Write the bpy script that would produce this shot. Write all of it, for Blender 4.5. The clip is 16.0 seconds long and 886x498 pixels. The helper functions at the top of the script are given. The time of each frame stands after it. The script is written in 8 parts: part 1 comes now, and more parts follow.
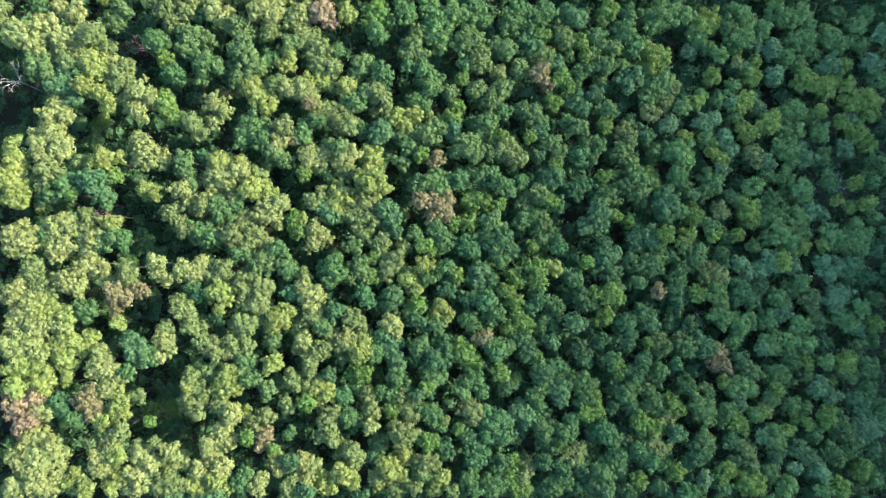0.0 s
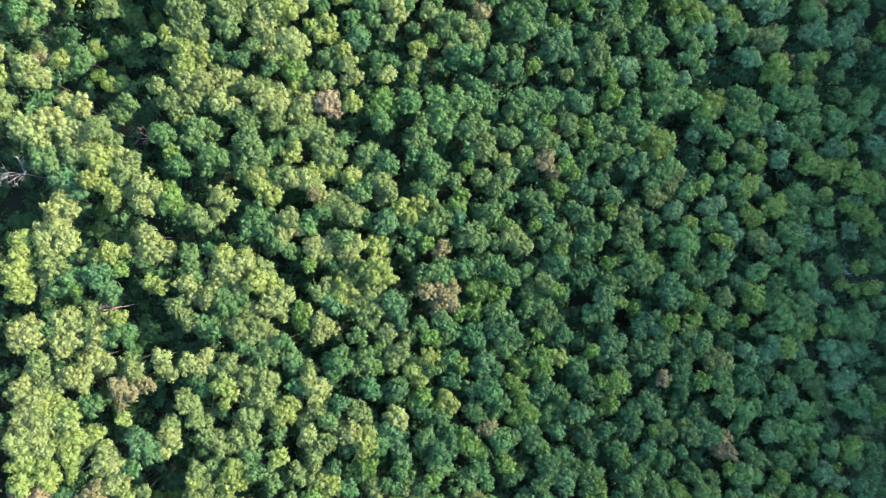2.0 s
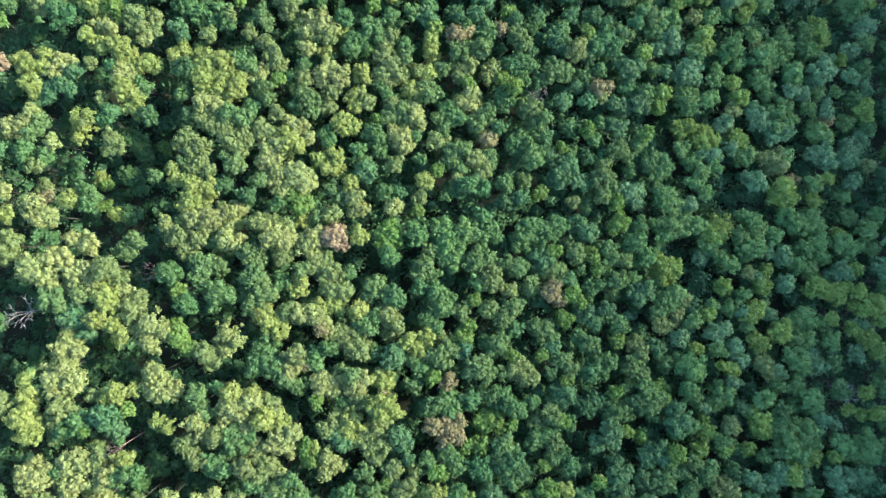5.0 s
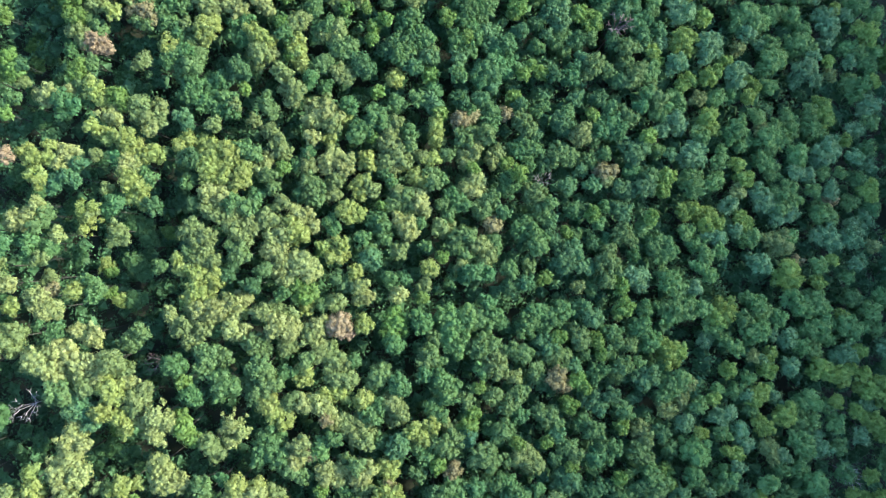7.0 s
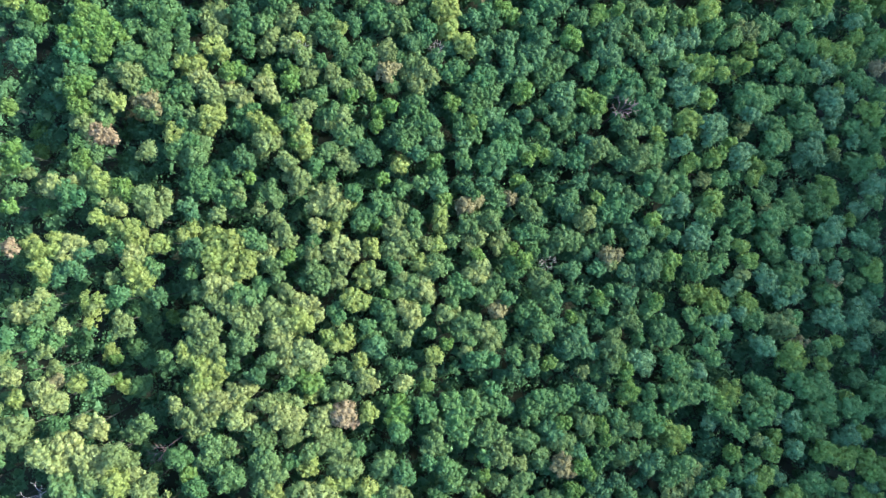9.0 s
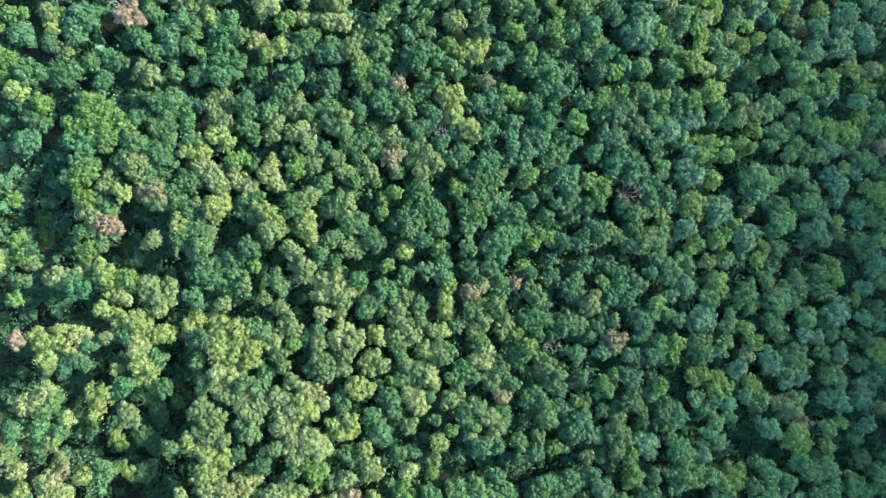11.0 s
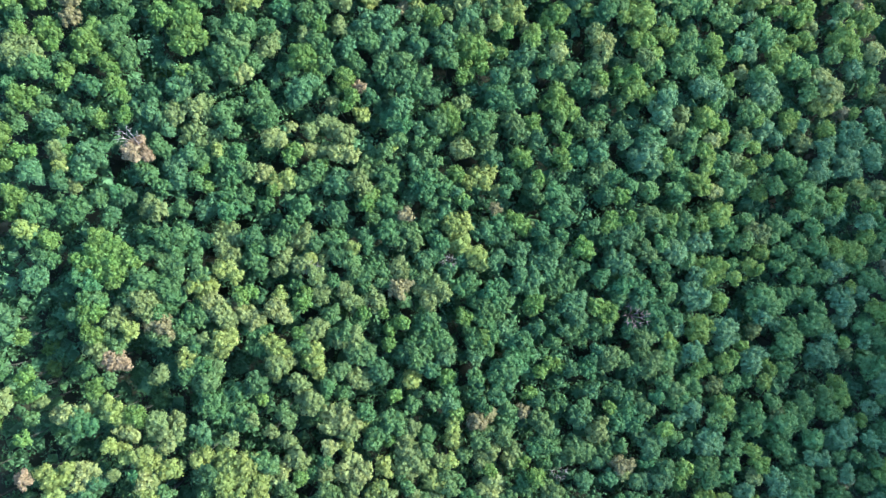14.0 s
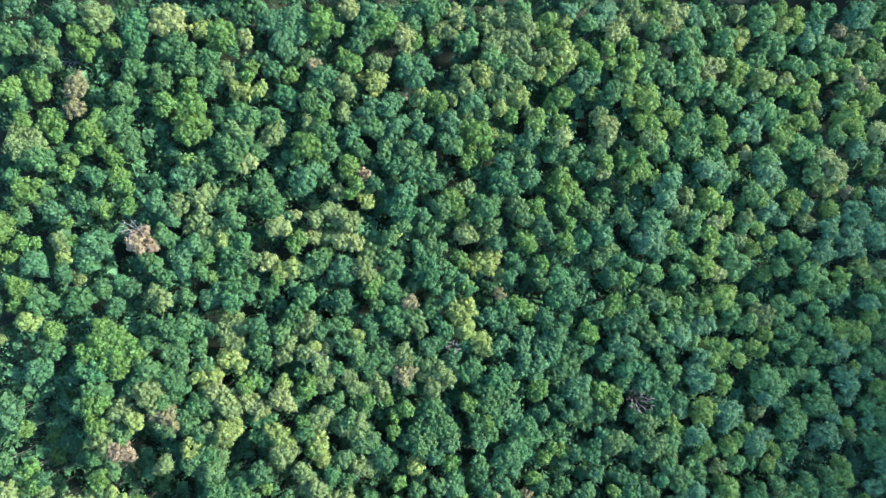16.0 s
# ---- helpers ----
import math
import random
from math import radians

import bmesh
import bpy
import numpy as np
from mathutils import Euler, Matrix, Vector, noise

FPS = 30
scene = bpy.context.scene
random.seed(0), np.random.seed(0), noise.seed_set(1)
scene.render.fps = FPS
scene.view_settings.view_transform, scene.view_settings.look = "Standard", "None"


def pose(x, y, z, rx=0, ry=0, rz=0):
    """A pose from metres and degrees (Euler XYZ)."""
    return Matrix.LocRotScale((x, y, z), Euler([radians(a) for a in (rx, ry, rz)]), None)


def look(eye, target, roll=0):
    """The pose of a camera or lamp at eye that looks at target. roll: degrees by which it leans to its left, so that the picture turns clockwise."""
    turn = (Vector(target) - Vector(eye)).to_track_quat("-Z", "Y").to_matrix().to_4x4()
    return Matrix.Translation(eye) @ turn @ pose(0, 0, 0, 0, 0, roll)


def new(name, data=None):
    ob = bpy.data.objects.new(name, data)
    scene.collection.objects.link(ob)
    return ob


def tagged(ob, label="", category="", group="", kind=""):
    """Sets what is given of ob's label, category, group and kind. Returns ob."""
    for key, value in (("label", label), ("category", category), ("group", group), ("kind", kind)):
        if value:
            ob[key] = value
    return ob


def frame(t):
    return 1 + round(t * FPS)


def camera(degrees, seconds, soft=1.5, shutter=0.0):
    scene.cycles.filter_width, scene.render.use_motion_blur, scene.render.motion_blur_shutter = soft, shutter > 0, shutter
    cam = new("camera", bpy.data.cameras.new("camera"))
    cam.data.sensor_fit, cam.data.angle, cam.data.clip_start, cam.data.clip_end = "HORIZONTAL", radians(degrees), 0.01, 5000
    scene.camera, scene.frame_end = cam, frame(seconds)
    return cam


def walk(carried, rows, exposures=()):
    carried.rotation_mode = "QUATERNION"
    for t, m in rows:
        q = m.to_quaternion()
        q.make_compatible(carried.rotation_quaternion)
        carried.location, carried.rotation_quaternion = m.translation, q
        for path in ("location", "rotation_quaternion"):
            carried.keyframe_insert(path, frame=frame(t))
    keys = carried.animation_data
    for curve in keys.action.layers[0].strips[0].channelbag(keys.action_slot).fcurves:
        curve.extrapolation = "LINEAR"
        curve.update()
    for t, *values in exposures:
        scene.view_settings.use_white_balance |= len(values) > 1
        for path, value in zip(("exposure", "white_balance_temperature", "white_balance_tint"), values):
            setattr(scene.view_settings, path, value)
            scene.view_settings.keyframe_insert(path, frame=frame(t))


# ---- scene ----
# The camera: a drone that looks straight down and flies on at 8 m/s.
cam = camera(70, 16.0, soft=1.35)
EYE_Z = 133.0
PATH = [
    (0.0, 0.013, -0.074),
    (1.0, -0.444, 7.974),
    (2.0, -0.893, 16.032),
    (3.0, -1.334, 24.049),
    (4.0, -1.727, 32.053),
    (6.5, -2.809, 52.029),
    (7.5, -3.255, 60.004),
    (9.0, -3.861, 71.980),
    (11.5, -5.028, 91.985),
    (12.5, -5.495, 100.007),
    (13.5, -5.930, 107.976),
    (14.5, -6.352, 115.993),
    (16.0, -6.939, 128.033),
]
walk(cam, [(t, pose(x, y, EYE_Z)) for t, x, y in PATH],
     exposures=[(0.0, 2.50, 5880, 12), (8.0, 2.48, 5450, 12), (16.0, 2.50, 5170, 12)])

# ---- light ----
SUN_FROM = Vector((0.968, 0.252, 0.466)).normalized()
world = bpy.data.worlds.new("sky")
scene.world = world
world.use_nodes = True
sky = world.node_tree.nodes.new("ShaderNodeTexSky")
sky.sky_type = "NISHITA"
sky.sun_disc = False
sky.sun_elevation = math.asin(SUN_FROM.z)
sky.sun_rotation = math.atan2(SUN_FROM.x, SUN_FROM.y)
background = world.node_tree.nodes["Background"]
world.node_tree.links.new(sky.outputs[0], background.inputs[0])
background.inputs[1].default_value = 0.15

sun = new("sun", bpy.data.lights.new("sun", "SUN"))
sun.data.energy = 3.9
sun.data.angle = radians(5.0)
sun.data.color = (1.0, 0.83, 0.56)
sun.matrix_world = look(SUN_FROM * 400, (0, 0, 0))


# ---- materials ----
def leaf_material(name, colour, spread=0.09, hue=0.009, thin=0.28):
    """Foliage of one tone: varies from tree to tree, over the crown and from leaf spray to leaf spray."""
    m = bpy.data.materials.new(name)
    m.use_nodes = True
    n, l = m.node_tree.nodes, m.node_tree.links
    n.clear()
    out = n.new("ShaderNodeOutputMaterial")
    info = n.new("ShaderNodeObjectInfo")
    geo = n.new("ShaderNodeNewGeometry")
    coord = n.new("ShaderNodeTexCoord")
    patch = n.new("ShaderNodeTexNoise")
    patch.inputs["Scale"].default_value = 0.8
    patch.inputs["Detail"].default_value = 3.0
    l.new(coord.outputs["Object"], patch.inputs["Vector"])

    def between(source, low, high):
        r = n.new("ShaderNodeMapRange")
        r.inputs["To Min"].default_value, r.inputs["To Max"].default_value = low, high
        l.new(source, r.inputs["Value"])
        return r.outputs["Result"]

    def times(a, b):
        r = n.new("ShaderNodeMath")
        r.operation = "MULTIPLY"
        l.new(a, r.inputs[0]), l.new(b, r.inputs[1])
        return r.outputs[0]

    value = times(times(between(info.outputs["Random"], 0.89, 1.11),
                        between(patch.outputs[0], 0.45, 1.55)),
                  between(geo.outputs["Random Per Island"], 1 - spread, 1 + spread))
    shift = n.new("ShaderNodeMath")
    shift.operation = "FRACT"
    seven = n.new("ShaderNodeMath")
    seven.operation = "MULTIPLY"
    seven.inputs[1].default_value = 7.31
    l.new(info.outputs["Random"], seven.inputs[0])
    l.new(seven.outputs[0], shift.inputs[0])
    hsv = n.new("ShaderNodeHueSaturation")
    hsv.inputs["Color"].default_value = (*colour, 1)
    l.new(between(shift.outputs[0], 0.5 - hue, 0.5 + hue), hsv.inputs["Hue"])
    l.new(value, hsv.inputs["Value"])
    l.new(between(patch.outputs[0], 1.15, 0.85), hsv.inputs["Saturation"])
    shell = n.new("ShaderNodeBsdfPrincipled")
    shell.inputs["Roughness"].default_value = 0.62
    shell.inputs["Specular IOR Level"].default_value = 0.12
    l.new(hsv.outputs[0], shell.inputs["Base Color"])
    glow = n.new("ShaderNodeBsdfTranslucent")
    warm = n.new("ShaderNodeHueSaturation")
    warm.inputs["Hue"].default_value = 0.485
    warm.inputs["Value"].default_value = 1.2
    l.new(hsv.outputs[0], warm.inputs["Color"])
    l.new(warm.outputs[0], glow.inputs["Color"])
    mix = n.new("ShaderNodeMixShader")
    mix.inputs[0].default_value = thin
    l.new(shell.outputs[0], mix.inputs[1]), l.new(glow.outputs[0], mix.inputs[2])
    l.new(mix.outputs[0], out.inputs[0])
    return m


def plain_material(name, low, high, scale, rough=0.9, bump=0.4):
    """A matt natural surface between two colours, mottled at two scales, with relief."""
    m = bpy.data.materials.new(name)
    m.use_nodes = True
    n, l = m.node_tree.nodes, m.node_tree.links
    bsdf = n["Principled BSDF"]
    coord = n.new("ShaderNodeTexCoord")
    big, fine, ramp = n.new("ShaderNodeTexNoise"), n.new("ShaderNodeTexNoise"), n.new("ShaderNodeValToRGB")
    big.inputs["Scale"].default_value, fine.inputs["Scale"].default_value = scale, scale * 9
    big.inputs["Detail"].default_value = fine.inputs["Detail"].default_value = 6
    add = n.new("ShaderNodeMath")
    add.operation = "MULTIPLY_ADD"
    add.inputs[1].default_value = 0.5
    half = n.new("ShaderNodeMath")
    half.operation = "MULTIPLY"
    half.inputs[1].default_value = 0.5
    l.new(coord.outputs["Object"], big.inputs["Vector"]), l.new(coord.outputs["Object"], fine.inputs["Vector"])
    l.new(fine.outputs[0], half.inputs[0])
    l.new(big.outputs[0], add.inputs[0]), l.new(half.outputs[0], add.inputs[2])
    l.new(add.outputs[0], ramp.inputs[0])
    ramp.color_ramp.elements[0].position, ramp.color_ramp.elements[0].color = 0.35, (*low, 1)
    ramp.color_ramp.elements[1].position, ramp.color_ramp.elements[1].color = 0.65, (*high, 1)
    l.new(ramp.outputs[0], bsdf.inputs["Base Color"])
    bsdf.inputs["Roughness"].default_value = rough
    relief = n.new("ShaderNodeBump")
    relief.inputs["Strength"].default_value = bump
    l.new(fine.outputs[0], relief.inputs["Height"])
    l.new(relief.outputs[0], bsdf.inputs["Normal"])
    return m


LEAF = {
    "g": leaf_material("leaf_green", (0.056, 0.118, 0.041)),
    "d": leaf_material("leaf_deep_green", (0.042, 0.095, 0.038)),
    "b": leaf_material("leaf_blue_green", (0.060, 0.129, 0.054)),
    "a": leaf_material("leaf_cool_green", (0.051, 0.121, 0.046)),
    "w": leaf_material("leaf_dark_blue_green", (0.035, 0.093, 0.047)),
    "m": leaf_material("leaf_mid_olive", (0.076, 0.133, 0.047)),
    "h": leaf_material("leaf_soft_green", (0.066, 0.131, 0.046)),
    "l": leaf_material("leaf_fresh_green", (0.092, 0.168, 0.042), thin=0.36),
    "y": leaf_material("leaf_yellow_green", (0.166, 0.220, 0.062), thin=0.36),
    "o": leaf_material("leaf_olive", (0.108, 0.153, 0.054)),
    "p": leaf_material("leaf_pale_olive", (0.164, 0.206, 0.072)),
    # lighter copies of blue, fresh and mid green, to brighten the shaded east
    "c": leaf_material("leaf_blue_green_lightened", (0.086, 0.168, 0.076)),
    "f": leaf_material("leaf_fresh_green_lightened", (0.128, 0.208, 0.052), thin=0.36),
    "k": leaf_material("leaf_green_lightened", (0.082, 0.163, 0.054)),
    "t": leaf_material("leaf_tan", (0.190, 0.155, 0.092), hue=0.01),
    "r": leaf_material("leaf_rust", (0.146, 0.142, 0.068), hue=0.012),
}
UNDER = leaf_material("leaf_undergrowth", (0.056, 0.120, 0.052), spread=0.35)
# bark far below its own tone: shade among the trunks is in the colour
BARK = plain_material("shade_dark_bark", (0.014, 0.018, 0.012), (0.034, 0.038, 0.027), 2.0)
DEAD = plain_material("bare_wood", (0.12, 0.115, 0.112), (0.30, 0.285, 0.275), 2.0)
TWIG = plain_material("red_twigs", (0.10, 0.068, 0.068), (0.21, 0.15, 0.145), 2.0)
# litter in dark green: the shade under the canopy is put into its colour
LITTER = plain_material("shade_dark_litter", (0.012, 0.019, 0.010), (0.026, 0.036, 0.017), 0.35)


# ---- ground ----
# crest heights of the added ridge, tuned for how much sun it blocks
SHADE_RIDGE_ALONG = [-90, -60, -30, -10, 10, 30, 50, 70, 90, 105, 118, 132, 150, 190]
SHADE_RIDGE_CREST = [327, 332, 339, 335, 326, 314, 308, 304, 296, 283, 266, 254, 250, 250]


def ground_z(x, y):
    """A hillside that falls gently to the east and on ahead."""
    u = 1.6 * np.tanh(x / 160.0)
    v = 1.8 * np.tanh((y - 64) / 180.0)
    slope = -11.43 * u - 4.69 * v - 0.56 * u * u - 1.36 * u * v + 3.1 * v * v
    # an added, unseen ridge to the east, highest in the south, to shade the slope
    across = 0.968 * x + 0.252 * y
    along = 0.968 * y - 0.252 * x
    foot = np.clip((across - 130.0) / 570.0, 0, 1)
    crest = np.interp(along, SHADE_RIDGE_ALONG, SHADE_RIDGE_CREST)
    return slope + crest * foot * foot * (3 - 2 * foot) * (1 - 0.4 * np.clip((across - 720.0) / 700.0, 0, 1))


def mesh_of(name, verts, faces, material, smooth=False):
    me = bpy.data.meshes.new(name)
    me.from_pydata(verts, [], faces)
    me.materials.append(material)
    if smooth:
        me.polygons.foreach_set("use_smooth", [True] * len(me.polygons))
    me.update()
    return me


def ground_sheet():
    near_x = np.r_[np.arange(-130, 131, 5.0), np.arange(145, 1200, 15.0)]
    near_y = np.r_[np.arange(-700, -100, 15.0), np.arange(-100, 231, 5.0), np.arange(240, 501, 15.0)]
    far = np.array([30, 80, 170, 330, 600, 1100, 2000, 3500.0])
    xs = np.r_[(near_x[0] - far)[::-1], near_x, near_x[-1] + far]
    ys = np.r_[(near_y[0] - far)[::-1], near_y, near_y[-1] + far]
    gx, gy = np.meshgrid(xs, ys)
    gz = ground_z(gx, gy)
    rough = np.array([noise.fractal(Vector((a / 9, b / 9, 0)), 1.0, 2.0, 3) for a, b in zip(gx.ravel(), gy.ravel())])
    verts = np.c_[gx.ravel(), gy.ravel(), gz.ravel() + 0.25 * rough]
    w = len(xs)
    faces = [(j * w + i, j * w + i + 1, j * w + w + i + 1, j * w + w + i) for j in range(len(ys) - 1) for i in range(w - 1)]
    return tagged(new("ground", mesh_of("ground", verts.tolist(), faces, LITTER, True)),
                  "leaf litter on a wooded hillside, darkened for the shade under the canopy", "ground", kind="structure")


ground_sheet()


# ---- trees ----
rng = np.random.default_rng(7)
BODY_V = np.array([(0, 0, 1.0), (0.95, 0, -0.1), (0, 0.95, -0.1), (-0.95, 0, -0.1), (0, -0.95, -0.1)])
BODY_F = [(0, 1, 2), (0, 2, 3), (0, 3, 4), (0, 4, 1)]


def unit(v):
    return v / np.maximum(np.linalg.norm(v, axis=-1, keepdims=True), 1e-6)


def foliage(lobes, per_area, size, jitter=0.55, core=0.9, low=-0.2, crowded=True):
    """Vertices and faces of a crown from its lobes (centre, radii): a rough inner body a lobe, and over it leaf sprays,
    small three-cornered blades that face outwards, each turned its own way. Nothing is laid where another lobe covers it."""
    centres = np.array([c for c, r in lobes])
    radii = np.array([r for c, r in lobes])
    verts, faces, at = [], [], 0

    def open_to_air(points, own, depth):
        if not crowded:
            return np.ones(len(points), bool)
        near = np.linalg.norm(centres - centres[own], axis=1) < radii[:, 0] + radii[own, 0]
        near[own] = False
        if not near.any():
            return np.ones(len(points), bool)
        away = ((points[:, None] - centres[None, near]) / (radii[None, near] * depth))
        return (np.sum(away * away, axis=2) > 1).all(axis=1)

    for i in range(len(lobes)):
        c, r = centres[i], radii[i]
        body = BODY_V * (r * core) * rng.uniform(0.86, 1.1, (len(BODY_V), 1)) + c
        free = open_to_air(body, i, core * 0.92)
        spin = rng.uniform(0, 1.571)
        turned = (body - c) @ np.array([[math.cos(spin), math.sin(spin), 0], [-math.sin(spin), math.cos(spin), 0], [0, 0, 1]]) + c
        verts.append(turned)
        faces += [tuple(a + at for a in f) for f in BODY_F if free[list(f)].any()]
        at += len(body)
        count = max(8, int(12.57 * float(np.mean(r)) ** 2 * 0.5 * (1 - low) * per_area))
        d = unit(rng.normal(size=(count * 3, 3)))
        d = d[d[:, 2] > low][:count]
        p = c + d * r * rng.uniform(0.82, 1.12, (len(d), 1))
        keep = open_to_air(p, i, 0.8)
        d, p = d[keep], p[keep]
        k = len(d)
        nrm = unit(d / r * np.min(r) + rng.normal(size=(k, 3)) * jitter)
        a = unit(np.cross(nrm, rng.normal(size=(k, 3))))
        b = np.cross(nrm, a)
        w = size * rng.uniform(0.65, 1.4, (k, 1))
        verts.append(np.stack([p - a * w - b * w * 0.5, p + a * w * 0.8 - b * w * 0.6, p + b * w + a * w * rng.uniform(-0.5, 0.5, (k, 1))], 1).reshape(-1, 3))
        faces += [(at + 3 * j, at + 3 * j + 1, at + 3 * j + 2) for j in range(k)]
        at += 3 * k
    return np.concatenate(verts), faces


def round_lobes(radius, top, lobe, depth, squash=0.86):
    """Lobes over an uneven dome, largest in the middle, with clefts between, round one inner body."""
    golden = math.pi * (3 - 5 ** 0.5)
    n = max(6, int(1.6 * (radius / lobe) ** 2))
    turn = rng.uniform(0, 6.28)
    bulge = [rng.uniform(0, 6.28), rng.uniform(0, 6.28)]
    out = [((0, 0, top - depth - 0.3 * radius), (radius * 0.72, radius * 0.72, depth + 0.12 * radius))]

    def edge(a):
        return 1 + 0.15 * math.sin(2 * a + bulge[0]) + 0.13 * math.sin(3 * a + bulge[1]) + 0.08 * math.sin(7 * a + bulge[0])

    for i in range(n):
        f = math.sqrt((i + 0.5) / n)
        a = i * golden + turn + rng.normal() * 0.3
        rr = radius * f * edge(a) * 0.86
        drop = depth * (1 - math.sqrt(max(0.0, 1 - (0.95 * f) ** 2)))
        r = lobe * rng.uniform(0.7, 1.3)
        rr = min(rr, radius * 0.72 + 0.5 * r)
        z = top - r * squash - drop + rng.normal() * 0.42 * lobe
        out.append(((rr * math.cos(a), rr * math.sin(a), z), (r, r * rng.uniform(0.85, 1.1), r * squash)))
    # a second, lower ring that closes the flanks
    m = max(4, int(n * 0.22))
    for i in range(m):
        a = 6.2832 * i / m + rng.normal() * 0.3
        r = lobe * rng.uniform(1.0, 1.4)
        rr = radius * edge(a) * rng.uniform(0.5, 0.72)
        out.append(((rr * math.cos(a), rr * math.sin(a), top - depth - lobe * rng.uniform(0.1, 0.8)), (r, r, r * squash)))
    return out


def star_lobes(radius, top, depth):
    """Long boughs that stand out like a star, each with a row of small lobes."""
    out = [((0, 0, top - 0.7), (1.0, 1.0, 0.8))]
    n = int(rng.integers(6, 9))
    for i in range(n):
        a = 6.2832 * i / n + rng.normal() * 0.2
        reach = radius * rng.uniform(0.75, 1.1)
        steps = max(3, int(reach / 0.8))
        for s in range(1, steps + 1):
            f = s / steps
            r = (0.95 - 0.45 * f) * rng.uniform(0.8, 1.15)
            out.append(((reach * f * math.cos(a) + rng.normal() * 0.15, reach * f * math.sin(a) + rng.normal() * 0.15,
                         top - 0.8 - depth * f * f + rng.normal() * 0.2), (r, r, r * 0.7)))
    return out


def tube(verts, faces, points, radii, sides=5):
    """A tapered tube along points."""
    base = len(verts)
    for i, (p, r) in enumerate(zip(points, radii)):
        p = np.array(p)
        way = unit(np.array(points[min(i + 1, len(points) - 1)]) - np.array(points[max(i - 1, 0)]))
        a = unit(np.cross(way, [0.3, 0.9, 0.1] if abs(way[2]) > 0.5 else [0, 0, 1.0]))
        b = np.cross(way, a)
        for s in range(sides):
            q = 6.28318 * s / sides
            verts.append((p + r * (a * math.cos(q) + b * math.sin(q))).tolist())
    for i in range(len(points) - 1):
        for s in range(sides):
            t = (s + 1) % sides
            faces.append((base + i * sides + s, base + i * sides + t, base + (i + 1) * sides + t, base + (i + 1) * sides + s))
    faces.append(tuple(base + (len(points) - 1) * sides + s for s in range(sides)))


def trunk_mesh(height, radius, crown):
    verts, faces = [], []
    fork = height * 0.55
    sway = rng.normal(size=2) * 0.25
    tube(verts, faces, [(0, 0, -0.6), (0, 0, 0.4), (sway[0] * 0.5, sway[1] * 0.5, fork), (sway[0], sway[1], height * 0.86)],
         [radius * 1.5, radius, radius * 0.75, radius * 0.2])
    n = 3
    for i in range(n):
        a = 6.2832 * i / n + rng.normal() * 0.3
        z = fork + rng.uniform(-1, 2)
        reach = crown * rng.uniform(0.3, 0.5)
        tube(verts, faces, [(sway[0] * 0.5, sway[1] * 0.5, z), (reach * 0.5 * math.cos(a), reach * 0.5 * math.sin(a), z + 1.6),
                            (reach * math.cos(a), reach * math.sin(a), height * rng.uniform(0.78, 0.88))],
             [radius * 0.5, radius * 0.3, radius * 0.1], 4)
    return mesh_of("trunk", verts, faces, BARK, True)


# Crown radii and heights of the models, in metres: several models of each size and habit.
MODELS = {}


def add_model(habit, radius, height, depth, lobe, per_area, size, jitter=0.55):
    lobes = star_lobes(radius, height, depth) if habit == "star" else round_lobes(radius, height, lobe, depth)
    v, f = foliage(lobes, per_area, size, jitter)
    crown = mesh_of("crown", v.tolist(), f, LEAF["g"])
    MODELS.setdefault(habit, []).append((radius, height, crown, trunk_mesh(height, 0.04 + 0.034 * radius, radius)))


for size_m in (1.2, 1.6, 2.0, 2.5, 3.1, 3.9):
    for repeat in range(5):
        add_model("lobed", size_m, 16.2 + 0.42 * size_m, 0.78 * size_m, (0.36 + 0.06 * size_m) * (1.0, 1.25, 1.5, 1.2, 1.75)[repeat], 13.0, 0.175, 0.21)
for size_m in (1.2, 1.6, 2.1, 2.8):
    for repeat in range(3):
        add_model("soft", size_m, 16.4 + 0.45 * size_m, 0.95 * size_m, 0.34 + 0.09 * size_m, 13.0, 0.18, 0.34)
for size_m in (1.8, 2.4, 3.2):
    for repeat in range(2):
        add_model("star", size_m, 16.4 + 0.5 * size_m, 0.5 * size_m, 0.8, 14.0, 0.19)

# aspen, locust and birch carry the leaf tones lightened against the shade
KINDS = {
    "oak_tree": ("d", "deep green"), "beech_tree": ("g", "mid-green"), "ash_tree": ("b", "blue-green"), "basswood_tree": ("a", "cool green"), "hornbeam_tree": ("h", "soft mid-green"), "aspen_tree": ("c", "pale blue-green"), "locust_tree": ("f", "bright green"), "birch_tree": ("k", "light mid-green"),
    "maple_tree": ("l", "fresh light green"), "walnut_tree": ("w", "dark blue-green"), "elm_tree": ("m", "mid olive-green"),
    "hickory_tree": ("y", "yellow-green"), "chestnut_tree": ("o", "olive green"),
    "linden_tree": ("p", "pale olive"), "withered_tree": ("t", "withered tan"), "dying_tree": ("r", "olive-brown"), "sapling": ("g", "shaded green"),
}
HABIT = {"lobed": "lobed crown", "soft": "soft rounded crown", "star": "star-shaped crown"}


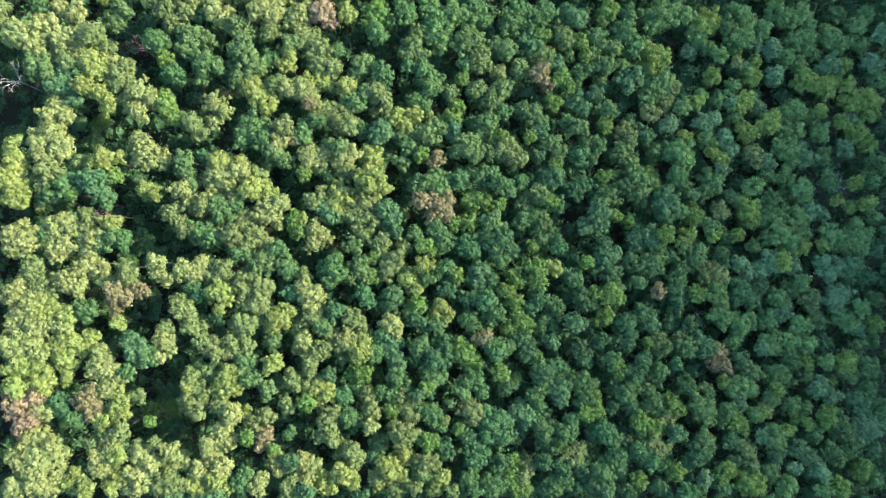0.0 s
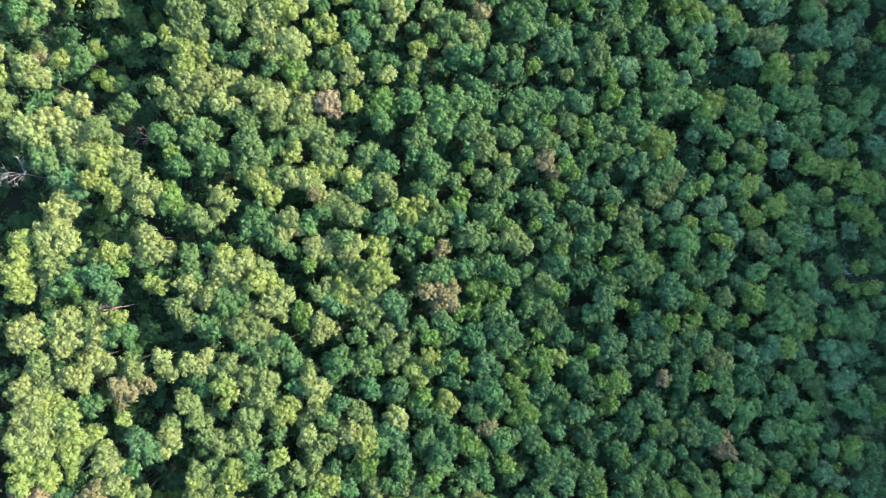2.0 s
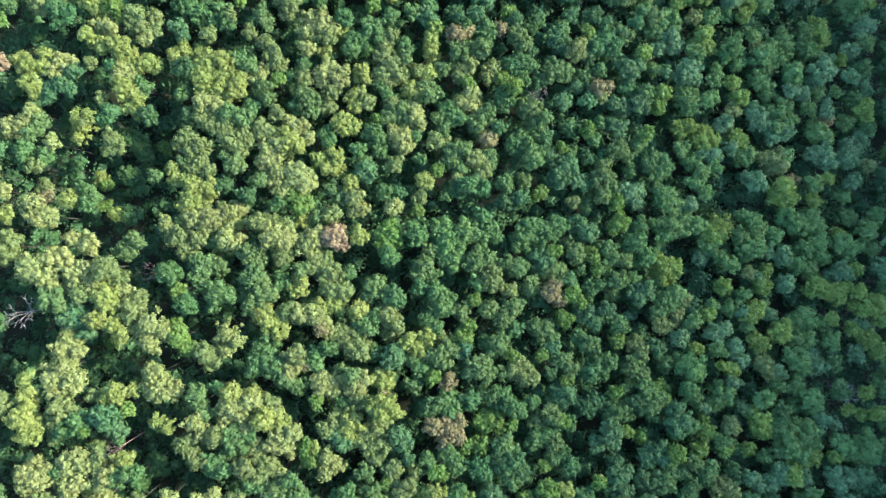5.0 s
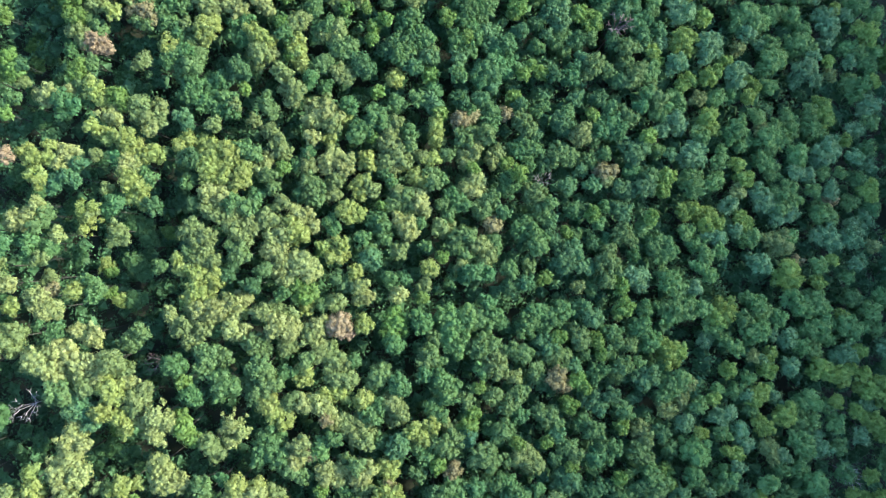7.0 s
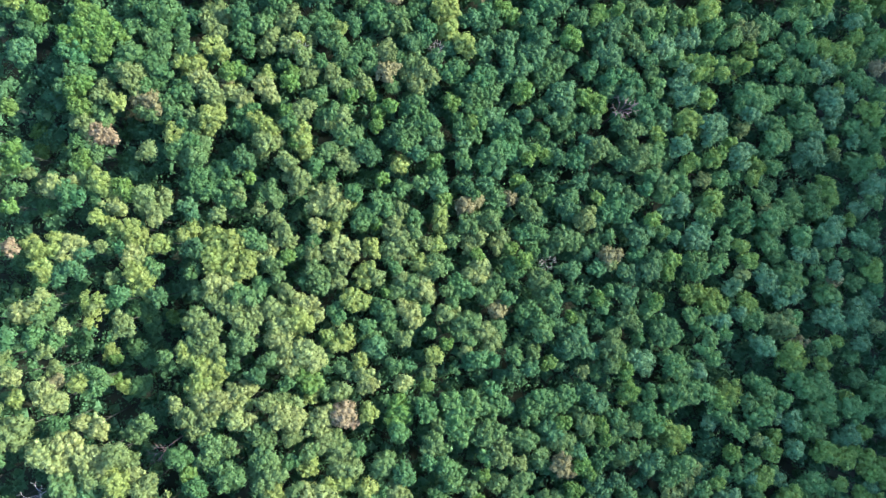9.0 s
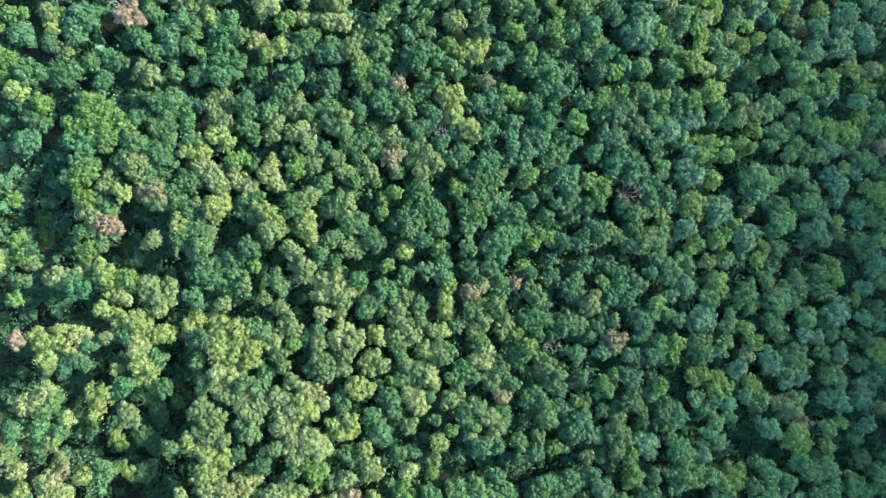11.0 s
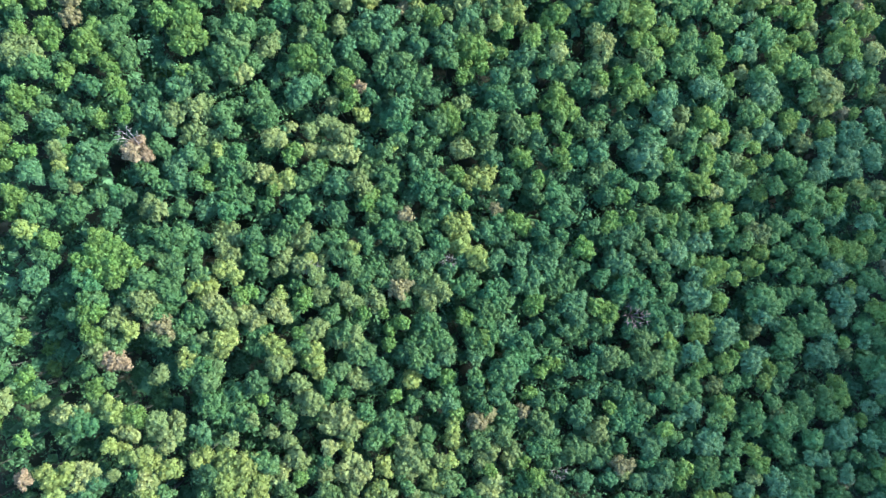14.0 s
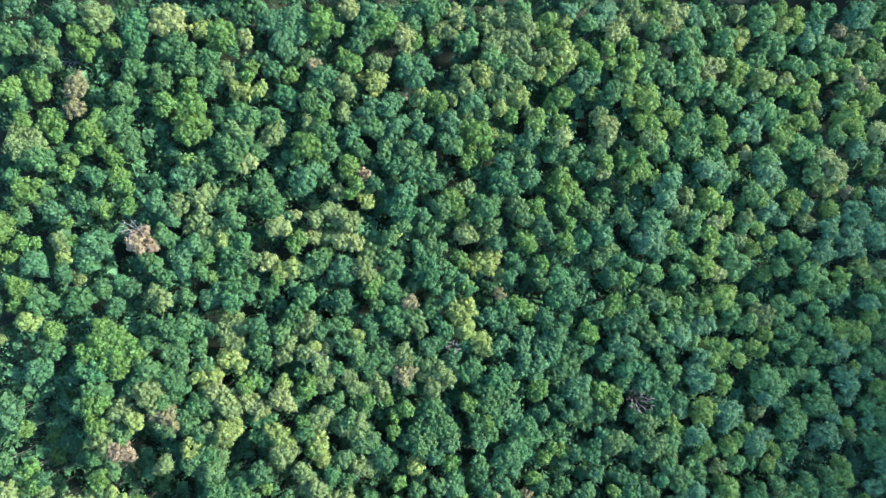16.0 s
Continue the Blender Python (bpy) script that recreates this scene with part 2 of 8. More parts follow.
def crown_at(root, name, x, y, radius, tone, habit, up, uneven=0.7):
    """One body of leaves of a tree, at x, y from its foot."""
    models = sorted(MODELS[habit], key=lambda m: abs(m[0] - radius))[:5 if habit == "lobed" else 3]
    r0, h0, crown, trunk = models[int(rng.integers(len(models)))]
    wide = radius / r0
    tall = (h0 + up + rng.normal() * uneven) / h0
    leaves = new(name, crown)
    leaves.parent = root
    leaves.location = (x, y, 0)
    leaves.rotation_euler = (0, 0, rng.uniform(0, 6.283))
    leaves.scale = (wide, wide, tall)
    leaves.material_slots[0].link = "OBJECT"
    leaves.material_slots[0].material = LEAF[tone]
    return trunk, wide, tall


STANDING = []


def tree(kind, tone, x, y, radius, *boughs, habit="lobed", up=0.0):
    """One forest tree: its crown's centre and radius on the plan, and further bodies of its crown as (dx, dy, radius)."""
    root = new(kind)
    root.location = (x, y, float(ground_z(x, y)))
    STANDING.append((x, y, radius))
    trunk, wide, tall = crown_at(root, "crown", 0, 0, radius, tone, habit, up)
    stem = new("trunk", trunk)
    stem.parent = root
    stem.scale = (wide, wide, tall)
    for dx, dy, r in boughs:
        crown_at(root, "bough", dx, dy, r, tone, habit, up - 0.12 * math.hypot(dx, dy) + 0.2 * (radius - r), 0.35)
    span = "small" if radius < 2.2 and not boughs else "broad" if radius > 3.6 or len(boughs) > 2 else "middling"
    place = "in a canopy gap" if up < -2.5 else "in the forest canopy"
    return tagged(root, f"{span} tree, {KINDS[kind][1]} {HABIT[habit]}, {place}", "tree", group="forest trees")


def oak(x, y, radius, *boughs, **more):
    return tree("oak_tree", "d", x, y, radius, *boughs, **more)


def beech(x, y, radius, *boughs, **more):
    return tree("beech_tree", "g", x, y, radius, *boughs, **more)


def ash(x, y, radius, *boughs, **more):
    return tree("ash_tree", "b", x, y, radius, *boughs, **more)


def basswood(x, y, radius, *boughs, **more):
    return tree("basswood_tree", "a", x, y, radius, *boughs, **more)


def hornbeam(x, y, radius, *boughs, **more):
    return tree("hornbeam_tree", "h", x, y, radius, *boughs, **more)


def aspen(x, y, radius, *boughs, **more):
    return tree("aspen_tree", "c", x, y, radius, *boughs, **more)


def locust(x, y, radius, *boughs, **more):
    return tree("locust_tree", "f", x, y, radius, *boughs, **more)


def birch(x, y, radius, *boughs, **more):
    return tree("birch_tree", "k", x, y, radius, *boughs, **more)


def walnut(x, y, radius, *boughs, **more):
    return tree("walnut_tree", "w", x, y, radius, *boughs, **more)


def elm(x, y, radius, *boughs, **more):
    return tree("elm_tree", "m", x, y, radius, *boughs, **more)


def maple(x, y, radius, *boughs, **more):
    return tree("maple_tree", "l", x, y, radius, *boughs, **more)


def hickory(x, y, radius, *boughs, **more):
    return tree("hickory_tree", "y", x, y, radius, *boughs, **more)


def chestnut(x, y, radius, *boughs, **more):
    return tree("chestnut_tree", "o", x, y, radius, *boughs, **more)


def linden(x, y, radius, *boughs, **more):
    return tree("linden_tree", "p", x, y, radius, *boughs, **more)


def dying(x, y, radius, *boughs, **more):
    return tree("dying_tree", "r", x, y, radius, *boughs, **more)


def withered(x, y, radius, *boughs, **more):
    return tree("withered_tree", "t", x, y, radius, *boughs, **more)


def sapling(tone, x, y, radius, *boughs, **more):
    return tree("sapling", tone, x, y, radius, *boughs, **more)


def dead_tree(x, y, height, spread, turn, label, material=None, thick=1.0):
    """A bare tree: a pale trunk and forked boughs and twigs, with no leaves."""
    verts, faces = [], []
    tube(verts, faces, [(0, 0, -0.6), (0, 0, height * 0.5), (0.2, 0.1, height * 0.8)], [0.2, 0.11, 0.06])
    for i in range(6):
        a = turn + i * 1.05 + rng.normal() * 0.3
        reach = spread * rng.uniform(0.6, 1.1)
        z0 = height * rng.uniform(0.68, 0.8)
        mid = (reach * 0.5 * math.cos(a), reach * 0.5 * math.sin(a), z0 + (height - z0) * 0.5)
        end = (reach * math.cos(a + 0.25), reach * math.sin(a + 0.25), height * rng.uniform(0.9, 1.03))
        tube(verts, faces, [(0.1, 0, z0), mid, end], [0.05 * thick, 0.034 * thick, 0.014 * thick], 5)
        for s in (-1, 1):
            b = a + s * rng.uniform(0.5, 1.0)
            tip = (mid[0] + reach * 0.45 * math.cos(b), mid[1] + reach * 0.45 * math.sin(b), mid[2] + rng.uniform(0.2, 1.2))
            tube(verts, faces, [mid, ((mid[0] + tip[0]) / 2, (mid[1] + tip[1]) / 2, (mid[2] + tip[2]) / 2 + 0.2), tip], [0.036 * thick, 0.025 * thick, 0.012 * thick], 4)
            for q in (-0.6, 0.7):
                c = b + q
                twig = (tip[0] + 0.8 * math.cos(c), tip[1] + 0.8 * math.sin(c), tip[2] + 0.3)
                tube(verts, faces, [tip, twig], [0.035 * thick, 0.015 * thick], 4)
    ob = new("dead_tree", mesh_of("dead_tree", verts, faces, material or DEAD, True))
    ob.location = (x, y, float(ground_z(x, y)))
    return tagged(ob, label, "dead tree")


# tones follow apparent brightness, so sun and shade are partly in the leaf colours
# the slope about -40 m along
linden(-69.9, -38.9, 2.3, (2.6, -0.7, 1.8), (5.3, -0.6, 1.8))
linden(-69.3, -34.4, 2.8, (2.6, -0.5, 2.8), (5.3, -0.1, 2.1))
linden(-67.6, -32.2, 2.6, (-1.4, 0.9, 1.7), (3.1, -0.1, 1.6))
linden(-66.5, -37.7, 2.6, (-2.7, 1.0, 2.1), (2.2, 0.8, 1.8))
hickory(-61.9, -39.1, 1.7, (1.1, 1.8, 1.3))
chestnut(-59.4, -38.8, 1.2)
chestnut(-58.8, -32.9, 1.4)
hickory(-58.5, -39.7, 1.6)
linden(-56.9, -34.8, 1.9, (1.3, 1.8, 1.8), (-0.4, -1.8, 1.8))
linden(-56.0, -37.5, 1.4)
hickory(-54.2, -38.0, 1.7, (-0.8, -1.8, 1.6))
hickory(-53.9, -34.2, 1.5)
chestnut(-53.5, -30.3, 1.7, (-0.8, -1.3, 1.3))
linden(-51.5, -37.6, 1.8, (1.4, -1.4, 1.6), (-0.8, -2.2, 1.8))
linden(-50.3, -34.5, 2.2, (1.4, -1.4, 1.7), (-0.9, 0.9, 1.3))
beech(-49.2, -38.6, 1.0)
sapling("d", -48.2, -32.5, 2.3, up=-8)
chestnut(-48.1, -32.3, 1.1)
chestnut(-46.6, -38.3, 2.1, (1.4, -1.4, 2.1), (-0.8, -1.8, 1.6))
sapling("g", -45.7, -35.4, 1.4, up=-8)
linden(-45.4, -33.7, 1.8, (1.0, -1.9, 1.6), (-0.4, -2.7, 1.3))
hickory(-41.6, -39.8, 2.1, (1.8, -1.0, 1.7))
linden(-41.2, -37.5, 1.3, (4.1, -0.6, 1.3))
linden(-39.5, -33.0, 1.1)
linden(-39.0, -34.8, 1.7, (-0.9, -1.4, 1.8), (1.4, -1.9, 1.6))
hickory(-37.9, -39.4, 1.8, (1.4, -1.0, 1.3))
linden(-37.3, -30.7, 1.9, (1.0, -1.9, 1.6), (-0.9, -1.8, 1.5))
hornbeam(-33.9, -39.1, 2.1, (-0.9, -1.3, 1.6), (0.9, 1.3, 1.2))
maple(-33.1, -31.8, 1.4, habit="soft")
linden(-31.5, -40.1, 1.9, (0.9, 1.3, 1.2))
dying(-31.2, -33.7, 1.1)
dying(-30.3, -31.8, 1.7)
sapling("g", -30.2, -42.2, 1.4, up=-8)
maple(-28.9, -34.2, 1.1, habit="soft")
linden(-28.8, -36.5, 1.9, (1.0, -1.4, 1.2))
chestnut(-26.4, -40.8, 1.6, (0.9, 1.4, 1.2))
beech(-26.2, -31.5, 1.2)
oak(-26.1, -36.1, 1.4)
linden(-23.7, -36.7, 1.9, (1.4, -1.0, 1.3), (0.5, -2.8, 1.5))
ash(-23.2, -41.3, 1.5)
hickory(-20.4, -40.1, 1.7, (-1.0, 1.4, 1.3), (1.0, -1.0, 1.3))
chestnut(-19.6, -31.7, 2.2, (-1.4, -0.4, 1.5), (1.0, -1.4, 1.5))
hickory(-17.1, -38.3, 2.0, (1.0, -1.9, 1.7), (-1.4, -0.9, 1.2))
chestnut(-15.8, -34.6, 1.9, (-1.4, -0.4, 1.6), (0.5, -1.9, 1.6))
oak(-13.8, -42.0, 1.5)
linden(-12.5, -30.5, 1.5)
ash(-11.9, -36.6, 1.3)
linden(-11.4, -39.4, 1.8)
elm(-11.0, -33.8, 1.9)
hickory(-10.9, -41.3, 1.5)
hickory(-9.1, -38.1, 1.9, (1.4, -1.0, 1.6), (-1.0, 1.0, 1.5))
chestnut(-8.1, -41.9, 1.8, (1.9, 0.9, 1.2))
chestnut(-7.2, -32.0, 2.4, (1.5, -0.5, 1.8), (-1.0, 0.5, 1.5))
hickory(-7.2, -34.9, 1.9, (1.0, -1.4, 1.6), (-1.0, -1.4, 1.4))
chestnut(-4.7, -41.1, 1.3)
beech(-3.8, -39.7, 1.4)
chestnut(-2.8, -36.9, 2.2, (-1.0, -1.4, 1.4), (1.5, -1.0, 1.2))
maple(-2.3, -33.6, 1.9, (-1.5, 0.5, 1.4), habit="soft")
hickory(-0.4, -39.8, 1.8, (-1.0, -1.9, 1.9))
oak(0.1, -34.6, 1.9, (0.5, -1.9, 1.4))
chestnut(0.1, -30.3, 1.0)
chestnut(1.6, -41.8, 1.3)
maple(2.8, -31.8, 1.3, habit="soft")
hornbeam(4.5, -40.0, 1.9, (-1.0, -1.9, 1.5))
ash(4.5, -33.3, 1.9, (1.5, -1.5, 1.5))
beech(5.5, -41.9, 1.4)
basswood(5.5, -37.2, 2.2, (1.5, 0.9, 1.5))
beech(8.4, -41.6, 2.5, (1.5, 0.4, 1.5))
basswood(8.5, -30.6, 3.3, (1.5, -2.0, 2.8), (-1.0, -2.9, 2.2))
beech(9.9, -38.8, 2.2, (1.0, 1.4, 1.4))
ash(10.5, -30.1, 1.8)
maple(12.4, -38.4, 2.2, (-1.0, -1.4, 1.5), habit="soft")
oak(13.0, -33.1, 1.8)
maple(13.9, -42.3, 2.2, (-1.5, 1.0, 1.4), habit="soft")
chestnut(14.9, -38.5, 1.9, (-1.0, -1.9, 1.5))
oak(17.5, -34.7, 1.3)
oak(17.9, -37.6, 1.9)
beech(18.0, -32.3, 2.2, (-1.0, 1.5, 1.4))
beech(19.5, -35.2, 1.5)
beech(19.9, -42.0, 2.5, (1.5, 0.9, 1.7), (-1.5, -0.9, 1.5))
oak(21.0, -38.7, 1.8)
beech(21.5, -32.9, 2.5, (1.0, 0.9, 1.5))
chestnut(23.0, -37.3, 1.7, (1.0, 1.4, 1.3))
basswood(23.1, -31.0, 1.2)
oak(24.4, -42.7, 1.7)
oak(25.0, -39.3, 1.6)
beech(28.1, -39.4, 2.2, (1.5, -1.0, 1.7))
basswood(28.7, -32.6, 2.5, (1.5, -1.5, 1.7), (-1.6, -0.9, 1.5))
ash(29.0, -42.8, 2.0, (-2.0, 0.6, 1.5))
oak(30.7, -37.1, 1.7)
oak(31.7, -39.0, 1.2)
oak(32.8, -35.2, 1.7)
oak(33.1, -43.5, 1.6)
maple(35.0, -30.8, 1.8, (1.5, -1.0, 1.7), habit="soft")
maple(35.2, -41.6, 1.8, habit="soft")
basswood(35.9, -37.2, 2.5, (1.5, -1.0, 1.7), (-1.0, 1.0, 1.4))
beech(36.0, -33.3, 2.1)
chestnut(38.5, -36.3, 1.7, (1.6, -0.0, 1.3))
maple(39.1, -31.9, 1.6, (-0.6, -1.5, 1.4), habit="soft")
oak(39.3, -43.2, 1.4)
beech(40.0, -39.3, 1.3)
linden(40.8, -30.5, 1.2)
maple(42.0, -40.4, 2.0, habit="soft")
ash(42.3, -33.5, 2.0)
basswood(43.5, -43.6, 2.1)
beech(46.1, -44.0, 1.3)
basswood(46.4, -37.1, 2.6, (1.6, 0.9, 1.6), (-1.1, -1.4, 1.6))
hornbeam(47.0, -34.6, 1.7)
aspen(47.3, -41.5, 1.6)
ash(51.4, -43.7, 1.8)
maple(51.6, -40.2, 1.7, (-1.1, -1.0, 1.6), habit="soft")
basswood(52.8, -35.3, 1.7)
oak(53.2, -38.8, 1.3)
maple(54.0, -31.8, 2.2, (1.0, -1.5, 1.3), habit="soft")
elm(55.9, -37.9, 2.3, (0.5, -1.5, 1.4), (-1.0, 1.5, 1.4))
locust(56.3, -42.8, 2.9, (1.0, -1.0, 1.6))
birch(57.3, -30.4, 1.5)
maple(58.4, -30.4, 1.6, habit="soft")
aspen(58.8, -34.4, 1.7)
beech(60.1, -41.0, 1.9)
birch(60.4, -34.0, 2.3, (1.0, -2.0, 2.0))
ash(61.3, -38.0, 1.6)
locust(63.2, -33.1, 1.1, habit="soft")
birch(63.2, -43.1, 2.0, (-0.6, -1.5, 1.4))
oak(64.2, -34.1, 1.7)
aspen(64.5, -40.1, 1.3)
ash(65.7, -37.2, 2.3, (1.6, -1.1, 1.9))
maple(67.0, -32.1, 1.3, (-1.6, 0.5, 1.2), habit="soft")
beech(69.1, -34.2, 2.0)
aspen(69.3, -40.8, 1.9, (1.0, -1.5, 1.7))
birch(69.7, -44.3, 1.7)
oak(70.0, -38.8, 1.3)
maple(70.9, -31.2, 2.0, (1.2, 1.0, 1.3), habit="soft")
hornbeam(72.2, -37.8, 2.2, (1.0, -1.0, 1.5))
maple(73.0, -43.9, 2.3, (1.0, -1.0, 1.4), habit="soft")
hornbeam(73.6, -33.3, 2.6, (1.6, -0.5, 2.0))
beech(76.1, -37.4, 1.8)
beech(77.4, -44.5, 1.6)
maple(77.5, -41.5, 1.9, (0.6, 1.5, 1.2), habit="soft")
aspen(77.9, -35.5, 1.4)
aspen(79.7, -33.0, 2.6, (0.5, -1.5, 2.1), (-1.6, 0.6, 1.6))
oak(80.5, -37.6, 1.9)
birch(80.7, -43.1, 1.9)
# the slope about -20 m along
linden(-71.6, -12.5, 2.3, (3.1, -0.3, 2.4), (5.3, -0.5, 1.8), (8.0, -0.7, 1.8))
linden(-71.0, -16.2, 2.9, (2.2, 0.9, 2.6), (3.6, -1.0, 1.8))
withered(-70.5, -26.3, 2.8, (1.8, -1.9, 2.1), (3.0, 1.3, 1.7), (0.6, -4.1, 1.7))
hickory(-70.2, -23.1, 2.1, (-1.3, 0.0, 1.6))
hickory(-70.0, -18.5, 2.6, (-1.7, -1.3, 2.1))
hickory(-67.7, -10.7, 2.6, (2.2, -0.5, 2.6), (4.5, -1.0, 2.1))
sapling("g", -66.8, -24.4, 1.5, up=-8)
hickory(-66.7, -22.3, 2.3, (-2.3, 1.9, 1.8), (-0.5, 2.3, 1.7))
linden(-66.5, -26.8, 1.6)
hickory(-65.6, -16.8, 1.8, (1.3, 0.4, 1.3))
oak(-63.9, -26.0, 1.8)
hickory(-63.8, -18.6, 1.8, (0.9, -1.4, 1.3), (0.6, -3.2, 1.0))
hickory(-62.6, -15.4, 2.1, (2.3, -1.0, 2.1), (3.1, 0.4, 1.6))
beech(-61.6, -28.3, 1.2)
beech(-60.1, -10.3, 2.2)
dying(-59.5, -25.1, 2.3, (1.0, -1.9, 1.7), (-0.8, -2.7, 1.3), (0.4, 1.4, 1.3))
sapling("l", -58.7, -13.3, 2.1, habit="soft", up=-8)
linden(-57.5, -19.2, 2.4, (1.8, -1.0, 1.8), (-0.8, -1.4, 1.6))
linden(-57.2, -16.9, 1.1)
hickory(-56.7, -28.4, 1.3)
chestnut(-56.7, -29.8, 1.5)
linden(-56.0, -23.4, 2.6, (1.7, 1.8, 1.6))
hickory(-54.4, -12.4, 1.1)
hickory(-54.2, -25.7, 2.4, (-0.8, -1.8, 1.8), (1.0, -1.9, 1.2))
beech(-53.0, -20.7, 1.5)
sapling("l", -52.5, -29.0, 1.9, habit="soft", up=-8)
chestnut(-51.5, -24.8, 1.2)
ash(-51.3, -17.0, 2.6, (-1.4, 1.4, 1.6), (1.0, -1.9, 1.3))
maple(-49.3, -29.0, 1.1, habit="soft")
hornbeam(-49.0, -18.4, 1.5)
sapling("d", -48.8, -25.7, 2.1, up=-8)
sapling("l", -48.3, -28.6, 2.1, habit="soft", up=-8)
linden(-47.7, -15.6, 2.4, (1.0, -1.4, 1.5), (-0.4, -2.8, 1.2))
chestnut(-47.3, -13.3, 1.5)
hickory(-43.4, -23.6, 1.1)
chestnut(-43.0, -21.8, 1.5, (1.0, -1.9, 2.1), (-0.3, -4.2, 2.4), (1.9, -3.3, 1.6))
chestnut(-41.8, -13.1, 1.9, (-1.4, -0.4, 1.3))
chestnut(-41.4, -27.8, 1.2)
elm(-40.2, -21.3, 1.5)
chestnut(-39.5, -16.7, 2.4, (-1.4, 1.0, 1.5), (1.0, -1.4, 1.5))
oak(-39.1, -11.9, 1.2)
hickory(-38.2, -10.3, 1.1)
hickory(-37.0, -21.9, 2.1, (1.0, -1.9, 2.0), (-0.9, -2.3, 1.7), (1.4, 0.9, 1.3))
chestnut(-36.2, -16.2, 1.6, (-0.4, -1.9, 1.2))
linden(-35.5, -28.0, 1.9, (-2.3, 1.0, 1.7), (-1.4, -0.9, 1.3))
chestnut(-34.0, -12.9, 2.2, (-1.9, -0.5, 1.5), (1.8, 0.9, 1.6))
hornbeam(-33.8, -20.1, 2.4, (1.0, -1.9, 1.6), (-0.9, 1.0, 1.3))
chestnut(-33.7, -16.7, 1.6)
hickory(-33.6, -28.0, 1.2)
chestnut(-30.4, -28.6, 2.0, (-1.8, -1.4, 1.7))
elm(-29.7, -16.3, 1.8)
hickory(-29.2, -19.7, 2.0)
hickory(-28.4, -12.1, 2.4, (1.4, 1.4, 1.6), (-0.9, -1.4, 1.6))
elm(-28.2, -23.9, 2.3, (-1.9, -0.4, 1.7))
chestnut(-26.7, -26.8, 1.4)
chestnut(-25.8, -23.0, 1.6, (-0.5, 1.4, 1.1))
chestnut(-24.1, -12.6, 1.9, (-0.6, -1.1, 1.4))
linden(-24.1, -15.9, 1.9, (-0.6, -1.4, 1.4))
maple(-23.4, -26.4, 1.7, habit="soft")
chestnut(-23.0, -21.2, 1.6, (-1.4, -1.9, 1.9), (-0.4, -2.8, 1.2))
chestnut(-22.7, -11.6, 2.2, (1.9, -1.5, 2.2))
chestnut(-22.1, -17.9, 2.4, (-0.9, -1.4, 1.6), (1.4, 0.9, 1.5))
hickory(-21.1, -24.1, 2.2, (1.4, -1.0, 1.8), (-0.4, -1.9, 1.3))
hornbeam(-20.8, -13.6, 1.5)
chestnut(-20.1, -29.3, 2.0, (1.4, 0.9, 1.5))
oak(-19.7, -21.7, 1.5)
oak(-18.9, -10.7, 1.8)
elm(-17.4, -18.9, 1.6)
basswood(-17.3, -25.6, 1.9)
linden(-16.9, -16.0, 2.2, (-1.9, 0.5, 1.6))
beech(-16.3, -28.9, 1.9, (1.0, -1.4, 1.6))
chestnut(-16.0, -12.2, 2.2, (1.5, -1.0, 1.4))
hornbeam(-14.9, -24.2, 1.3)
hickory(-14.5, -18.0, 2.3, (0.5, 1.4, 1.4), (-0.5, -1.4, 1.5))
maple(-14.0, -21.8, 1.9, (-1.9, -0.4, 1.6), habit="soft")
chestnut(-13.0, -25.7, 2.0, (0.5, -2.4, 1.9))
hornbeam(-12.6, -15.6, 1.3)
beech(-12.1, -18.5, 1.5)
linden(-9.2, -13.2, 2.2, (1.0, -1.0, 1.4))
ash(-9.2, -17.6, 2.5, (1.0, -2.0, 1.8), (-1.0, 2.0, 1.8))
beech(-9.1, -25.3, 1.9, (-1.5, 0.5, 1.2))
maple(-9.1, -28.2, 1.6, habit="soft")
hornbeam(-8.2, -22.4, 1.8, (1.5, -2.0, 1.2))
chestnut(-6.2, -27.3, 2.3, (-1.0, 1.5, 1.5), (0.5, -1.9, 1.4))
oak(-4.8, -12.3, 1.8)
hornbeam(-4.8, -19.6, 1.5, (0.5, 2.4, 1.4))
oak(-4.3, -25.4, 1.3)
beech(-2.9, -14.0, 1.3)
maple(-2.8, -24.2, 1.3, habit="soft")
oak(-2.3, -25.5, 1.0)
beech(-1.8, -29.3, 2.3, (1.0, -1.5, 1.5), (-1.0, 1.0, 1.4))
maple(-1.4, -11.9, 1.4, habit="soft")
oak(-1.4, -19.7, 2.2, (2.0, 0.9, 1.7), (-1.5, 1.5, 1.5))
hornbeam(-1.4, -22.6, 2.2, (-1.5, 1.0, 1.5))
hornbeam(-0.9, -13.8, 1.7)
hickory(-0.4, -10.4, 1.4, (1.2, -1.5, 1.3))
basswood(-0.4, -16.8, 1.8)
hornbeam(3.6, -25.1, 1.4)
maple(3.6, -18.8, 2.2, (1.5, -1.0, 1.7), (-0.5, 1.5, 1.4))
beech(4.6, -12.9, 2.0, (1.0, -1.0, 1.4))
chestnut(5.5, -29.0, 2.5, (-1.5, 1.0, 1.7))
beech(5.6, -22.7, 2.2, (-1.5, -0.5, 1.5))
beech(7.0, -25.2, 1.4)
dying(7.1, -15.9, 1.3)
beech(8.1, -16.9, 1.7)
beech(9.6, -18.4, 2.1, (1.5, 1.0, 1.4))
beech(9.6, -11.5, 2.1, (-1.5, -1.5, 1.7))
maple(10.1, -21.8, 1.8, habit="soft")
oak(11.5, -24.8, 1.4)
maple(13.1, -23.4, 1.2, habit="soft")
ash(13.5, -29.2, 2.2, (1.5, -1.0, 1.8))
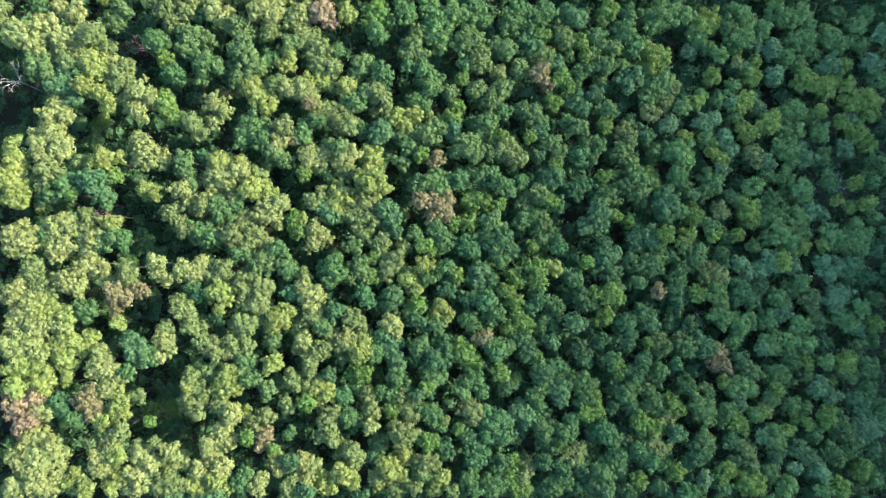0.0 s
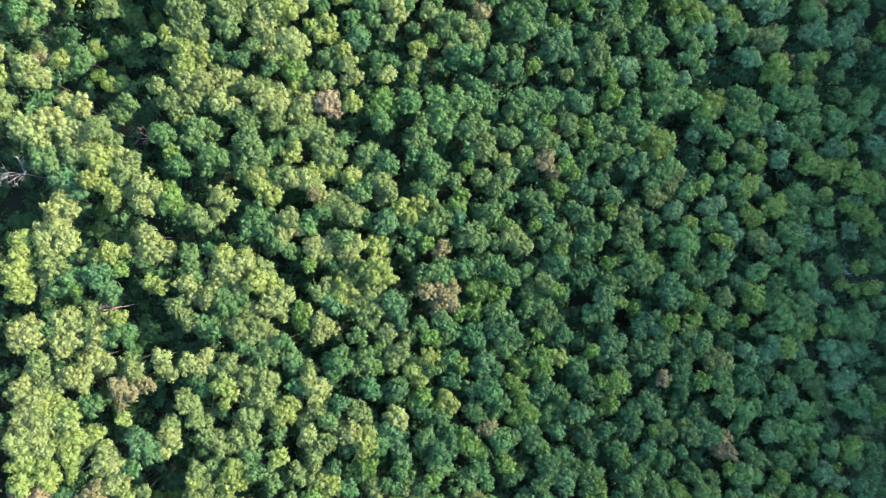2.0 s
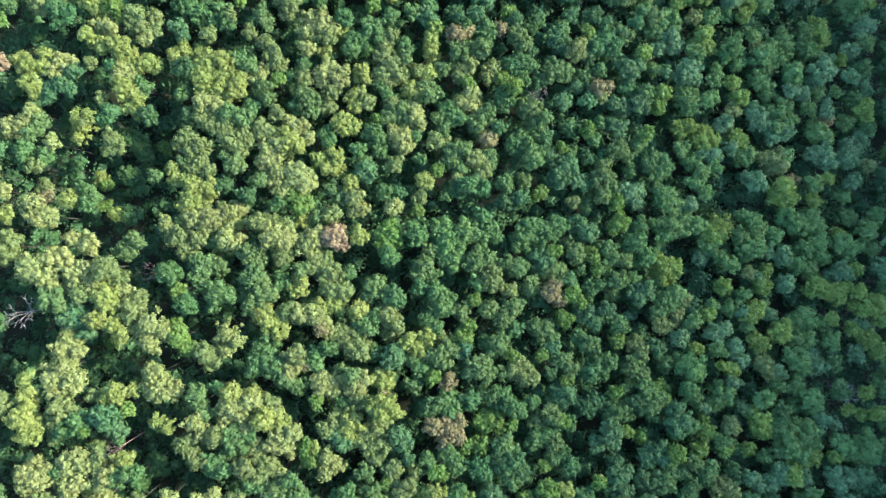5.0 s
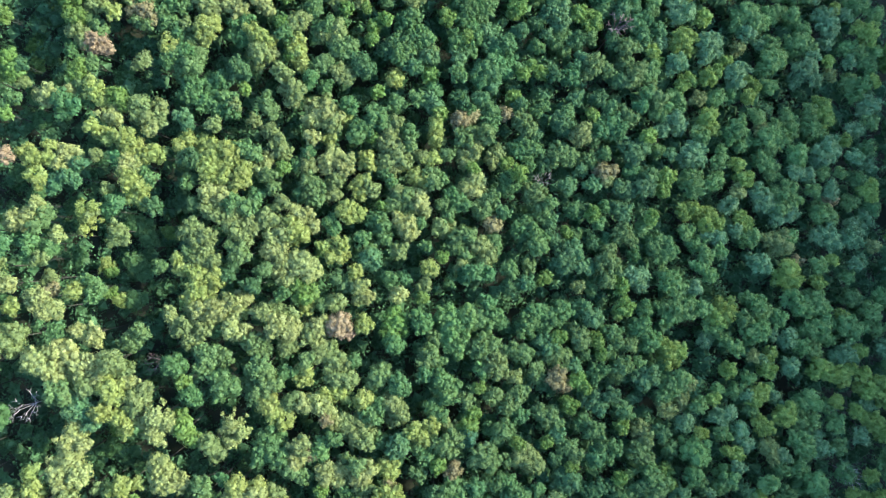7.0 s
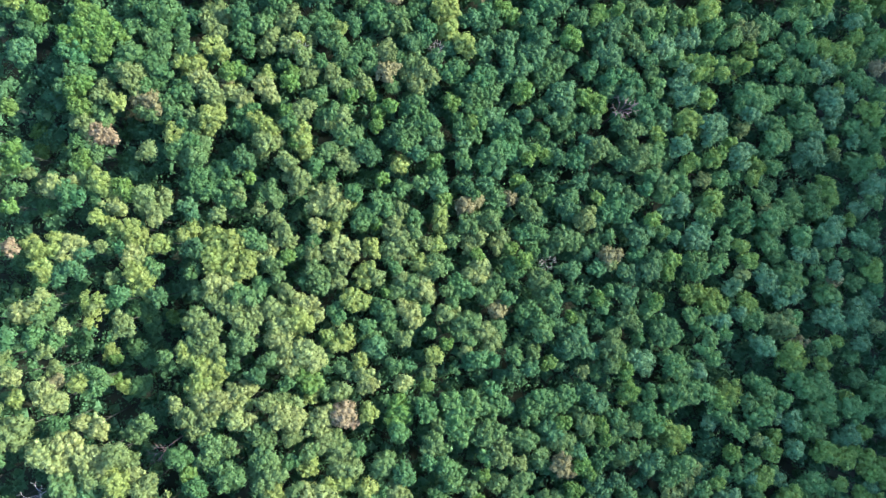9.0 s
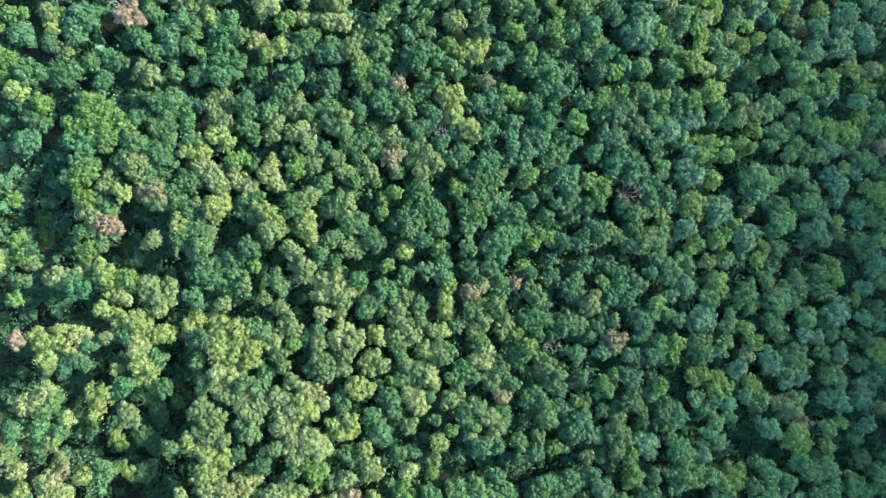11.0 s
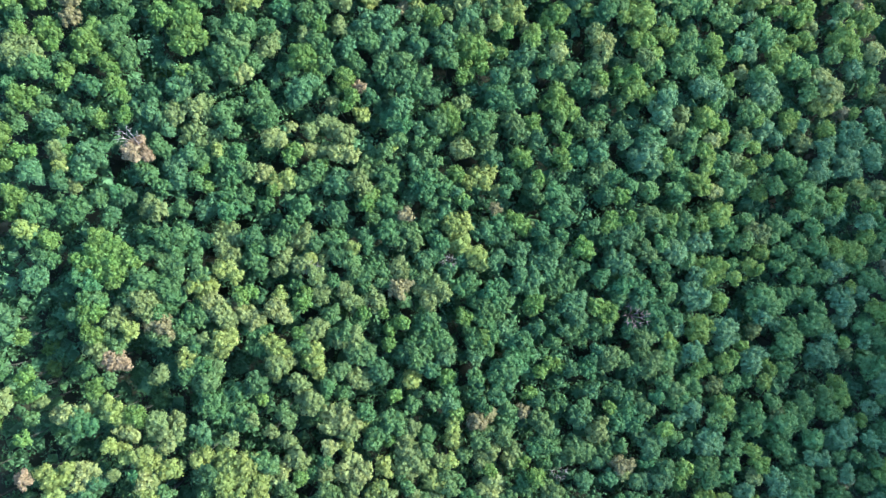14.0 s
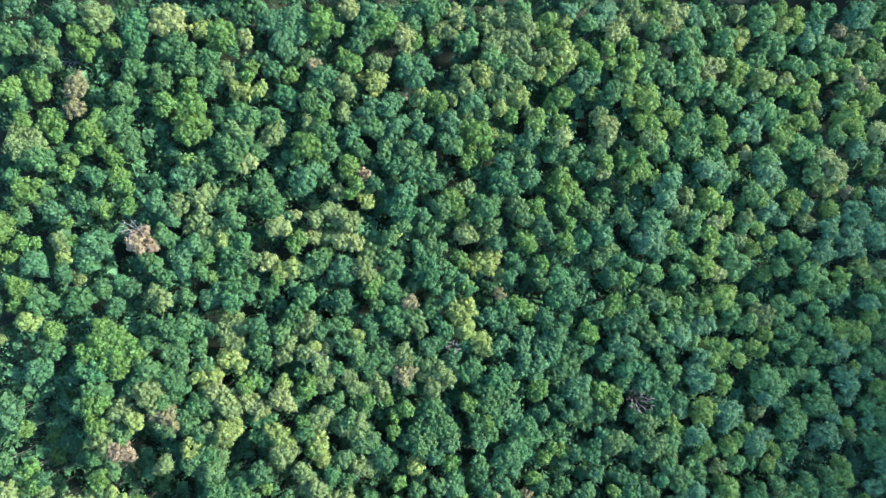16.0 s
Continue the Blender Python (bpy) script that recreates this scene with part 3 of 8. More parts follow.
maple(14.2, -13.5, 2.5, (-2.0, -0.5, 1.7))
oak(15.1, -18.5, 2.5, (-1.5, 2.5, 1.8))
ash(15.7, -10.6, 1.6)
basswood(17.1, -27.9, 1.6)
maple(17.1, -20.0, 1.6, habit="soft")
beech(17.6, -25.0, 2.0, (-1.5, -1.4, 1.5))
oak(17.6, -22.0, 2.1)
beech(19.3, -13.1, 2.8, (-1.6, -1.0, 1.7))
ash(19.7, -16.6, 1.7)
beech(20.3, -10.6, 1.6)
ash(20.7, -25.0, 2.5, (0.5, -2.0, 1.7))
basswood(20.7, -21.6, 1.8)
ash(23.4, -13.1, 2.0, (1.5, -0.5, 1.4))
beech(24.8, -24.1, 2.3, (1.5, -1.0, 1.4))
oak(24.9, -18.2, 2.3, (1.0, -2.0, 1.4))
beech(25.2, -27.1, 1.8)
maple(25.7, -29.6, 1.8, habit="soft")
maple(27.3, -27.1, 1.8, (0.5, -2.0, 1.4), habit="soft")
oak(28.5, -16.7, 1.6)
maple(29.7, -12.2, 1.9, (-1.6, -1.0, 1.1), habit="soft")
oak(30.4, -28.7, 1.3)
beech(30.5, -20.3, 1.8)
oak(31.5, -25.3, 1.6)
maple(32.1, -22.3, 1.8, (-0.5, 1.5, 1.6), habit="soft")
oak(32.2, -16.3, 2.0, (1.6, -0.5, 1.4))
beech(33.0, -26.3, 2.0, (1.1, 1.5, 1.3))
oak(33.3, -13.8, 2.0)
oak(34.0, -28.8, 1.8)
oak(34.7, -22.8, 1.6)
ash(36.3, -20.4, 1.9, (-0.6, -2.0, 1.4))
ash(36.5, -12.3, 2.3, (1.5, -1.5, 2.0))
maple(37.5, -17.2, 1.1, habit="soft")
beech(37.7, -26.4, 1.7)
beech(38.7, -28.4, 1.8, (-1.6, -0.5, 1.4))
beech(39.4, -22.4, 1.9)
elm(39.6, -16.9, 1.9, (1.0, -1.5, 1.6))
maple(41.9, -29.0, 2.3, (-0.5, 1.5, 1.3), habit="soft")
oak(42.3, -14.4, 1.3)
basswood(42.6, -21.0, 1.2)
basswood(43.5, -11.8, 1.6)
beech(44.1, -24.5, 1.2)
beech(44.6, -25.1, 1.9)
elm(44.9, -18.0, 2.4, (-1.0, 1.0, 1.6))
oak(45.6, -13.9, 1.6)
birch(47.7, -29.6, 2.6, (-1.0, 1.5, 1.7), (1.6, -1.0, 1.4))
ash(48.1, -18.0, 2.3, (-1.0, 1.0, 1.6))
elm(48.4, -25.6, 1.3)
ash(48.8, -27.2, 1.3)
dying(51.3, -19.6, 2.3, (0.5, -2.0, 1.9), (-1.1, -1.5, 1.6))
maple(51.6, -24.5, 1.3, habit="soft")
hornbeam(52.0, -29.7, 2.0, (-1.1, -1.5, 1.6))
birch(52.1, -13.0, 2.0, (-1.6, 0.5, 1.3))
birch(54.6, -17.1, 1.6)
aspen(54.7, -28.3, 1.5)
birch(55.3, -14.0, 2.3, (2.2, 0.5, 1.6))
birch(55.4, -25.3, 2.6, (-2.2, -0.5, 1.9), (1.6, -1.0, 1.4))
ash(55.6, -20.7, 1.2)
elm(57.1, -22.8, 2.3, (-1.0, 1.0, 1.5))
aspen(59.5, -18.7, 1.6)
chestnut(60.1, -29.7, 1.2)
birch(60.7, -27.4, 1.6)
beech(60.8, -13.6, 2.2)
birch(61.2, -17.7, 2.5, (1.1, -1.0, 1.6))
maple(61.3, -25.9, 1.6, habit="soft")
beech(62.0, -23.4, 2.6, (1.6, -1.1, 1.7))
aspen(64.2, -12.0, 2.2)
birch(64.5, -29.0, 1.9, (2.7, -0.6, 1.5))
birch(64.5, -17.2, 1.8)
beech(64.9, -20.9, 1.6)
birch(66.8, -14.7, 2.1, (1.7, 0.5, 1.5))
elm(68.0, -24.0, 1.6)
locust(68.2, -21.4, 1.5, habit="soft")
birch(68.3, -17.8, 2.1, (-1.2, -1.0, 1.6))
aspen(69.6, -26.1, 2.0, (1.2, 1.0, 1.5))
birch(70.9, -21.0, 1.6)
elm(71.3, -13.7, 1.6)
oak(71.7, -17.9, 1.9)
aspen(72.8, -27.7, 1.8)
maple(72.9, -25.1, 1.2, habit="soft")
hornbeam(75.3, -23.1, 1.2)
locust(75.4, -21.5, 2.2, (1.2, 1.0, 1.5), habit="soft")
birch(75.9, -13.2, 2.5, (1.6, -1.1, 1.8))
birch(76.9, -24.2, 1.1)
ash(78.2, -29.8, 2.6, (-1.0, 1.6, 1.8), (1.2, 1.0, 1.5))
birch(78.8, -11.1, 1.7)
elm(78.9, -18.5, 1.4)
aspen(79.1, -14.8, 1.4)
beech(79.6, -26.3, 2.1)
beech(79.8, -22.1, 2.2)
maple(81.4, -14.3, 1.9, habit="soft")
beech(81.6, -29.4, 1.6)
beech(81.8, -17.5, 1.5)
# the slope about 0 m along
linden(-71.8, 2.4, 2.9, (1.4, -1.4, 2.4), (-0.6, -2.3, 2.1), (2.7, 0.3, 1.2))
linden(-71.4, -7.5, 2.6, (2.3, -1.4, 2.6), (0.6, -3.3, 2.6))
sapling("g", -69.0, 8.0, 2.1, up=-8)
chestnut(-68.9, -3.7, 2.1, (-0.5, 1.4, 1.6))
chestnut(-68.6, 8.5, 1.4)
chestnut(-67.8, -6.5, 2.4, (1.4, -1.4, 1.6))
beech(-67.3, 2.4, 1.5)
linden(-65.6, 3.3, 2.5, (1.3, 1.0, 1.7), (2.5, 0.0, 1.5))
linden(-64.1, 0.5, 2.2, (-2.2, -0.5, 1.8), (-1.3, -1.4, 1.6))
linden(-63.4, -5.2, 2.4, (1.4, -1.4, 2.0))
maple(-63.1, 9.0, 1.1, habit="soft")
sapling("g", -61.2, -9.9, 1.8, up=-8)
chestnut(-61.2, 5.9, 1.6, (0.5, -1.6, 1.2))
linden(-60.4, -2.8, 2.4, (-0.9, -0.9, 1.6), (2.3, -0.9, 1.6))
linden(-59.6, 1.4, 2.4, (-0.9, -1.4, 1.6))
hornbeam(-57.6, 7.7, 1.2)
hornbeam(-57.4, 1.0, 1.9, (1.3, 1.0, 1.2))
sapling("g", -57.2, -2.0, 2.1, up=-8)
hickory(-56.7, 4.3, 1.7)
dying(-55.3, -7.1, 1.9, (-0.9, -1.4, 1.3), (-0.4, -2.8, 1.3), (1.4, -1.0, 1.3))
beech(-54.7, 1.4, 2.0)
chestnut(-54.5, -3.3, 1.7, (1.4, -1.4, 1.9), (-0.4, -1.9, 1.1))
sapling("g", -54.0, 1.0, 2.6, up=-8)
dying(-53.0, -7.1, 1.9, (1.8, -0.0, 1.5))
linden(-48.6, -2.4, 1.6, (0.1, -1.9, 1.5), (1.5, -2.6, 1.1))
chestnut(-47.0, 6.3, 1.9, (1.4, -1.9, 1.7), (2.6, -2.9, 1.6))
sapling("d", -45.7, -2.5, 2.1, up=-8)
chestnut(-44.4, -10.0, 1.9, (0.7, -1.4, 1.9), (-0.8, 1.4, 1.2))
linden(-44.4, -3.8, 2.1, (1.9, -0.5, 1.7), (2.3, 1.0, 1.3))
basswood(-42.9, -6.7, 2.1, (0.5, -1.4, 1.3))
chestnut(-41.5, 7.8, 1.6)
hornbeam(-41.3, 2.4, 2.7, (-1.0, 1.0, 1.6), (1.4, -0.5, 1.5))
hickory(-38.3, -7.2, 2.2, (1.0, -1.4, 1.5), (-1.4, -0.9, 1.2))
hornbeam(-38.2, 6.3, 2.4, (-1.0, 1.0, 1.6), (2.3, 1.0, 1.4))
chestnut(-37.9, -3.8, 1.8, (-1.8, -1.0, 1.6))
chestnut(-36.2, 2.4, 2.4, (1.9, -1.5, 2.2))
hornbeam(-35.2, -0.9, 1.8)
chestnut(-35.1, -5.8, 2.7, (1.9, -1.9, 3.0), (3.8, -1.0, 2.2))
linden(-34.6, 4.9, 2.1)
chestnut(-33.4, 2.9, 1.6, (1.4, -1.0, 1.9))
chestnut(-31.7, -9.6, 2.2, (-2.3, -0.5, 1.9))
elm(-31.4, -1.9, 2.4, (1.4, -0.5, 1.5), (-0.9, -1.4, 1.6))
linden(-30.5, 1.0, 1.1)
linden(-30.2, 6.9, 2.7, (1.9, 1.0, 1.9), (1.0, -2.0, 1.6), (-1.4, -1.0, 1.9))
hornbeam(-28.6, 0.0, 1.3)
hornbeam(-27.6, -2.9, 2.2, (1.2, -1.0, 1.4))
maple(-26.3, 5.4, 1.6, (0.3, -2.5, 1.6), habit="soft")
basswood(-26.1, -7.7, 1.8)
hickory(-25.2, 5.4, 1.4)
maple(-25.0, 3.0, 1.5, habit="soft")
chestnut(-24.2, -4.8, 1.5)
linden(-23.2, -7.8, 2.5, (-1.4, 1.0, 1.6), (1.4, -1.0, 1.6))
linden(-22.5, 3.5, 1.9, (1.5, -1.5, 1.5), (-0.3, -2.5, 1.6), habit="star")
chestnut(-21.6, 9.4, 1.8, (-1.4, -1.0, 1.4))
ash(-20.1, 5.9, 1.9, (-1.0, 1.5, 1.4))
beech(-19.0, -3.9, 2.5, (-0.9, -1.5, 1.6), (-1.9, 0.5, 1.4))
hickory(-18.2, 9.9, 2.5, (-1.0, -1.5, 1.9), (0.0, -3.5, 1.4))
hornbeam(-16.1, 0.5, 1.8)
sapling("g", -15.8, -6.7, 1.6, up=-8)
elm(-15.1, -3.4, 2.5, (1.5, -1.5, 1.7), (-1.0, -1.5, 1.6))
chestnut(-14.3, 8.0, 3.1, (1.5, -2.5, 2.5), (-1.4, -2.5, 1.8), (0.0, -5.0, 1.7))
basswood(-14.1, -7.8, 1.9, (1.0, -1.5, 1.4))
maple(-12.7, -4.9, 1.4, habit="soft")
maple(-12.2, -1.5, 1.4, habit="soft")
chestnut(-11.3, 0.5, 2.1, (1.0, 1.0, 1.4))
ash(-9.8, 7.0, 1.7, (1.0, -2.0, 1.7))
chestnut(-9.3, -2.9, 2.2, (-1.0, -1.5, 1.7), (1.0, 1.5, 1.2))
oak(-8.8, -8.8, 2.2, (-1.5, -1.0, 1.7))
ash(-8.3, 3.0, 1.2)
chestnut(-7.1, 0.5, 1.5)
hickory(-6.3, -5.4, 2.1, (1.5, -1.0, 1.5), (1.0, -2.0, 1.4))
hornbeam(-4.9, 2.5, 1.2)
maple(-4.5, -9.9, 1.9, (-1.3, -1.0, 1.4), habit="soft")
dying(-3.9, 8.5, 2.0, (2.3, -0.5, 2.2), (4.0, 0.5, 1.7))
maple(-3.4, 0.5, 1.7, (1.2, -1.0, 1.1), habit="soft")
hickory(-3.4, -3.0, 1.7, habit="star")
beech(-2.9, -5.4, 1.5)
dying(-1.9, 5.5, 1.7, (2.5, 0.5, 1.4))
hornbeam(-0.4, 2.5, 2.1, (-1.0, 1.5, 1.4), (0.5, -2.0, 1.7))
oak(0.6, -7.4, 1.7, (1.0, 1.5, 1.1))
beech(0.6, -3.5, 2.0, (-1.5, -0.5, 1.4))
maple(2.1, 4.5, 1.6, habit="soft")
maple(2.4, -4.7, 1.6, habit="soft")
oak(4.1, -9.0, 1.6)
basswood(4.1, 1.0, 2.5, (1.0, -1.5, 1.4))
maple(4.8, 4.6, 2.0, habit="soft")
maple(6.2, 9.1, 2.5, (1.5, -1.0, 1.7), (-1.0, -1.0, 1.6))
ash(6.6, -4.0, 2.2, (-0.5, -2.0, 2.0), (0.5, -3.5, 1.3))
basswood(7.6, -9.5, 2.2, (-1.5, 0.5, 1.4))
oak(8.6, -6.0, 1.3)
elm(8.7, 5.1, 2.1, (1.5, -1.5, 1.7))
beech(10.2, -1.5, 1.8)
oak(10.2, 1.5, 3.1, (-2.0, 0.5, 2.0), (1.5, -1.5, 2.3))
maple(10.3, 8.1, 1.2, habit="soft")
maple(11.2, -7.5, 1.6, habit="soft")
maple(12.7, -9.5, 2.0, (0.5, -2.0, 1.3), habit="soft")
maple(13.2, -6.0, 1.7, (-0.5, 1.5, 1.3), habit="soft")
maple(16.4, 0.5, 1.3, habit="soft")
beech(16.4, 6.1, 2.3, (-2.1, -1.0, 1.7))
maple(16.8, -3.5, 2.3, (0.5, -2.5, 2.0), habit="soft")
oak(17.3, -9.1, 2.1)
elm(17.5, 9.7, 1.7, (-2.6, -1.1, 2.0))
elm(18.0, 4.6, 1.9)
beech(19.5, 2.6, 2.0, (-1.6, -0.5, 1.4))
maple(19.6, 8.7, 1.7, habit="soft")
hickory(20.1, -3.5, 1.6)
basswood(21.0, 0.5, 1.9)
beech(21.1, 8.2, 1.5)
basswood(23.5, -5.1, 2.1, (1.0, -1.5, 1.7))
oak(25.0, -8.6, 2.0, (1.0, -1.5, 1.4))
maple(26.2, -2.5, 1.3, habit="soft")
ash(26.3, 4.1, 1.9)
hickory(27.0, -2.5, 1.1)
maple(27.7, -8.1, 1.6, habit="soft")
beech(28.3, -4.1, 1.3)
ash(28.5, 6.7, 2.5, (0.8, -2.1, 1.9))
oak(29.4, 1.1, 1.6)
ash(29.9, -2.0, 2.6, (1.0, -2.6, 2.3), (1.6, 1.0, 1.6))
maple(30.3, -8.2, 2.3, (1.6, -1.0, 1.7), habit="soft")
maple(31.9, 6.2, 1.5, habit="soft")
hornbeam(31.9, -7.1, 1.6)
oak(34.7, -2.5, 1.6)
maple(34.8, 5.2, 1.6, habit="soft")
ash(36.2, -6.1, 1.5)
ash(37.4, 2.1, 3.2, (-1.6, -1.0, 2.0), (1.6, -1.0, 1.7))
hornbeam(38.9, -2.6, 2.6, (-1.1, -1.5, 1.9), (1.1, 1.6, 1.5))
dying(39.6, -7.7, 1.6)
maple(40.7, 2.6, 1.9, (-0.6, -1.6, 1.3), habit="soft")
basswood(41.3, 5.8, 1.9)
ash(41.4, 8.4, 3.2, (1.6, -1.0, 2.0), (-1.0, 1.6, 2.0))
oak(42.2, -1.5, 1.5)
basswood(43.1, -7.2, 2.5, (0.5, -2.1, 1.7))
beech(43.7, -3.6, 2.0, (0.7, -1.6, 1.3))
elm(44.4, 0.6, 1.6)
birch(45.2, 6.8, 1.1)
locust(45.6, 2.6, 1.8, habit="soft")
maple(46.8, -8.3, 1.9, habit="soft")
hornbeam(47.1, -1.0, 1.8, (-0.6, -1.6, 1.8))
maple(47.3, 5.8, 2.1, (-0.5, 1.6, 1.5), habit="soft")
chestnut(49.7, -4.1, 2.6, (1.6, -1.0, 2.2), (-1.1, -1.0, 1.5))
beech(50.0, 4.2, 1.4)
birch(50.1, -8.3, 2.3, (1.6, -1.6, 1.7))
locust(50.5, 2.7, 1.6, habit="soft")
chestnut(51.7, 6.9, 1.9)
hornbeam(51.8, -7.3, 1.2)
beech(52.0, -1.0, 1.5)
oak(52.4, -3.6, 1.2)
beech(52.7, 2.7, 1.4)
maple(55.2, 2.5, 1.6, habit="soft")
aspen(55.2, -2.6, 1.6, (2.1, -1.6, 1.8))
birch(55.7, 9.0, 1.2)
basswood(56.1, -8.3, 2.5, (1.6, -1.1, 1.8), (-1.1, -1.0, 1.6))
locust(57.8, 7.4, 2.4, (0.5, -1.6, 1.8), (-0.8, 1.9, 1.2))
birch(59.2, 0.6, 1.6)
oak(59.4, -7.3, 1.6)
beech(61.8, 9.1, 2.2)
aspen(61.9, -2.6, 2.7, (-2.3, -1.6, 2.1))
birch(62.7, -8.9, 1.9, (1.6, -1.6, 1.6))
birch(62.8, 5.9, 3.0, (-2.2, 0.5, 2.1))
locust(63.5, -2.6, 2.1, (0.6, 1.6, 1.3), habit="soft")
birch(63.8, 2.7, 3.0, (-1.7, -0.5, 2.4), (1.6, -1.6, 2.1))
aspen(66.3, -3.7, 1.8)
birch(66.6, -7.4, 2.4, (1.2, 1.0, 1.6))
birch(66.7, 5.4, 2.7, (1.0, -2.1, 2.4))
locust(68.5, 0.6, 1.8, (-1.5, -1.1, 1.3), habit="soft")
elm(69.4, -9.0, 2.1, (0.5, -1.6, 1.3))
aspen(70.2, 7.5, 1.4)
locust(72.3, 0.6, 1.4, habit="soft")
aspen(73.0, 6.5, 1.5)
aspen(73.5, -4.2, 2.7, (1.8, 1.1, 1.9), (-1.6, 1.6, 1.8))
birch(73.9, 2.7, 2.7, (1.0, -1.6, 1.9))
aspen(75.0, -9.0, 2.7, (-1.2, -1.0, 1.8), (1.7, 0.5, 1.6))
locust(75.4, 9.2, 1.3, habit="soft")
ash(78.1, -3.2, 2.5, (-0.7, -2.1, 1.9))
birch(79.0, 2.7, 3.3, (1.0, -2.1, 2.4), (-1.3, -2.1, 2.1))
oak(80.8, -5.3, 1.8)
locust(81.1, 8.7, 1.8, (-2.3, -0.6, 1.4), habit="soft")
beech(82.3, -9.6, 1.7)
oak(82.9, 0.0, 2.0)
birch(83.8, 6.0, 1.4)
# the slope about 20 m along
sapling("g", -76.1, 20.7, 1.8, up=-8)
hickory(-73.5, 17.8, 1.3, (0.5, -2.7, 2.1))
hickory(-73.1, 11.8, 2.6, (1.4, -1.4, 1.9), (0.6, -3.3, 2.4))
linden(-67.5, 19.6, 3.1, (1.9, -2.2, 2.7), (-1.3, -1.9, 2.3), (-0.8, -3.9, 2.1))
chestnut(-66.8, 13.1, 2.4, (-1.7, -1.5, 1.9), (1.9, -1.2, 1.3))
linden(-66.8, 24.4, 2.4, (-0.9, -1.5, 1.6), (1.9, -1.9, 1.6))
ash(-65.6, 28.8, 2.7, (1.1, -1.4, 1.9), (-1.3, -0.8, 1.3), (1.9, -3.1, 1.3))
beech(-64.0, 10.5, 2.7, (-3.1, -1.0, 2.4))
sapling("g", -63.7, 19.6, 1.6, up=-8)
chestnut(-62.4, 14.8, 1.1)
sapling("l", -62.4, 23.2, 1.8, habit="soft", up=-8)
hickory(-61.5, 27.9, 2.1)
ash(-59.5, 11.5, 2.7, (1.4, -2.4, 2.1), (-1.4, 0.8, 1.6))
hickory(-59.1, 27.0, 2.0, (1.4, -1.4, 1.6), (1.0, -2.9, 1.3))
hickory(-57.9, 15.3, 2.0, (-1.8, -0.5, 1.6), (2.3, 0.4, 1.3))
maple(-56.4, 12.5, 1.5, habit="soft")
linden(-52.7, 26.9, 2.8, (2.1, -0.8, 2.2), (0.1, -3.1, 2.3), (-2.3, -0.7, 1.6), habit="star")
linden(-52.4, 18.3, 2.3, (1.2, -2.1, 3.0), (3.8, -2.6, 2.0))
hickory(-51.3, 10.1, 1.6, (1.9, -0.7, 1.3), habit="star")
maple(-48.0, 24.8, 2.0, (-1.0, 1.9, 1.5), (1.0, -1.9, 1.4))
linden(-45.3, 10.2, 1.6, (1.4, -1.9, 1.9), (2.9, -3.2, 1.6))
elm(-44.5, 15.3, 2.0)
elm(-44.4, 13.1, 1.9, (0.5, -1.9, 1.4))
chestnut(-43.7, 21.9, 2.0, (1.1, -1.5, 1.4))
basswood(-41.5, 16.1, 1.3)
linden(-40.0, 25.0, 2.6, (1.9, -1.0, 1.6), (-0.4, -2.5, 1.9), habit="star")
hickory(-38.8, 15.0, 2.2, (3.3, -0.4, 1.5))
linden(-38.8, 12.7, 2.7, (1.5, -1.9, 1.9), (-1.4, -2.0, 1.6))
linden(-35.5, 13.7, 2.2, (-0.8, -4.9, 1.8))
hickory(-33.9, 28.6, 2.6, (0.7, -1.6, 1.8))
hornbeam(-33.8, 21.4, 3.2, (1.8, -2.3, 2.5), (-1.4, -2.0, 2.1))
hickory(-33.5, 10.3, 2.2, (2.4, -1.0, 2.7), (0.9, 0.5, 1.6))
chestnut(-32.6, 12.7, 1.8)
hickory(-31.3, 25.7, 1.8)
elm(-30.1, 29.2, 1.3)
elm(-29.9, 17.2, 2.1, (1.9, -1.5, 1.9))
linden(-28.9, 18.7, 1.4)
chestnut(-28.0, 21.5, 2.2)
linden(-27.7, 28.6, 2.2)
dying(-26.6, 20.0, 1.3)
birch(-24.6, 21.3, 1.8, (-0.8, -1.5, 1.4))
maple(-24.5, 13.3, 1.5, habit="soft")
linden(-24.2, 27.4, 2.2, (-1.2, 1.3, 1.7), (1.2, -2.0, 1.9))
dying(-23.7, 25.9, 1.2)
linden(-23.6, 16.3, 2.2, (2.4, 0.5, 1.7), (1.5, -1.3, 1.7))
beech(-22.2, 22.4, 1.5)
hickory(-21.8, 30.0, 2.2, (-2.4, -0.1, 1.4))
beech(-20.2, 12.9, 1.2)
chestnut(-18.5, 23.5, 3.4, (-2.3, 1.0, 2.1), (1.4, -1.5, 2.2))
elm(-18.3, 17.9, 1.7, (-2.0, 0.5, 1.5))
linden(-17.8, 15.7, 2.5, (1.5, 1.2, 1.4))
chestnut(-17.3, 13.4, 1.9, (-0.5, 1.5, 1.4))
hickory(-17.2, 29.1, 2.1)
hornbeam(-16.2, 26.0, 2.2, (1.8, 1.6, 1.7))
hornbeam(-14.4, 21.5, 1.8)
hickory(-12.8, 12.5, 2.8, (1.5, -1.5, 2.1), (-1.5, -0.5, 1.4))
hickory(-12.6, 16.2, 2.5, (-1.3, 0.8, 1.4))
dying(-12.3, 13.2, 1.3)
chestnut(-12.0, 28.2, 2.3, (1.5, -1.5, 1.7), (0.7, -3.0, 1.7))
ash(-11.2, 20.6, 2.5, (0.8, 1.5, 1.4))
hickory(-8.4, 23.7, 1.7, (1.7, -1.5, 2.0))
elm(-7.6, 15.6, 1.7)
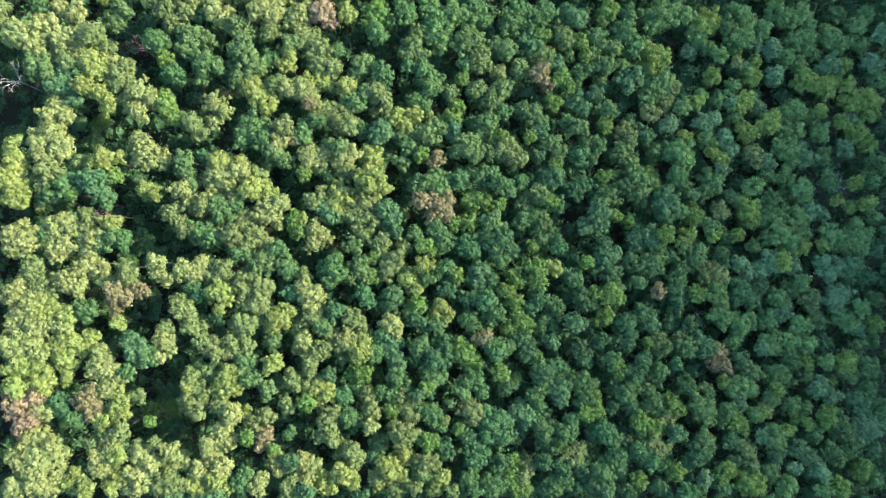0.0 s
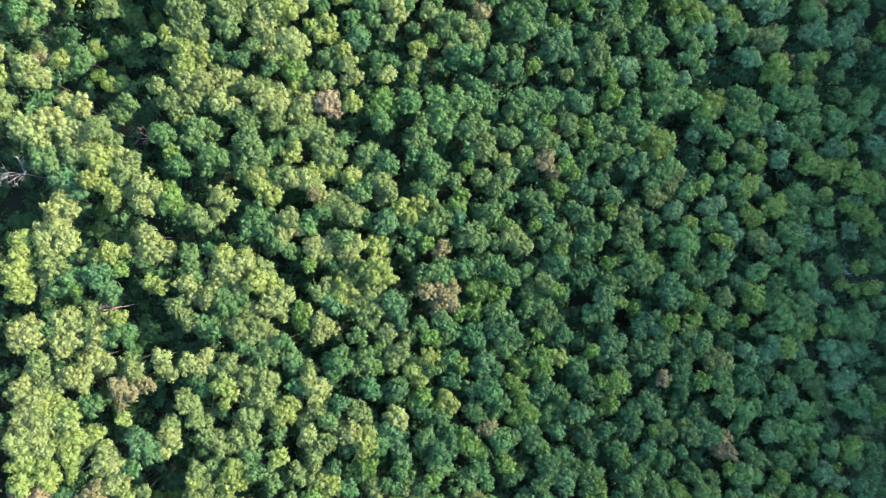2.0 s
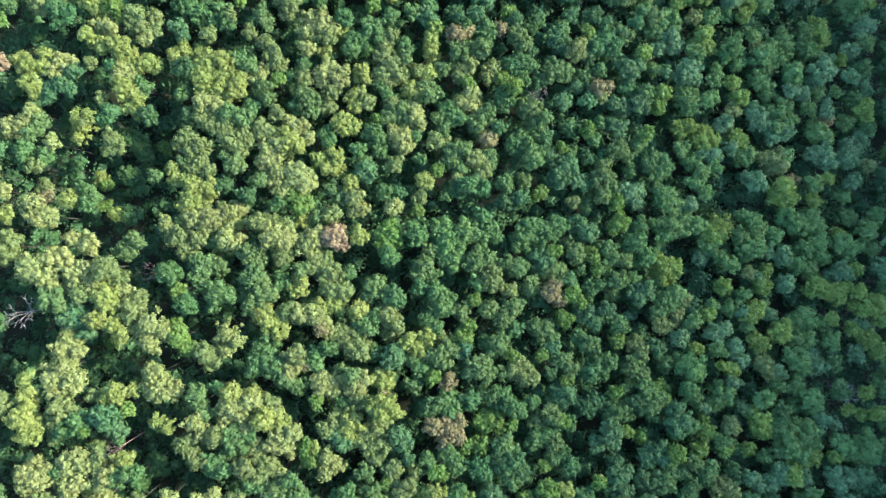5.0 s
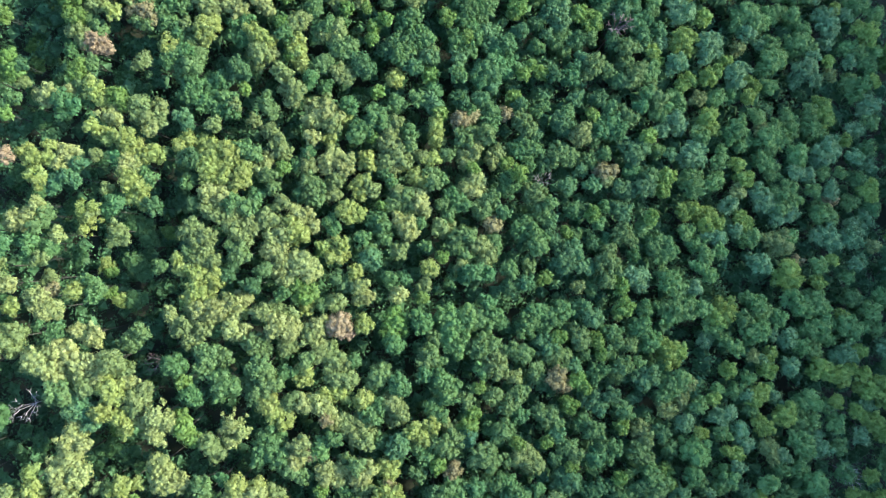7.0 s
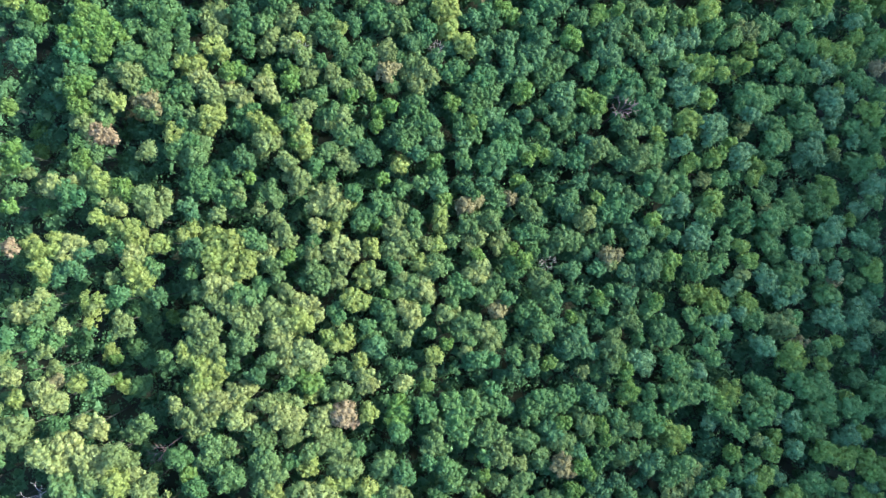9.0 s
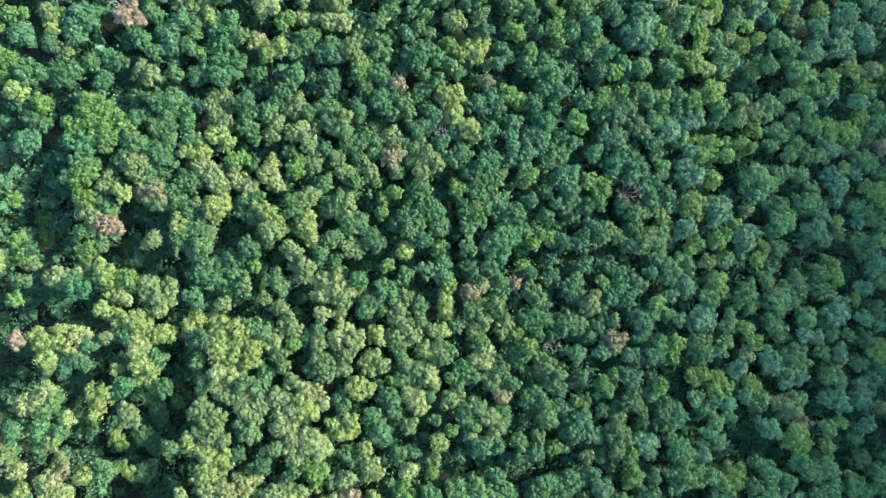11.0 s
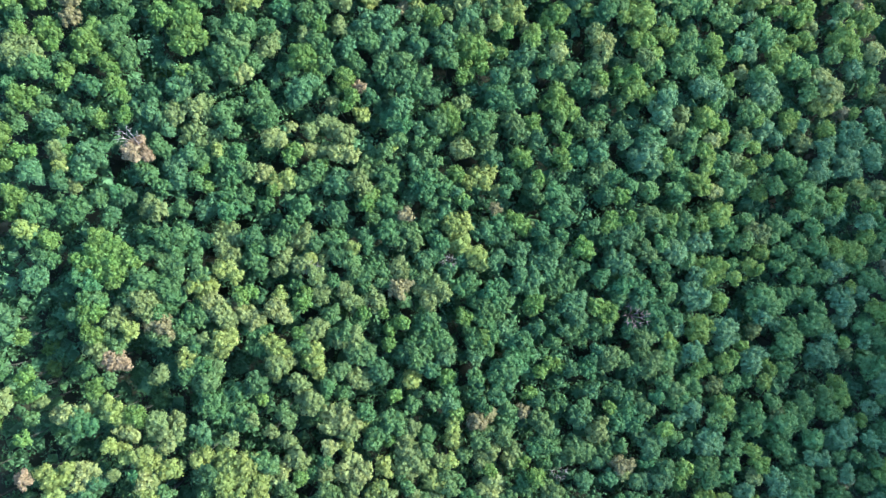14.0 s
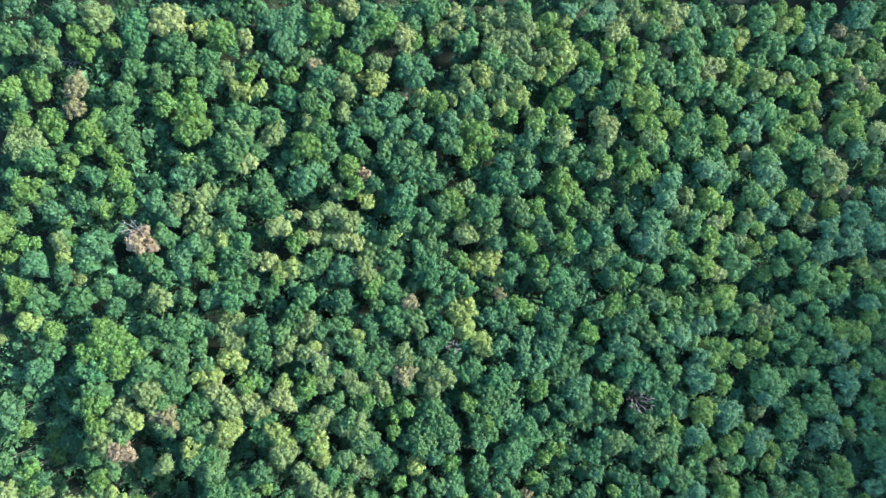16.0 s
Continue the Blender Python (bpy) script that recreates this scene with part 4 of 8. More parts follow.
hornbeam(-6.4, 19.1, 2.1, (-1.5, 1.0, 1.5), (1.5, -0.5, 1.4))
hickory(-5.1, 24.3, 1.6)
beech(-4.9, 26.8, 2.0, (1.5, -1.0, 1.4))
oak(-4.9, 11.6, 1.7)
maple(-3.9, 16.9, 1.7, habit="soft")
elm(-2.9, 20.7, 2.3, (2.0, 1.1, 1.7))
birch(-1.9, 29.0, 1.7)
chestnut(-1.9, 23.3, 1.8)
hornbeam(-1.4, 12.6, 2.5, (0.5, -2.0, 2.0), (-1.5, -1.0, 1.4))
dying(-1.2, 16.2, 1.7)
elm(1.3, 28.6, 1.7)
maple(1.4, 23.7, 2.2, habit="soft")
walnut(1.6, 21.9, 1.6)
maple(2.5, 26.0, 1.6, habit="soft")
basswood(3.1, 12.7, 2.1)
elm(4.2, 18.8, 2.6, (-1.3, -1.1, 1.7), (1.5, -1.5, 2.0))
hornbeam(5.2, 23.0, 1.3)
elm(6.0, 29.2, 1.6)
beech(6.7, 13.2, 2.3, (2.1, 0.5, 1.7))
hornbeam(7.8, 23.0, 2.1, (-1.0, -2.1, 1.4))
elm(8.8, 17.4, 1.6)
elm(8.8, 27.2, 2.0, (1.6, 1.6, 1.7), (2.6, 2.7, 1.4))
beech(10.3, 11.7, 2.1, (1.5, -1.0, 1.4))
maple(10.6, 20.5, 1.6, habit="soft")
basswood(10.9, 25.2, 2.1)
chestnut(12.4, 17.4, 2.9, (-1.5, 1.0, 1.7), (1.5, -1.0, 1.7))
beech(14.4, 12.3, 1.2)
maple(16.1, 20.6, 1.5, habit="soft")
elm(16.6, 24.8, 2.6, (-1.6, 1.0, 1.7), (1.6, -1.5, 1.4))
oak(17.6, 17.0, 1.3)
ash(18.2, 21.7, 1.6)
ash(19.1, 12.3, 2.6, (1.6, 1.1, 1.7))
elm(19.7, 19.6, 2.0, (1.6, -1.5, 1.4))
maple(20.3, 27.0, 1.9, habit="soft")
maple(20.7, 15.7, 1.5, habit="soft")
hornbeam(23.5, 23.4, 2.0, (1.6, -1.0, 2.0))
oak(24.3, 10.8, 2.3, (1.6, 1.1, 1.7))
basswood(25.5, 17.6, 2.2)
ash(26.2, 26.6, 2.0, (-1.6, 1.5, 1.8))
beech(26.6, 19.8, 1.6)
oak(28.0, 11.4, 1.5)
ash(28.4, 28.8, 1.6)
beech(28.7, 19.3, 1.7, (-1.1, -2.1, 1.7))
maple(29.7, 13.5, 1.5, habit="soft")
maple(30.4, 23.0, 1.6, habit="soft")
beech(30.8, 25.7, 1.8)
hornbeam(31.2, 10.4, 2.3, (-1.6, -1.1, 1.7))
beech(31.8, 13.5, 1.2)
elm(33.5, 18.3, 2.3, (1.4, -1.6, 1.8))
oak(33.9, 11.5, 1.9)
chestnut(34.2, 22.0, 2.2, (1.0, -1.6, 1.6))
beech(35.3, 24.0, 1.8)
birch(36.1, 13.6, 2.3, (-1.0, 1.6, 1.5))
elm(36.6, 10.4, 2.6, (1.1, 1.6, 1.8))
oak(37.9, 21.6, 1.8)
maple(38.8, 13.6, 2.3, (0.7, -1.6, 1.3), habit="soft")
chestnut(39.1, 25.9, 1.8)
beech(40.0, 18.4, 1.9)
aspen(42.4, 23.3, 1.6)
beech(43.7, 13.7, 1.9)
birch(44.4, 18.0, 3.0, (1.6, -1.6, 1.8))
birch(45.2, 26.6, 1.7)
beech(45.3, 11.6, 1.8)
locust(45.6, 21.2, 1.6, habit="soft")
aspen(47.1, 10.2, 1.1)
locust(48.0, 27.7, 1.4, habit="soft")
birch(49.2, 29.4, 1.2)
aspen(49.6, 24.0, 2.1, (1.7, 0.6, 1.3))
birch(50.3, 20.7, 1.8)
locust(50.5, 18.1, 1.2, habit="soft")
birch(50.8, 12.7, 2.7, (-0.8, -1.6, 2.1))
aspen(52.6, 14.9, 1.4)
locust(52.7, 17.0, 1.7, habit="soft")
birch(53.1, 28.9, 1.7)
aspen(53.9, 21.3, 2.1)
ash(54.6, 10.1, 1.4)
aspen(54.9, 18.7, 2.1)
aspen(55.1, 27.9, 1.7)
birch(56.3, 25.2, 1.5)
locust(57.8, 28.5, 2.1, (-1.4, -1.7, 1.8), habit="soft")
locust(58.4, 22.0, 2.1, (-1.3, 1.1, 1.5), habit="soft")
birch(58.6, 11.7, 1.7)
chestnut(58.8, 18.2, 1.9, (0.5, -1.6, 1.5))
birch(59.8, 29.1, 1.3)
aspen(61.1, 27.3, 1.7)
beech(61.5, 13.9, 1.9)
aspen(61.6, 16.6, 1.7)
locust(62.5, 24.2, 2.6, (1.5, 1.1, 1.4))
birch(65.4, 13.9, 2.1)
birch(65.8, 23.2, 2.1, (2.3, -0.5, 1.8))
birch(66.2, 18.3, 2.4, (-1.7, 1.1, 1.8))
birch(66.5, 25.9, 2.4, (1.7, 0.6, 1.8))
birch(68.1, 11.3, 2.7, (1.1, -1.6, 2.1), (-1.7, -1.1, 1.8))
aspen(69.1, 18.9, 2.4, (1.1, -1.6, 1.8))
birch(71.1, 25.5, 1.7)
birch(72.7, 22.2, 2.1)
locust(72.9, 26.6, 1.4, habit="soft")
birch(73.6, 17.9, 1.7)
beech(73.9, 13.0, 1.7)
locust(77.0, 24.5, 1.6, habit="soft")
aspen(78.3, 19.6, 2.0)
locust(79.0, 12.5, 1.7, habit="soft")
aspen(79.7, 25.1, 1.8)
locust(79.9, 28.5, 2.1, (-1.7, 0.5, 1.5), habit="soft")
locust(80.7, 22.4, 2.4, (-1.7, 1.1, 1.4), habit="soft")
locust(82.4, 20.2, 2.0, habit="soft")
beech(82.5, 13.0, 2.0)
locust(82.8, 28.5, 2.8, (0.8, -2.2, 2.1), (-1.1, 1.6, 1.5))
birch(83.8, 15.3, 1.4)
beech(83.9, 16.9, 1.8)
# the slope about 40 m along
linden(-77.7, 50.0, 1.7)
hickory(-77.6, 46.2, 1.6)
linden(-73.5, 47.5, 1.8, (1.4, 0.5, 1.5))
linden(-72.2, 36.9, 3.2, (3.1, 1.1, 3.2), (2.3, -2.2, 2.4), (-1.6, -0.7, 1.6))
dying(-70.8, 48.9, 1.5)
linden(-70.7, 45.6, 2.2, (-1.4, -0.4, 1.5))
beech(-69.5, 42.0, 1.5)
elm(-69.1, 31.6, 2.7, (1.2, -0.9, 1.9), (-1.2, -1.2, 1.5))
hickory(-67.1, 48.6, 1.9)
linden(-65.8, 36.1, 2.2, (-0.7, -2.0, 1.6))
linden(-64.9, 41.2, 2.2, (1.7, -0.3, 1.8), (-1.5, 0.7, 1.6))
chestnut(-64.6, 32.2, 2.0)
sapling("l", -64.4, 48.1, 1.5, habit="soft", up=-8)
hornbeam(-63.9, 49.3, 1.8, (0.0, -1.4, 1.5), (-0.5, 1.5, 1.2))
linden(-63.3, 36.5, 2.2, (1.6, -1.2, 1.6), (0.7, -2.5, 1.3))
sapling("y", -62.9, 46.6, 1.2, up=-8)
sapling("g", -60.4, 46.6, 2.1, up=-8)
hickory(-60.2, 31.7, 2.7, (-1.4, 0.4, 1.9), (0.8, -1.3, 1.6))
chestnut(-59.9, 36.8, 2.2, (0.7, -2.1, 2.2))
elm(-57.7, 40.0, 2.4, (1.8, 1.4, 1.9))
linden(-57.5, 32.4, 1.8)
sapling("d", -56.8, 40.5, 1.7, up=-8)
chestnut(-56.0, 30.0, 2.4, (1.2, 1.5, 1.6), (-0.4, -1.5, 1.4))
linden(-50.8, 44.7, 1.4)
beech(-49.7, 35.9, 2.3)
maple(-49.3, 35.7, 1.1, habit="soft")
maple(-48.2, 32.9, 1.6, habit="soft")
chestnut(-47.4, 40.2, 2.3, (-1.5, 2.1, 1.8))
beech(-46.9, 30.5, 2.3)
hickory(-46.6, 48.5, 2.2, (1.9, -1.0, 1.7), (-0.9, -1.0, 1.4))
linden(-45.6, 45.5, 2.2, (-1.9, -0.4, 1.7))
chestnut(-45.1, 41.8, 1.9)
elm(-44.5, 37.1, 2.7, (-0.9, -2.3, 1.5))
hickory(-43.3, 49.8, 1.5)
linden(-42.7, 45.4, 1.9, (-0.9, -1.4, 1.4))
hornbeam(-42.7, 41.6, 1.5)
elm(-41.7, 36.9, 1.9)
hornbeam(-41.4, 32.4, 2.5, (-1.1, -1.5, 1.9))
chestnut(-40.9, 47.4, 1.2)
linden(-40.4, 42.0, 2.2, (1.9, -0.6, 1.8))
linden(-39.9, 46.4, 1.5, (1.4, 0.9, 1.2), (-0.4, -2.4, 1.8))
hickory(-38.4, 44.9, 1.3)
oak(-37.0, 49.7, 1.6)
elm(-36.5, 39.3, 2.5, (1.5, -1.7, 1.9))
hornbeam(-35.5, 35.1, 2.8)
chestnut(-35.0, 44.8, 1.9, (1.9, 0.4, 1.7), (3.9, -0.6, 1.7))
elm(-34.0, 32.4, 3.0, (-2.7, -0.4, 2.5), (-2.3, -2.4, 1.9))
linden(-32.2, 42.3, 2.6, (2.4, -0.4, 2.0))
beech(-31.7, 48.1, 1.4)
beech(-31.1, 34.0, 1.3)
chestnut(-30.7, 38.8, 1.9)
maple(-28.8, 49.1, 2.0, (1.5, -0.5, 1.7), (1.0, -2.0, 1.3))
hickory(-27.8, 33.0, 1.8, (0.4, 1.8, 1.1))
hickory(-27.8, 45.6, 1.7)
elm(-27.1, 36.4, 1.2)
chestnut(-26.9, 40.7, 1.8)
linden(-24.9, 42.1, 2.4, (-0.7, -2.6, 1.7))
elm(-24.8, 46.0, 1.2)
chestnut(-22.9, 36.5, 2.5, (-2.0, 0.9, 2.0), (1.5, -1.5, 1.7))
chestnut(-22.4, 46.4, 1.6)
chestnut(-22.4, 33.0, 2.0, (2.6, -0.4, 2.0))
withered(-21.7, 42.4, 2.5, (1.4, -1.6, 1.4))
elm(-20.9, 49.9, 2.1, (-1.5, 1.0, 1.3))
hornbeam(-19.3, 35.6, 1.2)
linden(-17.9, 49.3, 1.7, (1.0, -2.0, 1.6), (-0.5, -2.5, 1.3))
hickory(-17.3, 42.4, 2.0)
elm(-14.5, 33.2, 2.4, (-1.0, -1.9, 1.8))
sapling("d", -12.3, 37.7, 2.5, up=-8)
beech(-12.0, 39.0, 2.0)
maple(-11.8, 42.4, 3.1, (-1.3, -1.9, 1.4))
linden(-11.2, 47.7, 1.5)
basswood(-11.0, 31.5, 2.4)
beech(-7.0, 42.8, 2.4)
maple(-6.8, 47.1, 1.2, habit="soft")
chestnut(-6.3, 49.6, 1.2)
basswood(-6.3, 33.5, 1.7)
elm(-5.5, 37.2, 2.1, (-0.8, -1.4, 1.4), (1.5, -1.7, 1.6))
elm(-4.5, 39.8, 1.6)
hornbeam(-2.4, 31.0, 2.3, (-1.0, 1.7, 1.7))
hornbeam(-1.7, 50.0, 1.2)
birch(-1.4, 42.5, 3.2, (3.1, 0.7, 2.6), (-1.5, 1.5, 2.0))
birch(-0.4, 38.4, 2.9, (-1.5, 1.5, 1.7))
sapling("g", 0.7, 35.4, 2.0, up=-8)
maple(3.5, 30.9, 1.3, habit="soft")
elm(3.7, 38.0, 2.6, (2.6, 0.6, 1.7))
birch(4.2, 33.9, 1.7)
hornbeam(4.8, 42.8, 2.5, (1.6, 1.4, 1.7))
basswood(5.0, 46.3, 1.6)
chestnut(6.6, 34.5, 2.9, (-1.6, 1.5, 1.7), (1.3, 2.1, 1.4))
beech(7.3, 42.6, 1.3)
oak(9.2, 48.7, 1.6)
chestnut(9.9, 32.5, 1.5)
elm(11.5, 36.7, 2.3, (-1.8, 0.7, 1.7))
ash(12.4, 49.7, 1.9)
beech(12.6, 42.1, 2.9, (1.6, 2.2, 2.0))
elm(14.1, 33.1, 1.7)
ash(16.8, 38.0, 2.3, (-1.6, 1.0, 1.5))
beech(17.3, 43.3, 3.2, (2.1, 1.2, 2.2), (-2.1, -1.7, 1.7))
dying(17.8, 32.2, 2.2, (1.6, -1.5, 1.5))
elm(18.3, 36.5, 2.3, (-2.1, -0.6, 1.7), (0.8, -2.1, 1.5))
maple(18.4, 39.6, 1.8, habit="soft")
ash(21.5, 34.2, 1.2)
maple(22.0, 31.5, 2.2, (1.4, -1.2, 1.3), habit="soft")
chestnut(22.5, 48.9, 1.1)
elm(22.6, 39.3, 2.3, (-1.0, 1.6, 1.5))
hornbeam(23.6, 36.1, 1.2)
ash(24.8, 43.1, 2.1, (-1.6, 1.5, 1.8))
beech(25.2, 32.4, 2.0, (1.8, 1.1, 1.5))
beech(25.2, 48.9, 1.2)
maple(25.8, 38.9, 1.8, (0.8, -2.6, 1.5), habit="soft")
hornbeam(29.1, 40.1, 2.2, (0.5, -2.1, 1.6), (-1.1, -3.8, 1.3))
elm(30.6, 34.2, 2.1, (-0.6, -2.2, 1.8))
maple(30.7, 48.8, 1.8, (-1.1, 1.1, 1.2), habit="soft")
maple(31.3, 45.0, 2.1, (-1.3, -1.1, 1.3), habit="soft")
elm(31.8, 38.0, 1.6)
birch(33.9, 34.8, 1.2)
beech(34.3, 41.3, 2.2, (-0.9, -1.7, 1.3))
ash(34.9, 31.7, 2.7, (1.4, 1.1, 1.5))
beech(35.2, 44.6, 1.7)
birch(36.7, 38.7, 2.1, (-1.3, -1.1, 1.5))
beech(38.8, 33.4, 1.4)
birch(39.0, 44.8, 1.7)
locust(39.9, 36.1, 3.0, (2.0, 0.6, 1.9), (-1.1, 1.6, 1.5))
birch(40.3, 30.2, 3.0, (-1.7, -1.7, 2.1), (1.7, 1.1, 2.1))
birch(41.8, 44.4, 3.3, (-1.7, -1.7, 1.8))
chestnut(43.1, 30.8, 1.9, (-1.2, -3.3, 2.1))
birch(44.0, 45.9, 1.9)
aspen(45.1, 48.5, 1.3)
birch(46.2, 44.6, 2.2)
aspen(48.0, 38.4, 1.8)
birch(48.9, 40.8, 1.7)
birch(51.1, 38.7, 1.7)
locust(51.3, 44.0, 3.0, (-1.7, -1.5, 1.8))
locust(51.5, 32.9, 1.9, habit="soft")
birch(52.8, 37.1, 1.7)
beech(54.6, 42.7, 1.7)
birch(55.4, 31.2, 1.7)
chestnut(56.1, 35.6, 1.3)
birch(56.8, 40.0, 3.0, (-1.1, 1.6, 1.8), (1.7, 1.2, 1.8))
birch(57.6, 45.6, 2.1, (-1.7, 1.0, 1.5))
aspen(58.3, 34.5, 1.3)
birch(58.7, 43.9, 1.7)
locust(59.1, 32.9, 2.0, habit="soft")
locust(60.1, 35.9, 1.7, habit="soft")
aspen(60.8, 39.6, 2.0)
birch(62.0, 42.4, 1.7)
aspen(63.8, 38.6, 1.8)
aspen(64.0, 33.6, 2.0)
birch(66.4, 37.0, 2.0)
birch(66.7, 44.8, 2.4, (-1.7, 1.6, 1.8))
birch(68.3, 40.4, 2.1, (-2.4, -1.7, 1.8))
birch(69.3, 36.0, 2.0)
birch(69.7, 45.5, 2.8, (1.7, -1.6, 1.8))
locust(70.3, 32.7, 2.7, (1.7, -1.1, 1.5))
locust(70.4, 49.6, 1.7, habit="soft")
birch(70.6, 41.0, 2.6)
birch(72.8, 38.3, 1.7)
locust(74.6, 31.4, 2.6, (1.5, 1.4, 1.4))
locust(75.4, 43.1, 1.3, habit="soft")
aspen(75.6, 35.6, 2.3, (-1.8, -1.2, 1.5))
birch(75.9, 41.2, 2.8, (1.4, -1.6, 1.8))
beech(77.9, 46.3, 2.3)
locust(78.3, 31.8, 1.7, habit="soft")
locust(78.5, 36.0, 1.7, habit="soft")
birch(79.9, 40.8, 1.4)
birch(81.3, 43.6, 2.3)
birch(82.9, 40.3, 1.7)
birch(84.3, 46.6, 1.9)
aspen(84.4, 36.4, 2.6)
birch(85.4, 33.1, 1.7)
aspen(85.9, 42.1, 2.0)
# the slope about 60 m along
basswood(-78.3, 56.7, 1.4)
sapling("g", -78.3, 66.0, 1.6, up=-8)
basswood(-77.0, 58.1, 1.5)
linden(-76.2, 61.0, 2.4, (1.8, 0.9, 1.9), (-1.8, -0.5, 1.9))
hornbeam(-74.2, 57.1, 1.9, (2.8, -1.0, 1.6), (-0.9, -1.9, 1.5))
hickory(-74.0, 69.2, 1.6, (0.9, -1.5, 1.2))
linden(-73.0, 63.8, 1.5)
elm(-72.5, 61.9, 1.8, (-0.9, -1.9, 1.9))
chestnut(-72.3, 54.2, 1.6)
chestnut(-71.8, 50.9, 1.4)
sapling("g", -71.5, 63.9, 1.9, up=-8)
sapling("g", -70.3, 54.8, 1.8, up=-8)
linden(-69.7, 58.5, 1.5)
ash(-68.5, 68.7, 1.9, (1.4, -1.0, 1.2), (-2.3, -1.4, 1.4))
hickory(-65.6, 62.8, 1.8, (1.0, -1.5, 1.6), (1.8, 0.5, 1.2), (0.5, -3.4, 1.1), habit="star")
sapling("y", -65.4, 52.9, 1.7, up=-8)
chestnut(-64.2, 62.3, 1.1)
sapling("l", -64.0, 51.7, 1.3, habit="soft", up=-8)
chestnut(-62.4, 66.7, 1.0)
basswood(-61.9, 62.8, 1.6, (1.4, 1.5, 1.2))
sapling("l", -61.3, 66.9, 1.2, habit="soft", up=-8)
chestnut(-60.4, 59.4, 1.8, (1.0, -1.0, 1.5), (-0.4, -1.9, 1.2))
sapling("g", -60.1, 53.6, 2.3, (1.5, -2.1, 1.7), up=-8)
sapling("g", -59.2, 59.8, 2.6, (-2.0, 1.0, 1.7), up=-8)
hickory(-57.8, 68.1, 2.3, (1.4, -1.0, 1.8), (-0.5, 1.5, 1.7))
sapling("g", -57.7, 58.2, 1.9, up=-8)
hickory(-57.3, 65.2, 1.4, (1.4, -1.0, 1.2))
beech(-55.0, 68.6, 1.8)
sapling("l", -54.8, 59.2, 1.5, habit="soft", up=-8)
oak(-54.2, 63.7, 1.9)
elm(-52.8, 52.9, 1.1)
sapling("b", -52.4, 64.8, 2.4, up=-8)
hickory(-49.5, 52.9, 1.8, (-0.5, 1.5, 1.1))
hornbeam(-48.8, 68.1, 1.5)
elm(-48.1, 55.3, 1.4)
chestnut(-47.7, 59.7, 2.1, (-1.4, -1.0, 1.4))
elm(-47.3, 64.2, 1.2)
hickory(-47.1, 51.9, 1.7, (1.4, -1.0, 1.8), (3.8, -0.6, 1.4))
chestnut(-45.3, 55.3, 1.9, (-0.9, -1.5, 1.7), (1.5, -1.5, 1.5))
hickory(-45.0, 69.1, 1.9, (2.4, -1.0, 2.4), (5.8, -1.0, 2.1))
chestnut(-44.9, 63.2, 1.9, (1.9, -1.0, 2.2), (4.3, -1.0, 1.8))
chestnut(-44.9, 58.2, 2.1, (-1.9, -1.0, 1.7))
linden(-44.5, 66.1, 1.9, (2.4, -0.5, 2.0))
sapling("g", -43.7, 51.3, 1.3, up=-8)
oak(-41.4, 51.3, 1.7)
hornbeam(-40.6, 64.1, 2.0, (2.4, -0.5, 2.2), (3.9, 1.0, 1.7))
chestnut(-40.1, 59.6, 2.2, (1.5, -1.5, 2.0))
elm(-39.1, 55.2, 2.2, (-1.5, 1.0, 1.7))
chestnut(-37.2, 60.6, 2.2, (2.4, 1.0, 2.0), (3.9, 0.5, 1.3))
elm(-35.1, 52.2, 1.2)
elm(-34.4, 69.1, 1.7, (1.0, -2.0, 1.5))
linden(-33.8, 58.1, 1.7, (-0.5, -2.0, 1.4), (1.0, -2.0, 1.4))
sapling("g", -32.2, 61.6, 1.4, up=-8)
chestnut(-31.9, 64.5, 1.3)
linden(-31.8, 54.1, 2.0, (-0.9, -2.0, 1.7))
linden(-31.3, 59.0, 2.2, (1.0, 1.0, 1.5))
linden(-30.8, 50.1, 1.3)
hickory(-29.4, 59.5, 2.3, (-0.5, -1.5, 1.7))
hornbeam(-29.0, 66.0, 1.3)
linden(-28.3, 53.5, 2.8, (1.5, -1.5, 2.2), (-1.0, -1.5, 2.0))
linden(-27.9, 62.0, 1.8, (-1.5, 0.5, 1.4), (1.3, -2.0, 1.3))
elm(-26.5, 67.0, 2.4, (-1.0, 1.5, 1.6), (0.5, -2.0, 1.6))
maple(-24.9, 55.5, 1.2, habit="soft")
hickory(-24.4, 56.4, 1.6, (3.0, 0.5, 1.6))
beech(-23.5, 61.0, 1.4, (1.0, -1.5, 1.3))
linden(-23.0, 58.9, 1.2)
chestnut(-22.5, 68.5, 2.0, (-0.5, -2.5, 1.4))
hickory(-21.6, 54.9, 2.0, (-1.3, 0.0, 1.4))
hickory(-20.5, 62.9, 2.3, (1.5, -0.5, 1.7), (-1.0, 0.5, 1.4))
hickory(-18.9, 51.8, 1.6)
hickory(-18.5, 67.5, 2.0, (1.0, 1.0, 1.4), (0.5, -1.5, 1.1))
hornbeam(-17.5, 57.9, 1.6, (0.5, -2.0, 1.7))
chestnut(-16.0, 67.0, 1.7)
ash(-15.9, 54.3, 1.8, (-1.5, -0.5, 1.3))
hornbeam(-14.5, 60.4, 2.3, (-1.0, 1.0, 1.6), (1.0, -2.0, 1.6))
maple(-14.0, 63.9, 1.2, habit="soft")
beech(-12.9, 50.7, 1.3)
beech(-12.5, 68.5, 1.3)
chestnut(-11.4, 66.4, 1.2)
chestnut(-10.9, 55.7, 1.7)
elm(-10.4, 65.4, 2.6, (-1.5, -1.0, 2.0), (1.5, -1.5, 1.7))
basswood(-10.4, 50.7, 1.6)
